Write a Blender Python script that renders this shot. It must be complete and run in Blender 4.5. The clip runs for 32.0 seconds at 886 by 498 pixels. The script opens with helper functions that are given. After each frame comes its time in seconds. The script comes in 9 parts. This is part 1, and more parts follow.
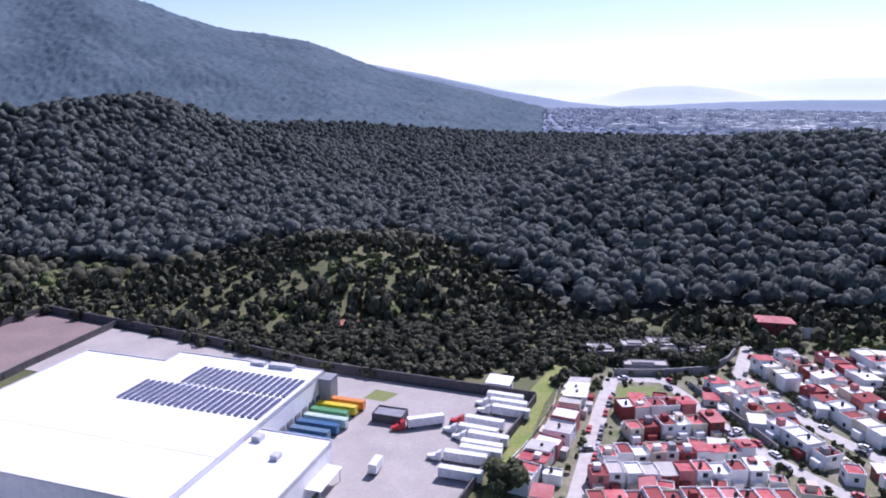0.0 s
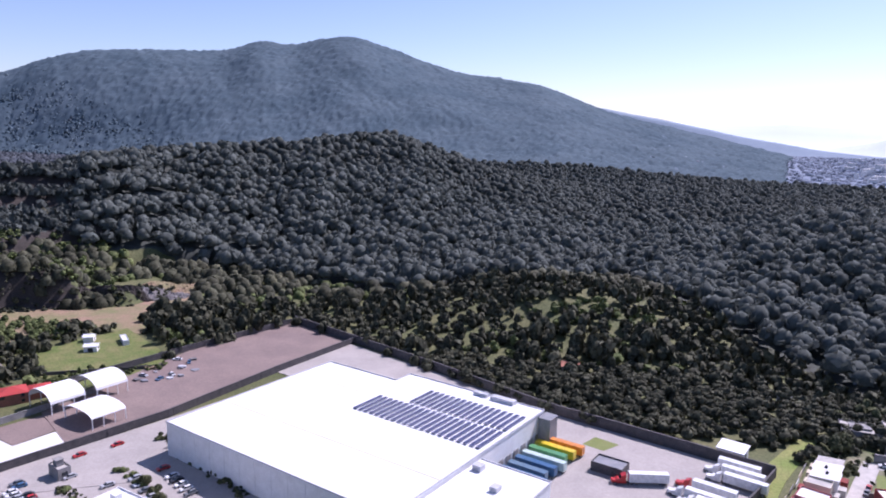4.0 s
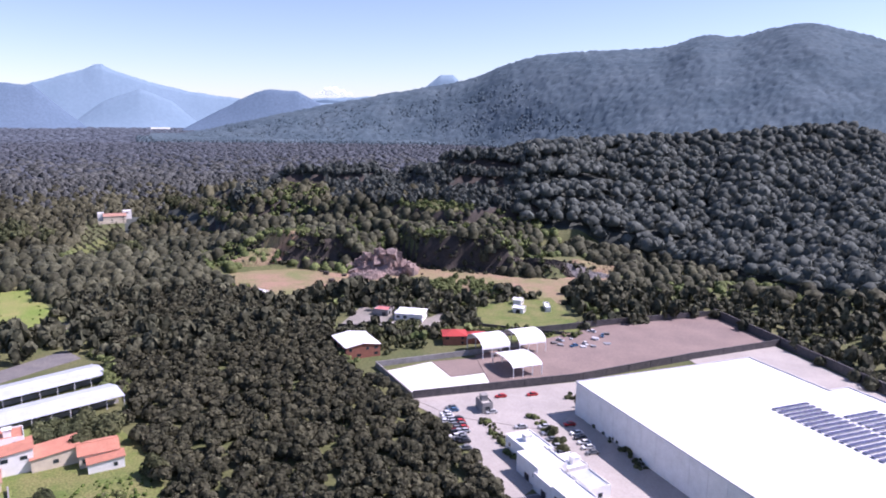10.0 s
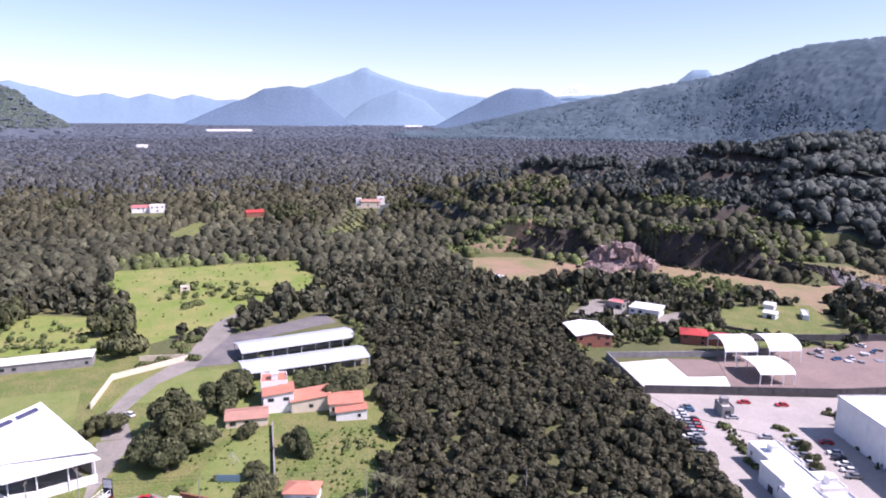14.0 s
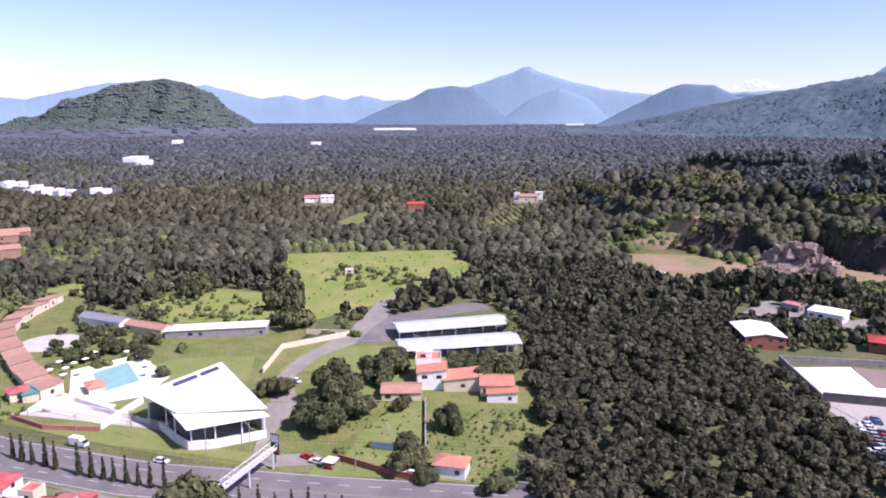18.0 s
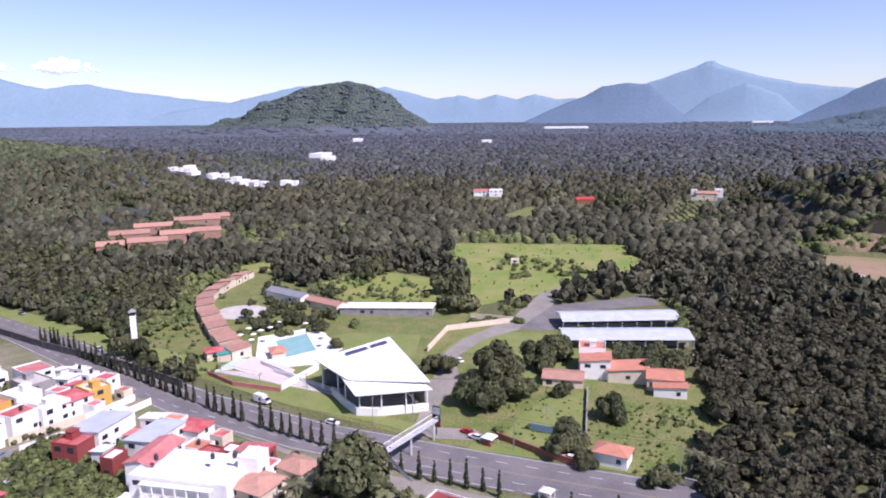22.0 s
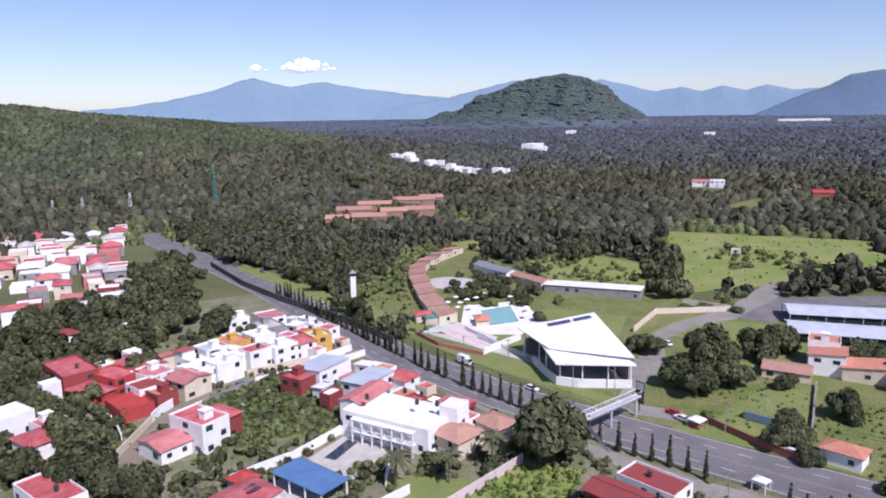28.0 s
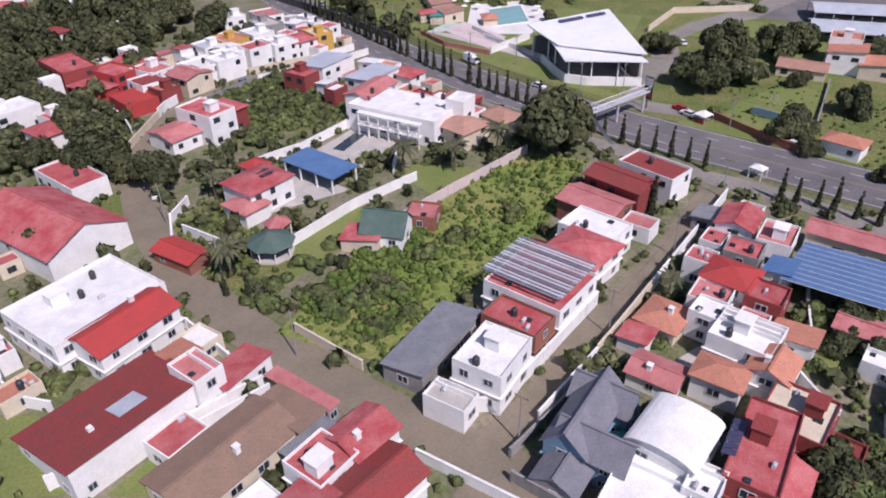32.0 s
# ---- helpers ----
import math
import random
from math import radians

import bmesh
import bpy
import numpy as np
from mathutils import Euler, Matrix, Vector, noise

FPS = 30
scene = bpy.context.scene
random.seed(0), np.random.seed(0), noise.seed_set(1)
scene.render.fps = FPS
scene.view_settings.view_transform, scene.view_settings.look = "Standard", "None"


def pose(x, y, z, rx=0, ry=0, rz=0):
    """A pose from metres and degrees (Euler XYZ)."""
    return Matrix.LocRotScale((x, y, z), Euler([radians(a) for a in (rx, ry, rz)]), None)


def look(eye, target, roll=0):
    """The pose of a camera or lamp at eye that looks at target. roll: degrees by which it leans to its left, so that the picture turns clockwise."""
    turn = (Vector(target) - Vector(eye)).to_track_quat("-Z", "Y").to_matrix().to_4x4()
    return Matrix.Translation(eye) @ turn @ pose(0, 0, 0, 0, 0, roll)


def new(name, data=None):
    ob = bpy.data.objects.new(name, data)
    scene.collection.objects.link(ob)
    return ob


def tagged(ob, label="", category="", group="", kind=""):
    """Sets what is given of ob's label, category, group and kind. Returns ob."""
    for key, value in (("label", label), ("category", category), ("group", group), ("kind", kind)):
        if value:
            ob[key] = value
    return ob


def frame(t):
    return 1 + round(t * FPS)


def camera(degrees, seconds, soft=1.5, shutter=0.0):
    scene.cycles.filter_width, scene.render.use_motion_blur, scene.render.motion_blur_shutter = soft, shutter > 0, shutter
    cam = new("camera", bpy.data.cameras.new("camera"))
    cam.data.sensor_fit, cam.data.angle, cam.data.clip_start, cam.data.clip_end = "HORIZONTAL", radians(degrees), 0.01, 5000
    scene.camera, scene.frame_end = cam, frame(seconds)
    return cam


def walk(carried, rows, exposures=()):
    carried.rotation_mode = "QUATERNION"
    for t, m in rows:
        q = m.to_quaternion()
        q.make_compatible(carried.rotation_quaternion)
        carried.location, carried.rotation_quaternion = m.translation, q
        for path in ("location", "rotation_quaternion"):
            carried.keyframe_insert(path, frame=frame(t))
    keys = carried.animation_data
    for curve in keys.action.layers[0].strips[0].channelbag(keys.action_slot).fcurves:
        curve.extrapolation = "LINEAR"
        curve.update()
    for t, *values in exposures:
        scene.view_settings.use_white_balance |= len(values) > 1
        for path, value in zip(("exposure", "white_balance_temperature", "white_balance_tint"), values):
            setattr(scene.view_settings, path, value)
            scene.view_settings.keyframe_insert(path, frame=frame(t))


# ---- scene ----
cam = camera(64.44, 32.0, soft=1.9)

# seconds; place in metres; turn to the left, tilt up and lean in degrees
ROWS = (
    (0.0, -0.01, -0.00, 115.02, 0.00, -13.01, 0.06),
    (0.5, -0.75, 0.05, 115.25, 2.08, -12.54, 0.41),
    (1.0, -1.49, 0.01, 115.45, 4.35, -11.46, 0.50),
    (1.5, -2.26, -0.15, 115.57, 6.52, -10.47, 0.48),
    (2.0, -3.07, -0.40, 115.62, 8.92, -9.95, 0.11),
    (2.5, -3.97, -0.69, 115.52, 10.95, -9.91, 0.66),
    (4.5, -6.30, -1.81, 113.85, 20.37, -9.89, 0.94),
    (5.0, -6.23, -1.42, 112.98, 23.43, -9.98, 0.82),
    (5.5, -6.15, -1.04, 111.96, 27.50, -9.99, 0.87),
    (6.0, -6.33, -0.95, 110.94, 30.91, -10.05, 0.89),
    (6.5, -6.62, -1.05, 110.04, 34.04, -10.09, 0.91),
    (7.0, -6.83, -1.12, 109.23, 39.41, -10.19, 0.85),
    (7.5, -6.90, -1.08, 108.47, 42.79, -10.21, 0.96),
    (8.0, -6.88, -0.96, 107.77, 44.68, -10.27, 0.86),
    (8.5, -6.83, -0.84, 107.13, 46.38, -10.31, 0.83),
    (9.0, -6.81, -0.77, 106.49, 48.15, -10.38, 0.80),
    (9.5, -6.88, -0.80, 105.78, 49.80, -10.42, 0.72),
    (10.0, -6.98, -0.90, 105.01, 51.57, -10.44, 0.74),
    (10.5, -7.09, -1.03, 104.20, 53.25, -10.44, 0.71),
    (11.0, -7.16, -1.12, 103.40, 55.01, -10.43, 0.67),
    (11.5, -7.20, -1.11, 102.63, 56.73, -10.49, 0.61),
    (12.0, -7.25, -1.10, 101.87, 58.50, -10.49, 0.57),
    (12.5, -7.36, -1.20, 101.10, 60.55, -10.54, 0.57),
    (13.0, -7.46, -1.30, 100.32, 63.95, -10.61, 0.55),
    (13.5, -7.48, -1.28, 99.57, 67.30, -10.64, 0.57),
    (14.0, -7.42, -1.14, 98.86, 70.85, -10.72, 0.51),
    (14.5, -7.23, -0.87, 98.22, 73.00, -10.76, 0.46),
    (16.5, -7.21, -1.15, 95.66, 77.90, -10.85, 0.24),
    (17.0, -7.23, -1.06, 94.89, 80.29, -10.85, 0.14),
    (17.5, -7.27, -1.01, 94.12, 82.02, -10.82, 0.13),
    (18.0, -7.32, -1.01, 93.36, 83.77, -10.81, 0.07),
    (18.5, -7.36, -1.05, 92.62, 85.43, -10.80, -0.03),
    (19.0, -7.37, -1.07, 91.92, 87.20, -10.78, -0.10),
    (19.5, -7.33, -1.02, 91.25, 88.91, -10.78, -0.13),
    (20.0, -7.30, -0.93, 90.58, 90.71, -10.76, -0.25),
    (20.5, -7.35, -0.86, 89.85, 92.36, -10.75, -0.30),
    (21.0, -7.38, -0.82, 89.11, 94.13, -10.74, -0.40),
    (21.5, -7.31, -0.81, 88.40, 95.78, -10.79, -0.44),
    (22.0, -7.16, -0.81, 87.74, 97.52, -10.77, -0.51),
    (22.5, -7.00, -0.82, 87.12, 99.15, -10.76, -0.54),
    (23.0, -6.87, -0.83, 86.47, 100.89, -10.76, -0.59),
    (23.5, -6.82, -0.88, 85.76, 102.52, -10.84, -0.64),
    (24.0, -6.81, -0.93, 85.00, 104.30, -10.83, -0.73),
    (24.5, -6.78, -0.96, 84.21, 105.99, -10.90, -0.67),
    (25.0, -6.74, -0.97, 83.41, 107.77, -10.91, -0.71),
    (25.5, -6.72, -0.96, 82.63, 109.44, -10.85, -0.76),
    (26.0, -6.72, -0.94, 81.88, 111.20, -10.90, -0.82),
    (26.5, -6.75, -0.94, 81.20, 112.91, -10.90, -0.80),
    (28.5, -6.60, -0.82, 78.54, 114.63, -10.98, -0.89),
    (29.0, -6.48, -0.84, 77.47, 114.66, -11.00, -0.95),
    (29.5, -6.35, -0.86, 76.42, 114.71, -11.38, -0.99),
    (30.0, -6.21, -0.88, 75.42, 114.88, -14.97, -0.92),
    (30.5, -6.04, -0.89, 74.56, 115.00, -19.28, -0.93),
    (31.0, -5.84, -0.89, 73.85, 115.02, -24.05, -0.93),
    (31.5, -5.65, -0.89, 73.19, 115.19, -28.57, -0.98),
    (32.0, -5.49, -0.89, 72.52, 115.34, -33.37, -1.05),
)


def heading(x, y, z, yaw, pitch, roll):
    """The pose of a camera by its heading, tilt and lean."""
    a, b = radians(yaw), radians(pitch)
    ahead = Vector((-math.sin(a) * math.cos(b), math.cos(a) * math.cos(b), math.sin(b)))
    return look((x, y, z), Vector((x, y, z)) + 10 * ahead, roll)


walk(cam, [(row[0], heading(*row[1:])) for row in ROWS], exposures=((0.0, 0.32, 5650, 33), (5.0, 0.35, 5900, 33), (9.0, 0.58, 6000, 34), (13.0, 0.74, 6150, 35), (19.0, 0.56, 6130, 34), (26.0, 0.2, 5900, 30), (29.0, 0.1, 5880, 27), (31.0, 0.14, 5950, 27), (32.0, -0.17, 6200, 27)))

# ---- sky and sun ----
SUN_AZ, SUN_EL = -33.0, 50.0  # to the left of +y, above the horizon
world = bpy.data.worlds.new("sky")
scene.world = world
world.use_nodes = True
sky = world.node_tree.nodes.new("ShaderNodeTexSky")
sky.sky_type = "NISHITA"
sky.sun_disc = False
sky.sun_elevation, sky.sun_rotation = radians(SUN_EL), radians(-SUN_AZ)
sky.altitude, sky.air_density, sky.dust_density, sky.ozone_density = 1500.0, 1.0, 1.45, 1.4
backing = world.node_tree.nodes["Background"]
backing.inputs["Strength"].default_value = 0.11
world.node_tree.links.new(sky.outputs[0], backing.inputs["Color"])
sun_lamp = new("sun", bpy.data.lights.new("sun", "SUN"))
sun_lamp.data.energy, sun_lamp.data.angle, sun_lamp.data.color = 4.9, radians(0.6), (1.0, 0.96, 0.9)
sun_way = Vector((-math.sin(radians(SUN_AZ)) * math.cos(radians(SUN_EL)), math.cos(radians(SUN_AZ)) * math.cos(radians(SUN_EL)), math.sin(radians(SUN_EL))))
sun_lamp.matrix_basis = look(sun_way * 300, (0, 0, 0))

# ---- materials ----
def material(name, colour, rough=0.85, metal=0.0, second=None, scale=1.0, bump=0.0, grain=12.0, island=0.0, each=0.0, emit=0.0, spec=0.3, fine=0.25, leaf=0.0):
    """A surface with two scales of variation: patches towards `second` and a fine grain; `each` and `island` vary whole pieces."""
    m = bpy.data.materials.new(name)
    m.use_nodes = True
    nodes, links = m.node_tree.nodes, m.node_tree.links
    bsdf = nodes["Principled BSDF"]
    bsdf.inputs["Roughness"].default_value, bsdf.inputs["Metallic"].default_value = rough, metal
    bsdf.inputs["Specular IOR Level"].default_value = spec
    where = nodes.new("ShaderNodeNewGeometry")
    second = second or tuple(0.72 * c for c in colour)
    patches = nodes.new("ShaderNodeTexNoise")
    patches.inputs["Scale"].default_value, patches.inputs["Detail"].default_value, patches.inputs["Roughness"].default_value = scale, 5.0, 0.62
    links.new(where.outputs["Position"], patches.inputs["Vector"])
    steep = nodes.new("ShaderNodeMapRange")
    steep.inputs[1].default_value, steep.inputs[2].default_value = 0.36, 0.66
    links.new(patches.outputs[0], steep.inputs[0])
    mix = nodes.new("ShaderNodeMix")
    mix.data_type = "RGBA"
    mix.inputs[6].default_value, mix.inputs[7].default_value = (*colour, 1), (*second, 1)
    links.new(steep.outputs[0], mix.inputs[0])
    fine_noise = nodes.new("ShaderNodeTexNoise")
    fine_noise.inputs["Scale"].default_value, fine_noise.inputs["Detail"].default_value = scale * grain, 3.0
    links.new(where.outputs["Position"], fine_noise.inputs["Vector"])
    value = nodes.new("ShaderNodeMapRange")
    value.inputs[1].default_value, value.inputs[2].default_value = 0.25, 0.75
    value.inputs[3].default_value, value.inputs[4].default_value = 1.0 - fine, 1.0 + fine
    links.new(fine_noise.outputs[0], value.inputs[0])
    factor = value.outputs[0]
    for amount, socket in ((island, where.outputs["Random Per Island"]), (each, nodes.new("ShaderNodeObjectInfo").outputs["Random"])):
        if amount:
            span = nodes.new("ShaderNodeMapRange")
            span.inputs[3].default_value, span.inputs[4].default_value = 1.0 - amount, 1.0 + amount
            links.new(socket, span.inputs[0])
            times = nodes.new("ShaderNodeMath")
            times.operation = "MULTIPLY"
            links.new(factor, times.inputs[0]), links.new(span.outputs[0], times.inputs[1])
            factor = times.outputs[0]
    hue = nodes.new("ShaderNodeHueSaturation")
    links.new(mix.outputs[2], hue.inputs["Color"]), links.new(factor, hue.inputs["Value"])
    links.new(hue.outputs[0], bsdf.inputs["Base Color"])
    if bump:
        relief = nodes.new("ShaderNodeBump")
        relief.inputs["Strength"].default_value, relief.inputs["Distance"].default_value = 0.6, bump
        links.new(fine_noise.outputs[0], relief.inputs["Height"]), links.new(relief.outputs[0], bsdf.inputs["Normal"])
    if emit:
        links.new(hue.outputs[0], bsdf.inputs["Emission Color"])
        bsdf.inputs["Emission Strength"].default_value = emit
    if leaf:
        thin, both = nodes.new("ShaderNodeBsdfTranslucent"), nodes.new("ShaderNodeMixShader")
        both.inputs[0].default_value = leaf
        links.new(hue.outputs[0], thin.inputs["Color"])
        links.new(bsdf.outputs[0], both.inputs[1]), links.new(thin.outputs[0], both.inputs[2])
        links.new(both.outputs[0], nodes["Material Output"].inputs["Surface"])
    return m


M = {}
M["earth"] = material("dry_grass_ground", (0.085, 0.1, 0.038), second=(0.135, 0.132, 0.058), scale=0.03, grain=30, bump=0.2, fine=0.4)
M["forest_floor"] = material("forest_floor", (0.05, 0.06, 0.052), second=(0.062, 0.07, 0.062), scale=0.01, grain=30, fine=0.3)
M["garden_earth"] = material("garden_earth", (0.11, 0.135, 0.05), second=(0.25, 0.215, 0.16), scale=0.09, grain=14, bump=0.05, fine=0.3)
M["red_rock"] = material("broken_red_rock", (0.34, 0.24, 0.21), second=(0.2, 0.165, 0.155), scale=0.09, grain=9, bump=0.6, fine=0.4)
M["meadow"] = material("bright_meadow_grass", (0.15, 0.215, 0.042), second=(0.25, 0.24, 0.085), scale=0.05, grain=25, bump=0.1, fine=0.3)
M["lawn"] = material("mown_lawn", (0.145, 0.19, 0.05), second=(0.2, 0.215, 0.075), scale=0.12, grain=20, fine=0.2)
M["rough_grass"] = material("rough_grass", (0.105, 0.145, 0.035), second=(0.19, 0.18, 0.07), scale=0.1, grain=14, bump=0.25, fine=0.45)
M["red_soil"] = material("reddish_bare_soil", (0.31, 0.2, 0.14), second=(0.17, 0.18, 0.075), scale=0.045, grain=20, bump=0.15, fine=0.25)
M["lot_soil"] = material("brown_gravel_lot", (0.20, 0.15, 0.135), second=(0.25, 0.19, 0.165), scale=0.05, grain=25, fine=0.15)
M["asphalt"] = material("worn_asphalt", (0.175, 0.163, 0.165), second=(0.125, 0.118, 0.12), scale=0.09, grain=18, fine=0.15)
M["cobble"] = material("dusty_cobbled_street", (0.235, 0.195, 0.145), second=(0.185, 0.16, 0.115), scale=0.15, grain=24, bump=0.05, fine=0.14)
M["track"] = material("gravel_track", (0.27, 0.245, 0.22), second=(0.2, 0.19, 0.16), scale=0.1, grain=20, fine=0.2)
M["gravel_dark"] = material("dark_crushed_rock", (0.13, 0.125, 0.13), second=(0.2, 0.185, 0.17), scale=0.12, grain=20, bump=0.3, fine=0.3)
M["concrete"] = material("pale_concrete", (0.39, 0.355, 0.325), second=(0.32, 0.295, 0.27), scale=0.06, grain=22, fine=0.1)
M["slab_white"] = material("white_concrete_slab", (0.75, 0.73, 0.71), second=(0.62, 0.6, 0.57), scale=0.08, grain=20, fine=0.08)
M["court_pink"] = material("faded_pink_court", (0.62, 0.5, 0.48), second=(0.55, 0.47, 0.45), scale=0.2, fine=0.1)
M["court_mint"] = material("faded_mint_court", (0.42, 0.52, 0.46), second=(0.5, 0.52, 0.48), scale=0.2, fine=0.1)
M["pave"] = material("pavement_concrete", (0.5, 0.47, 0.43), second=(0.38, 0.36, 0.33), scale=0.3, grain=14, fine=0.15)
M["roof_white"] = material("white_metal_roof", (0.8, 0.8, 0.8), second=(0.74, 0.74, 0.75), rough=0.5, scale=0.05, grain=12, fine=0.04)
M["flat_white"] = material("weathered_white_flat_roof", (0.8, 0.79, 0.77), second=(0.66, 0.65, 0.63), scale=0.35, grain=12, fine=0.12, each=0.06)
M["white"] = material("white_painted_render", (0.8, 0.79, 0.77), second=(0.71, 0.7, 0.675), scale=0.35, grain=9, fine=0.07, each=0.04)
M["cream"] = material("cream_painted_render", (0.66, 0.58, 0.45), second=(0.56, 0.48, 0.37), scale=0.35, grain=9, fine=0.08)
M["grey_wall"] = material("grey_block_wall", (0.3, 0.29, 0.285), second=(0.22, 0.21, 0.2), scale=0.4, grain=10, bump=0.02, fine=0.2)
M["dark_wall"] = material("dark_stone_wall", (0.075, 0.072, 0.075), second=(0.11, 0.1, 0.1), scale=0.5, grain=10, bump=0.05, fine=0.35)
M["red_roof"] = material("red_sealed_flat_roof", (0.38, 0.065, 0.07), second=(0.48, 0.16, 0.155), scale=0.3, grain=14, fine=0.22, each=0.12)
M["bright_red"] = material("bright_red_paint", (0.44, 0.055, 0.05), second=(0.36, 0.055, 0.05), scale=0.4, grain=10, fine=0.1)
M["dark_red"] = material("dark_red_roof", (0.27, 0.05, 0.045), second=(0.21, 0.055, 0.05), scale=0.35, grain=10, fine=0.18, each=0.1)
M["pink_roof"] = material("faded_pink_roof", (0.5, 0.2, 0.19), second=(0.4, 0.13, 0.125), scale=0.35, grain=10, fine=0.14, each=0.1)
M["tile"] = material("terracotta_roof_tile", (0.5, 0.215, 0.145), second=(0.42, 0.18, 0.12), scale=0.5, grain=10, fine=0.25, each=0.12)
M["tile_dull"] = material("weathered_clay_tile", (0.42, 0.23, 0.175), second=(0.33, 0.19, 0.14), scale=0.5, grain=10, fine=0.25, each=0.12)
M["brown_roof"] = material("brown_shingle_roof", (0.27, 0.175, 0.125), second=(0.22, 0.15, 0.11), scale=0.4, grain=10, fine=0.15)
M["grey_roof"] = material("grey_shingle_roof", (0.2, 0.2, 0.225), second=(0.16, 0.16, 0.18), scale=0.5, grain=10, fine=0.2)
M["green_roof"] = material("dark_green_roof", (0.07, 0.12, 0.1), second=(0.1, 0.14, 0.12), scale=0.5, grain=10, fine=0.2)
M["steel_roof"] = material("galvanised_roof_sheet", (0.6, 0.63, 0.67), second=(0.5, 0.53, 0.57), rough=0.45, metal=0.25, scale=0.25, grain=10, fine=0.08)
M["dark_sheet"] = material("weathered_grey_sheet", (0.19, 0.2, 0.22), second=(0.26, 0.26, 0.27), rough=0.6, scale=0.4, grain=10, fine=0.2)
M["blue_sheet"] = material("blue_translucent_sheet", (0.08, 0.16, 0.32), second=(0.11, 0.2, 0.36), rough=0.35, scale=0.3, grain=8, fine=0.12)
M["teal"] = material("turquoise_awning", (0.06, 0.32, 0.28), rough=0.6, scale=0.6, fine=0.1)
M["water"] = material("pool_water", (0.2, 0.39, 0.37), second=(0.25, 0.44, 0.41), rough=0.08, scale=0.3, fine=0.05, spec=0.5)
M["glass"] = material("window_glass", (0.03, 0.04, 0.05), rough=0.12, scale=0.8, fine=0.2, each=0.3, spec=0.6)
M["panel"] = material("solar_panel", (0.06, 0.06, 0.115), second=(0.075, 0.075, 0.135), rough=0.25, scale=0.3, fine=0.1, spec=0.5)
M["frame"] = material("pale_frame_metal", (0.55, 0.55, 0.57), rough=0.5, scale=1.0, fine=0.1)
M["dark_metal"] = material("dark_painted_steel", (0.05, 0.05, 0.055), rough=0.5, scale=1.0, fine=0.2)
M["wood"] = material("weathered_timber", (0.2, 0.14, 0.09), second=(0.27, 0.2, 0.13), scale=1.0, grain=12, fine=0.25)
M["yellow_wall"] = material("ochre_painted_wall", (0.6, 0.36, 0.08), second=(0.5, 0.3, 0.08), scale=0.4, fine=0.1)
M["blue_wall"] = material("light_blue_painted_wall", (0.17, 0.28, 0.38), second=(0.14, 0.23, 0.32), scale=0.4, fine=0.1)
M["brick"] = material("red_brick_wall", (0.3, 0.12, 0.085), second=(0.24, 0.1, 0.07), scale=0.8, grain=12, fine=0.25)
M["convent_wall"] = material("brown_plastered_wall", (0.34, 0.21, 0.15), second=(0.27, 0.17, 0.125), scale=0.3, grain=10, fine=0.15)
M["paint_line"] = material("worn_white_road_paint", (0.62, 0.62, 0.6), second=(0.4, 0.4, 0.39), scale=1.5, fine=0.2)
M["yellow_line"] = material("worn_yellow_road_paint", (0.3, 0.26, 0.16), second=(0.22, 0.2, 0.15), scale=1.5, fine=0.2)
M["rubber"] = material("tyre_rubber", (0.025, 0.025, 0.025), rough=0.9, scale=3, fine=0.2)
M["bark"] = material("brown_bark", (0.1, 0.075, 0.055), second=(0.15, 0.115, 0.085), scale=2, grain=8, bump=0.05, fine=0.3)
# fine=0.5 and over on foliage: dark flecks painted as shade between leaf clumps
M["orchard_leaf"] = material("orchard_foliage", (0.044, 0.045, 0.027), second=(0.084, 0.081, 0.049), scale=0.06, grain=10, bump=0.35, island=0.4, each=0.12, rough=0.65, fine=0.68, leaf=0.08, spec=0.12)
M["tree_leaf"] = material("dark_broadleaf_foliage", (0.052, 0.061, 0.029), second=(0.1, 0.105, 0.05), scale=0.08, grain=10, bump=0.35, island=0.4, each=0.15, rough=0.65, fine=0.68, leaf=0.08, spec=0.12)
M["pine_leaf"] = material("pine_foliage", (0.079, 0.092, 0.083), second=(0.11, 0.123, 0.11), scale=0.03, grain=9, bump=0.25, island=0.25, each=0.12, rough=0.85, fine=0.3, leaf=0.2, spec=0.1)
# far_leaf: the blue of distance haze is mixed into the leaf colour
M["far_leaf"] = material("haze_tinted_pine_foliage", (0.07, 0.103, 0.126), second=(0.098, 0.134, 0.157), scale=0.006, grain=8, bump=0.0, island=0.1, rough=0.95, fine=0.1, leaf=0.05, spec=0.05)
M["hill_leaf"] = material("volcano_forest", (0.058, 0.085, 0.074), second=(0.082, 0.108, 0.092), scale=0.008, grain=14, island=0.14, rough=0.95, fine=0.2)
# mid_leaf leans blue as the first step of painted haze
M["mid_leaf"] = material("haze_tinted_mid_foliage", (0.0555, 0.0618, 0.0623), second=(0.0981, 0.1026, 0.0962), scale=0.02, grain=20, bump=0.8, island=0.3, rough=0.8, fine=0.68, leaf=0.08, spec=0.12)
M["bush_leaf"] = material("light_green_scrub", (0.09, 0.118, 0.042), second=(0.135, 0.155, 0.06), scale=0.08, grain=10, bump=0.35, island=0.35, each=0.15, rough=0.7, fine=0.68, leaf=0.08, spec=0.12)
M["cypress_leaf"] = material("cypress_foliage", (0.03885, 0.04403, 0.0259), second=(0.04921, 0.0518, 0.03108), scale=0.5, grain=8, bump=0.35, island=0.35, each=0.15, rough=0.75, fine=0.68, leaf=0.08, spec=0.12)
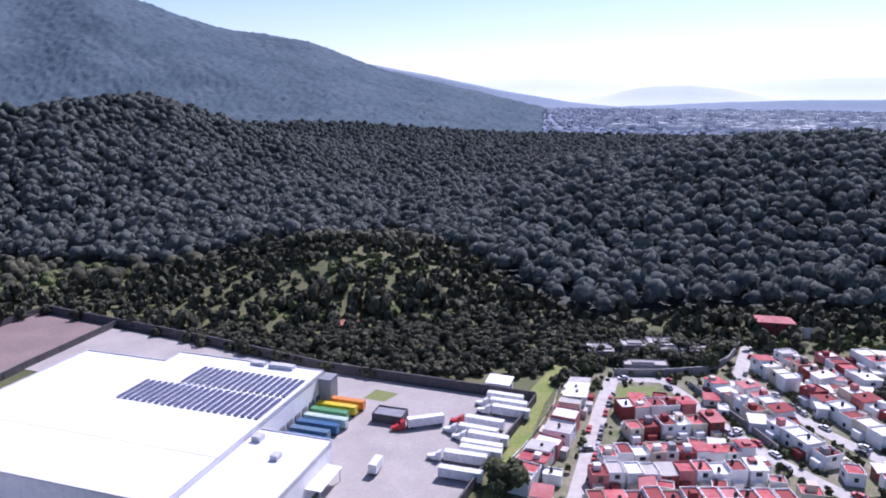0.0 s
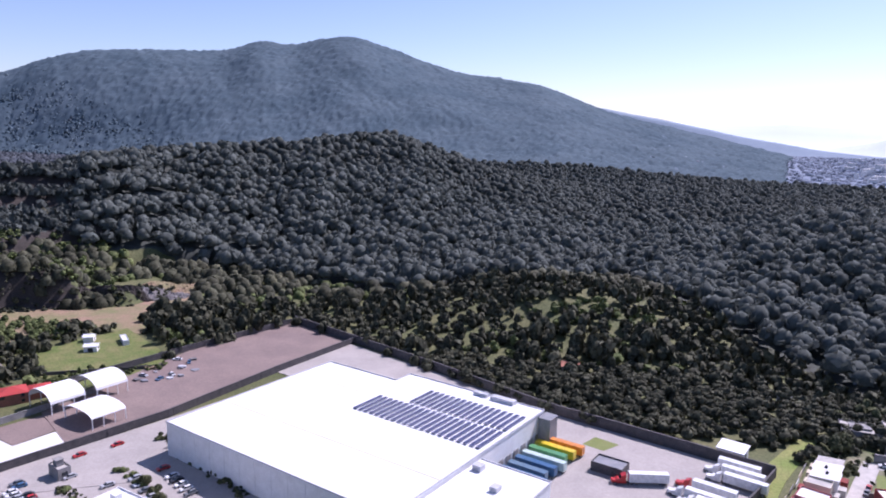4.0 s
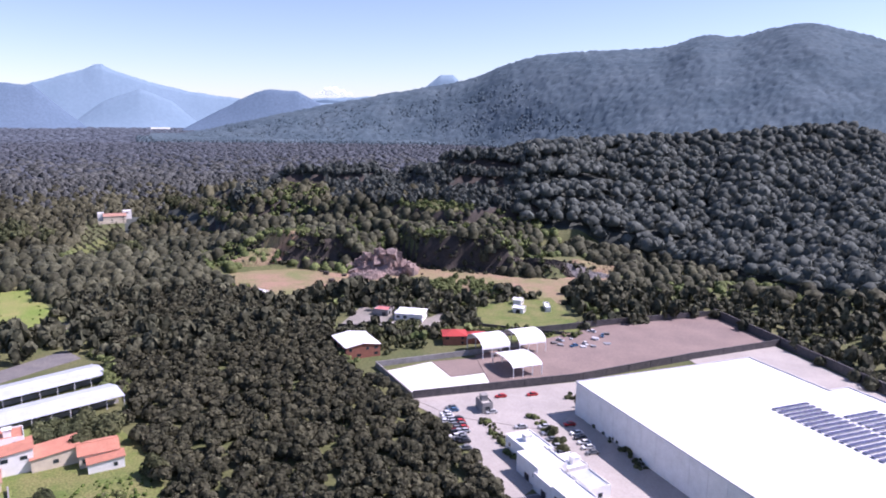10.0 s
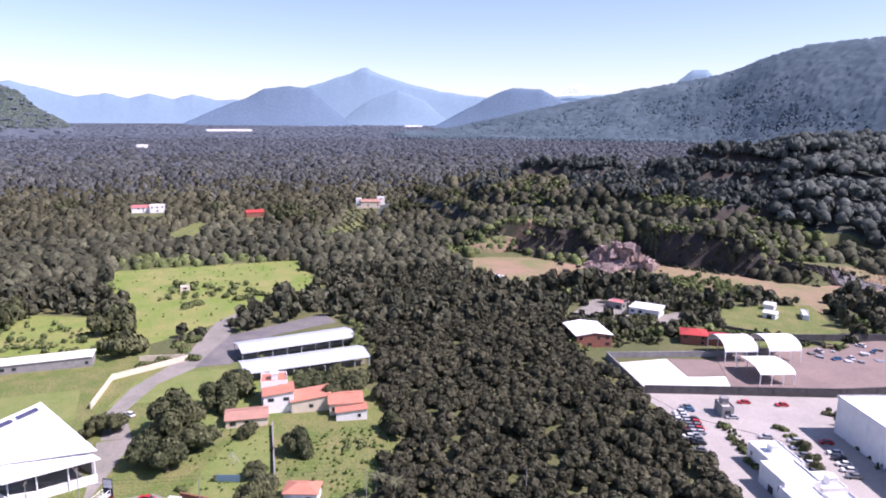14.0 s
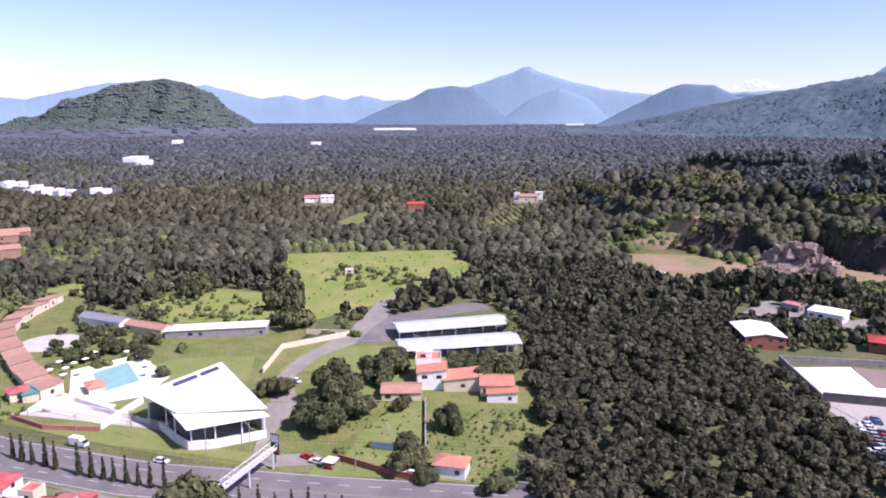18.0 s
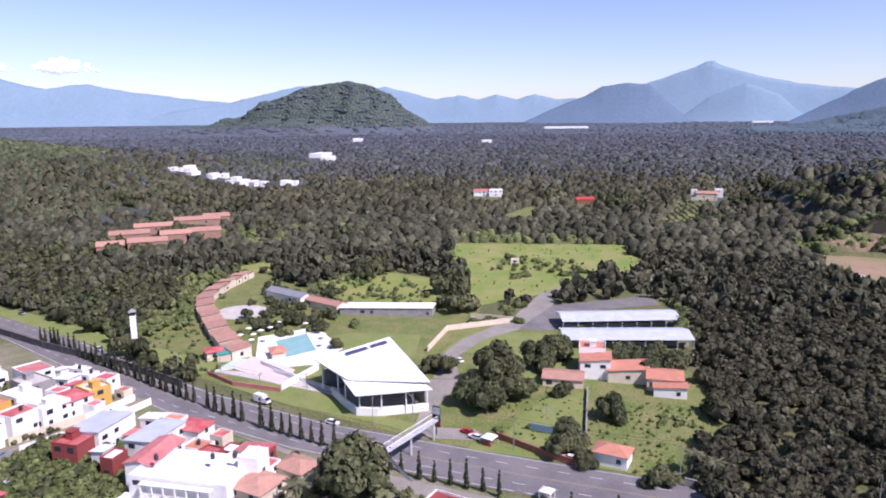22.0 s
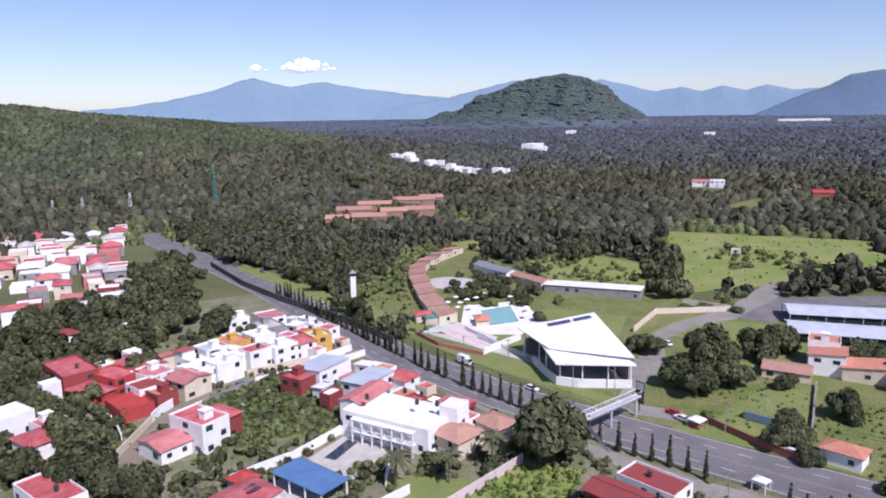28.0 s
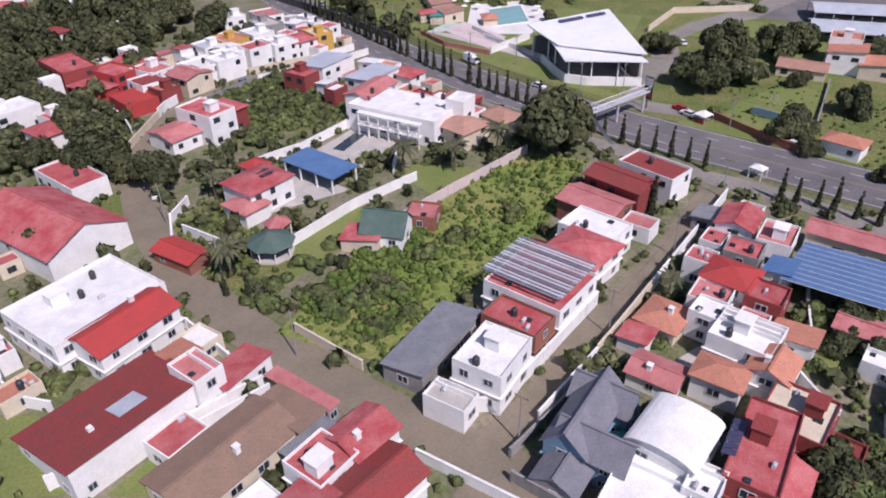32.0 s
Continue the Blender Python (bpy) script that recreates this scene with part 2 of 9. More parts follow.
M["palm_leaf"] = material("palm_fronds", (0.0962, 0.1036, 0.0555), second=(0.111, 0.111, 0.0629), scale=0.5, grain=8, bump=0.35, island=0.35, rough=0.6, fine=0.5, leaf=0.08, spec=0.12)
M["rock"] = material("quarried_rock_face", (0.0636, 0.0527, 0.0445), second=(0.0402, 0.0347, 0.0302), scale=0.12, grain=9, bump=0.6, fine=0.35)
# plain and east leaf colours hold the valley haze as a bluer, paler tint
M["plain_leaf"] = material("haze_tinted_far_orchard", (0.0800, 0.0960, 0.1162), second=(0.1080, 0.1264, 0.1514), scale=0.006, grain=12, island=0.12, rough=0.95, fine=0.15, leaf=0.08, spec=0.12)
M["plain_wood"] = material("haze_tinted_plain_orchard", (0.0636, 0.0733, 0.0856), second=(0.0891, 0.0983, 0.1118), scale=0.02, grain=14, bump=0.3, island=0.25, rough=0.9, fine=0.35, spec=0.08)
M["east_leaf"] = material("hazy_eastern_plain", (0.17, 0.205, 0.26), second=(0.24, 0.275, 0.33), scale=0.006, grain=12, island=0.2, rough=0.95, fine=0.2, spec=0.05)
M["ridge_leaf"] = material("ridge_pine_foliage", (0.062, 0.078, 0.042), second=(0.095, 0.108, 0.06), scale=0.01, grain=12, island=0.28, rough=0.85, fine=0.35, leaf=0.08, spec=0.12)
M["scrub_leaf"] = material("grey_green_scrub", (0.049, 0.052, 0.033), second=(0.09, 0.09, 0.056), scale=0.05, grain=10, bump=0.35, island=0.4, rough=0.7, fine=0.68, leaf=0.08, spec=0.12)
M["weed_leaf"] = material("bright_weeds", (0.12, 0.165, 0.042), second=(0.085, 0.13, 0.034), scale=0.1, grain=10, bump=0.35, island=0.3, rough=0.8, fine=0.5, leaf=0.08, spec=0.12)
# the cloud glows a little, added to even out shading on its puffs
M["cloud"] = material("cloud", (0.78, 0.82, 0.9), rough=1.0, scale=0.004, fine=0.03, emit=0.55, spec=0.0)
# far ranges: air haze painted in as blue base colours plus a glow
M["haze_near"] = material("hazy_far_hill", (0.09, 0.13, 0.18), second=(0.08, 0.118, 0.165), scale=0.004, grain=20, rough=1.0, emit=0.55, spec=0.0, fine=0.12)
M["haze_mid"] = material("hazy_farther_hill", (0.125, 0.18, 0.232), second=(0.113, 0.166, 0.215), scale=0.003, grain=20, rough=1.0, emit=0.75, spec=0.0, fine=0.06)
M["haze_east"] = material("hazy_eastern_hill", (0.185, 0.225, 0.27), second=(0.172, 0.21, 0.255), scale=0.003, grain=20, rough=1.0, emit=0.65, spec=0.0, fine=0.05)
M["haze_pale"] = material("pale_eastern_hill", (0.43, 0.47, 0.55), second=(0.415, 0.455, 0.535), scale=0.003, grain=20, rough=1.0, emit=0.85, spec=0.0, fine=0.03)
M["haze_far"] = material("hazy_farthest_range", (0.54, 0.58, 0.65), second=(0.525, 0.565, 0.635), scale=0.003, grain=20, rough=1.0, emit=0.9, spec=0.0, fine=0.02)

# ---- mesh building ----
class Build:
    """Gathers corners and faces of one part."""

    def __init__(self):
        self.v, self.f = [], []

    def add(self, points, faces):
        n = len(self.v)
        self.v.extend(tuple(p) for p in points)
        self.f.extend(tuple(n + i for i in face) for face in faces)
        return self

    def box(self, x0, y0, z0, x1, y1, z1):
        p = [(x, y, z) for z in (z0, z1) for x, y in ((x0, y0), (x1, y0), (x1, y1), (x0, y1))]
        return self.add(p, [(3, 2, 1, 0), (4, 5, 6, 7), (0, 1, 5, 4), (1, 2, 6, 5), (2, 3, 7, 6), (3, 0, 4, 7)])

    def prism(self, outline, z0, z1):
        n = len(outline)
        p = [(x, y, z0) for x, y in outline] + [(x, y, z1) for x, y in outline]
        area = sum(outline[i][0] * outline[(i + 1) % n][1] - outline[(i + 1) % n][0] * outline[i][1] for i in range(n))
        up = tuple(range(n, 2 * n))
        down = tuple(range(n - 1, -1, -1))
        sides = [(i, (i + 1) % n, n + (i + 1) % n, n + i) for i in range(n)]
        if area < 0:
            up, down, sides = up[::-1], down[::-1], [s[::-1] for s in sides]
        return self.add(p, [up, down, *sides])

    def plate(self, corners, thick):
        """A sloping sheet: corners of its upper side, anticlockwise from above."""
        n = len(corners)
        p = [tuple(c) for c in corners] + [(c[0], c[1], c[2] - thick) for c in corners]
        return self.add(p, [tuple(range(n)), tuple(range(2 * n - 1, n - 1, -1)), *[((i + 1) % n, i, n + i, n + (i + 1) % n) for i in range(n)]])

    def tube(self, a, b, r0, r1=None, n=6):
        a, b = Vector(a), Vector(b)
        r1 = r0 if r1 is None else r1
        side = (b - a).normalized().orthogonal().normalized()
        over = (b - a).normalized().cross(side)
        p = []
        for c, r in ((a, r0), (b, r1)):
            p += [c + r * (math.cos(2 * math.pi * i / n) * side + math.sin(2 * math.pi * i / n) * over) for i in range(n)]
        return self.add(p, [tuple(range(n - 1, -1, -1)), tuple(range(n, 2 * n)), *[(i, (i + 1) % n, n + (i + 1) % n, n + i) for i in range(n)]])

    def mesh(self, name, mat, smooth=False):
        me = bpy.data.meshes.new(name)
        me.from_pydata(self.v, [], self.f)
        me.materials.append(M[mat] if isinstance(mat, str) else mat)
        if smooth:
            me.shade_smooth()
        me.update()
        return me


def part(name, build, mat, parent=None, label="", smooth=False):
    ob = new(name, build.mesh(name, mat, smooth) if isinstance(build, Build) else build)
    if parent is not None:
        ob.parent = parent
    if label:
        ob["label"] = label
    return ob


def thing(name, m, label, category, group=""):
    ob = new(name)
    ob.matrix_basis = m
    return tagged(ob, label, category, group)


def array_mesh(name, verts, faces, mat, smooth=False):
    """A mesh from arrays: verts (n, 3), faces (m, 3 or 4)."""
    me = bpy.data.meshes.new(name)
    verts, faces = np.asarray(verts, np.float32), np.asarray(faces, np.int32)
    k = faces.shape[1]
    me.vertices.add(len(verts))
    me.vertices.foreach_set("co", verts.ravel())
    me.loops.add(faces.size)
    me.loops.foreach_set("vertex_index", faces.ravel())
    me.polygons.add(len(faces))
    me.polygons.foreach_set("loop_start", np.arange(0, faces.size, k, dtype=np.int32))
    me.polygons.foreach_set("use_smooth", np.full(len(faces), smooth))
    me.materials.append(M[mat] if isinstance(mat, str) else mat)
    me.update(calc_edges=True)
    return me


def inside(x, y, outline):
    """Which of the points lie in the outline."""
    hit = np.zeros(np.shape(x), bool)
    n = len(outline)
    for i in range(n):
        (x0, y0), (x1, y1) = outline[i], outline[(i + 1) % n]
        cross = ((y0 > y) != (y1 > y)) & (x < (x1 - x0) * (y - y0) / (y1 - y0 + 1e-12) + x0)
        hit ^= cross
    return hit


# ---- the lie of the land ----
def polar(az, d, z):
    """A place by its bearing to the left of +y, distance and height."""
    return (-math.sin(radians(az)) * d, math.cos(radians(az)) * d, z)


def ridge(x, y, crest, slope, round_top):
    """Height of a ridge with the given crest line, falling off at a slope on both sides."""
    best = np.full(np.shape(x), -1e3)
    for (x0, y0, z0), (x1, y1, z1) in zip(crest, crest[1:]):
        dx, dy = x1 - x0, y1 - y0
        t = np.clip(((x - x0) * dx + (y - y0) * dy) / (dx * dx + dy * dy), 0, 1)
        d = np.hypot(x - x0 - t * dx, y - y0 - t * dy)
        best = np.maximum(best, z0 + t * (z1 - z0) - slope * (np.sqrt(d * d + round_top**2) - round_top))
    return best


def waves(x, y, size, seed):
    """Cheap smooth unevenness between -1 and 1."""
    a = np.sin(x / size + 1.7 * seed) * np.cos(y / size * 1.13 - seed) + np.sin((x + y) / size * 0.61 + 2.3 * seed) * np.cos((x - y) / size * 0.83 + seed)
    return 0.5 * a


# bearings with the elevation or distance of each landform as seen from above the town
MOUNTAIN_CREST = ((76, -2.2), (71.4, -1.42), (66.9, -0.41), (61.2, 0.82), (56.4, 1.77), (50, 2.86), (46.5, 4.23), (43.8, 4.93), (38.9, 5.15), (34.7, 5.25), (33, 5.98), (31.9, 6.15), (30, 5.85), (28.8, 6.05), (27.2, 6.5), (25.1, 6.6), (23, 6.05), (19.6, 5.0), (17, 4.2), (15, 3.9), (12.8, 3.65), (10, 3.2), (6, 1.75), (3.7, 1.05), (-3, -0.43), (-8.8, -1.8), (-13.9, -2.6), (-20, -3.4))
MOUNTAIN_FOOT = ((76, 2500), (50, 2430), (46, 2250), (40, 1750), (30, 1500), (20, 1400), (10, 1300), (-4, 1350), (-14, 1900), (-20, 2300))
PINE_CREST = ((48, -3.2), (43.8, -2.06), (38.8, -1.68), (29.8, -1.08), (24.6, -0.4), (22.8, -0.35), (20.5, -1.0), (17, -2.1), (14.5, -3.1), (10, -4.2), (6, -5.0), (0, -5.6))
PINE_DISTANCE = ((48, 740), (44, 760), (38, 820), (30, 900), (23, 1000), (15, 1050), (6, 1100))
PINE_FOOT = ((48, 575), (40, 575), (34, 548), (30, 520), (23, 470), (15, 474), (9, 500), (6.5, 520), (3.5, 540), (1, 490), (-3.6, 425), (-8, 378), (-13, 346), (-20, 372), (-29, 402), (-45, 420))
EAST_CREST = ((-4, -7.8), (-9.9, -6.05), (-12.9, -5.71), (-19.2, -4.17), (-23.6, -3.66), (-27.6, -3.2), (-36, -3.0), (-60, -3.0))


CLIFF_FOOT = ((70, 514), (67.5, 511), (65.7, 513), (63.4, 508), (60.8, 506), (58.8, 496), (57, 528), (55.5, 534), (54.1, 500), (50.9, 488), (46.4, 482), (45.6, 492), (43.3, 475), (41.2, 488), (39, 500))  # the quarry faces
CLIFF_HEIGHT = ((71, 0), (69, 12), (66, 18), (62, 21), (60, 22), (58.6, 14), (57.2, 9), (55.6, 14), (54.4, 22), (50.9, 24), (47, 20), (45.9, 9), (43, 8), (41, 5), (39.5, 0))


def table(az, rows):
    """A value by bearing, between the rows of a table."""
    rows = sorted(rows)
    return np.interp(az, [r[0] for r in rows], [r[1] for r in rows])


def massif(r, foot, top, height, back):
    """Height and share of the way up of a slope that climbs from its foot to its top and falls away behind."""
    s = np.clip((r - foot) / (top - foot), 0, 1)
    fall = np.clip((r - top) / back, 0, 1)
    return height * s * s * (3 - 2 * s) * (1 - fall * fall * (3 - 2 * fall)), s


def spurs(az, s, count, seed):
    """Ridges and gullies that run down a slope, between -1 and 1."""
    a = np.radians(az)
    return 1 - 2 * np.abs(np.sin(a * count + seed + 0.7 * np.sin(2.3 * s + seed) + 0.5 * np.sin(a * count * 0.37 + seed)))


KNOLL = [polar(66, 730, 50), polar(63, 720, 58), polar(57, 700, 62), polar(51, 680, 70), polar(45, 700, 78)]
WEST_RIDGE = [polar(112, 1250, 20), polar(119, 1150, 34), polar(125, 1100, 48), polar(135, 1000, 72), polar(146, 950, 92), polar(165, 950, 105)]
ROUND_HILL = [polar(103.4, 3000, 210), polar(104.9, 3000, 226), polar(107.3, 3000, 211), polar(109.6, 3000, 174), polar(111.4, 3000, 136), polar(113.7, 3000, 82), polar(116.3, 3000, 50)]
SHOULDER = [polar(108, 2850, 70), polar(116, 2850, 48)]


def lie(x, y):
    """Height of the ground, for arrays of x and y."""
    x, y = np.asarray(x, float), np.asarray(y, float)
    r = np.hypot(x, y)
    az = np.degrees(np.arctan2(-x, y))
    z = np.where(r > 900, 45 * ((r - 900) / 4000), 0.0) * np.where(az < -90, 1, np.clip((az - 5) / 30, 0, 1))
    rise = np.clip((r - 400) / 130, 0, 1)  # the hills begin beyond the built-up floor
    foot = sum(table(az + d, MOUNTAIN_FOOT) for d in range(-6, 7)) / 13
    crest = sum(table(az + d, MOUNTAIN_CREST) for d in (-0.8, -0.4, 0, 0.4, 0.8)) / 5
    h, up = massif(r, foot, 3000.0, np.maximum(0, 102 + 3000 * np.tan(np.radians(crest))), 900)
    z = np.maximum(z, np.where(az < 90, h + 4 * up * (1 - up) * np.minimum(1, h / 60) * (3 * spurs(az, up, 11, 1.0) + 12 * waves(x, y, 130, 2) + 9 * waves(x + 0.4 * y, y, 83, 5) + 2 * waves(x, y - 0.3 * x, 41, 3)), 0))
    top = table(az, PINE_DISTANCE)
    h, up = massif(r, table(az, PINE_FOOT) + 10, top, np.maximum(0, 99 + top * np.tan(np.radians(table(az, PINE_CREST)))), 420)
    z = np.maximum(z, np.where((az > -6) & (az < 52), h * np.clip((52 - az) / 6, 0, 1) + 4 * up * (1 - up) * np.minimum(1, h / 40) * 9 * spurs(az, up, 24, 0.4), 0))
    h, up = massif(r, table(az, PINE_FOOT) + 10, 720.0, np.maximum(0, 102 + 720 * np.tan(np.radians(table(az, EAST_CREST)))), 420)
    z = np.maximum(z, np.where((az < 0) & (az > -100), h + 4 * up * (1 - up) * np.minimum(1, h / 40) * 6 * spurs(az, up, 21, 1.9), 0))
    k = ridge(x, y, KNOLL, 0.45, 30) + 4 * waves(x, y, 22, 4)
    bench = (k + 13 * waves(x, y, 47, 2) + 8 * waves(x, y, 21, 7)) / 19  # old quarry benches with steep faces
    part_up = np.clip((bench % 1 - 0.86) / 0.14, 0, 1)
    z = np.maximum(z, np.where(k > 0, np.maximum(0.45 * k + 0.55 * 19 * (np.floor(bench) + part_up) - 6, 0), k))
    z = np.maximum(z, ridge(x, y, WEST_RIDGE, 0.24, 60) + 3 * waves(x, y, 70, 5))
    hill = ridge(x, y, ROUND_HILL, 0.78, 45)
    z = np.maximum(z, hill + 11 * np.clip(hill / 120, 0, 1) * spurs(az + r / 160, 0.0, 70, 0.7) * np.clip((215 - hill) / 60, 0, 1) + 4 * waves(x, y, 60, 6))
    z = np.maximum(z, ridge(x, y, SHOULDER, 0.3, 60))
    mound = 19 * np.exp(-(((x + 62) / 75) ** 2) - (((y - 428) / 62) ** 2))
    past = np.clip(((x + 208) * 0.405 + (y - 350) * 0.914) / 55, 0, 1)  # level as far as the boundary wall
    z = np.where(z > 0, z * rise * rise * (3 - 2 * rise), 0)
    level = np.ones(np.shape(x))
    for (x0, y0), (x1, y1), half, ramp in (((-412, 185), (-385, 252), 50, 13), ((-385, 252), (-322, 298), 47, 11), ((-322, 298), (-302, 385), 48, 34)):  # and on the quarry floor
        t = np.clip(((x - x0) * (x1 - x0) + (y - y0) * (y1 - y0)) / ((x1 - x0) ** 2 + (y1 - y0) ** 2), 0, 1)
        level = np.minimum(level, np.clip((np.hypot(x - x0 - t * (x1 - x0), y - y0 - t * (y1 - y0)) - half) / ramp, 0, 1))
    terrace = 17 * np.exp(-(((x + 500) / 42) ** 2) - (((y - 228) / 50) ** 2)) + 15 * np.exp(-(((x + 415) / 48) ** 2) - (((y - 372) / 34) ** 2))
    for cx, cy, top, wide in ((-752, -48, 3, 34), (-710, 47, 1, 30), (-742, 170, 4, 40)):  # rises under the country houses
        terrace = np.maximum(terrace, top * np.exp(-((np.hypot(x - cx, y - cy) / wide) ** 4)))
    z = np.maximum(z, terrace)
    foot = table(az, CLIFF_FOOT) + 5 * waves(x, y, 23, 3) + 3 * waves(x, y, 9, 6)
    behind = np.clip(1 - (r - foot - 30) / 75, 0, 1)
    cliff = table(az, CLIFF_HEIGHT) * np.clip((r - foot) / 6, 0, 1) * behind * (1 + 0.18 * waves(x, y, 17, 2))
    return np.maximum(z * level, cliff) + mound * past * past * (3 - 2 * past) * level


def ground_sheet():
    radii = np.concatenate([np.linspace(0, 420, 43), np.linspace(424, 640, 55), np.linspace(650, 900, 26), np.geomspace(912, 4850, 90)])
    turn = np.radians(np.concatenate([np.arange(-24, 40, 0.5), np.arange(40, 70, 0.4), np.arange(70, 98, 0.8), np.arange(98, 120, 0.4), np.arange(120, 336, 1.2)]))
    rr, tt = np.meshgrid(radii, turn, indexing="ij")
    x, y = -np.sin(tt) * rr, np.cos(tt) * rr
    z = lie(x, y)
    n, m = rr.shape
    i, j = np.meshgrid(np.arange(n - 1), np.arange(m), indexing="ij")
    k = (j + 1) % m
    faces = np.stack([i * m + j, i * m + k, (i + 1) * m + k, (i + 1) * m + j], -1).reshape(-1, 4)[:, ::-1]
    ob = new("ground", array_mesh("ground", np.stack([x, y, z], -1).reshape(-1, 3), faces, "earth", True))
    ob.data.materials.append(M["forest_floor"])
    bearing = (np.degrees(tt[:-1]) + 180) % 360 - 180
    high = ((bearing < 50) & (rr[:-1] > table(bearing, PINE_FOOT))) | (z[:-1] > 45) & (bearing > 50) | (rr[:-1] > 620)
    ob.data.materials.append(M["rock"])
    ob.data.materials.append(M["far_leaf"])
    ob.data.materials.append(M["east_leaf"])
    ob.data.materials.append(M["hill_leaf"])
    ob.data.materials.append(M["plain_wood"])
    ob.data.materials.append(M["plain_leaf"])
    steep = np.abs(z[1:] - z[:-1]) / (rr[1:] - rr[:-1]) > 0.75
    # far ground repeats the haze painted into the far, east and plain leaf colours
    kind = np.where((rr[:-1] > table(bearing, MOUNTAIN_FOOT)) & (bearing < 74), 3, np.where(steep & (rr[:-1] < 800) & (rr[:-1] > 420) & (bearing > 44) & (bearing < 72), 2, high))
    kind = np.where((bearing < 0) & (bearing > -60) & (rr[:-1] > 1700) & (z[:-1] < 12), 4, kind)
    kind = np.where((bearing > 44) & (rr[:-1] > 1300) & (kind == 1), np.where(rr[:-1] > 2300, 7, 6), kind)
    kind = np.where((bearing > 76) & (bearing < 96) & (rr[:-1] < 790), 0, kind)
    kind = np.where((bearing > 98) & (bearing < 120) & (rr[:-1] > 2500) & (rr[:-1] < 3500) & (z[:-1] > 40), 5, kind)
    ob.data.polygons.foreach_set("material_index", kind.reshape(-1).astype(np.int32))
    tagged(ob, "valley floor and slopes of dry grass and soil, haze-tinted far off", "ground", kind="structure")


ground_sheet()
CLEAR = []  # outlines where no forest grows
KEEP_OPEN = []  # streets, paving and lawns without shrubs


def patch(name, outline, mat, label, category, z=0.05, clear=True, kind="structure"):
    """A thin flat surface laid on the ground."""
    ob = new(name, Build().prism(outline, -0.3, z).mesh(name, mat))
    tagged(ob, label, category, kind=kind)
    if clear:
        CLEAR.append(outline)
    if category in ("street", "paving", "lawn", "road", "yard", "vacant lot", "verge"):
        KEEP_OPEN.append(outline)
    return ob


def strip(centre, width):
    """The outline of a road along its centre line."""
    left, right = [], []
    for i, (x, y) in enumerate(centre):
        x0, y0 = centre[max(i - 1, 0)]
        x1, y1 = centre[min(i + 1, len(centre) - 1)]
        n = math.hypot(x1 - x0, y1 - y0)
        dx, dy = -(y1 - y0) / n * width / 2, (x1 - x0) / n * width / 2
        left.append((x + dx, y + dy)), right.append((x - dx, y - dy))
    return left + right[::-1]


patch("town_ground", [(-30, 45), (-130, 45), (-150, 30), (-163, -20), (-178, -70), (-200, -112), (-255, -205), (-215, -235), (-120, -190), (-70, -135), (-25, -95), (-10, -20)], "garden_earth", "dusty ground and green gardens between the houses", "ground", 0.03)
ROAD = [(-120, 150), (-146, 85), (-161, 32), (-171, -12), (-184, -62), (-203, -108), (-232, -158), (-262, -208), (-290, -260), (-312, -305), (-334, -348), (-356, -380), (-366, -388)]
patch("road", strip(ROAD, 17.5), "asphalt", "worn grey asphalt highway with faded lane lines", "road", 0.06)

# ---- far ranges ----
def range_of(name, crest, dist, mat, label, foot=-2.0, seed=0, rough=0.06, depth=0.07):
    """A far mountain: a ridge given by bearings and elevations, with slopes down to its foot on both sides."""
    az = np.arange(crest[0][0], crest[-1][0] + 1e-6, 0.12)
    el = np.interp(az, [c[0] for c in crest], [c[1] for c in crest])
    jag = np.convolve(np.random.default_rng(seed).normal(size=len(az) + 6), np.ones(7) / 7, "valid") * rough
    smooth = np.convolve(np.pad(el, 30, mode="edge"), np.hanning(61) / np.hanning(61).sum(), "valid")
    rows = []
    for k, share in ((-1.0, 0.0), (-0.8, 0.14), (-0.6, 0.3), (-0.4, 0.5), (-0.22, 0.73), (-0.08, 0.93), (0.0, 1.0), (0.12, 0.9), (0.3, 0.0)):
        d = dist * (1 + depth * k)
        crest_el = share**4 * el + (1 - share**4) * smooth
        z = 100 + d * np.tan(np.radians(foot + (crest_el - foot) * share + jag * share**6 * np.clip(el - foot, 0, 1)))
        rows.append(np.stack([-np.sin(np.radians(az)) * d, np.cos(np.radians(az)) * d, z], -1))
    v = np.stack(rows)
    n, m = v.shape[:2]
    i, j = np.meshgrid(np.arange(n - 1), np.arange(m - 1), indexing="ij")
    f = np.stack([i * m + j, i * m + j + 1, (i + 1) * m + j + 1, (i + 1) * m + j], -1).reshape(-1, 4)[:, ::-1]
    ob = new(name, array_mesh(name, v.reshape(-1, 3), f, mat, True))
    return tagged(ob, label, "mountain", kind="structure")


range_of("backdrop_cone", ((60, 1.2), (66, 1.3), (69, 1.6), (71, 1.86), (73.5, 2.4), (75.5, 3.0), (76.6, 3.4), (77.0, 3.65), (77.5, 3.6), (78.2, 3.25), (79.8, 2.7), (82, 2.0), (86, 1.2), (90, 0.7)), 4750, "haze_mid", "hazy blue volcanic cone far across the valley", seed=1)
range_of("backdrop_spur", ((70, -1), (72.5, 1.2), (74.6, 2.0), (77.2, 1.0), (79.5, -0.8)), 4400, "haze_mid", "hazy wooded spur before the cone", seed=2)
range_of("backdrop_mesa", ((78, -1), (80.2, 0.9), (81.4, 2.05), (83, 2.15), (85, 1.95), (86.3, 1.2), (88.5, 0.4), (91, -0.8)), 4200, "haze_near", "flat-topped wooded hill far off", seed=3)
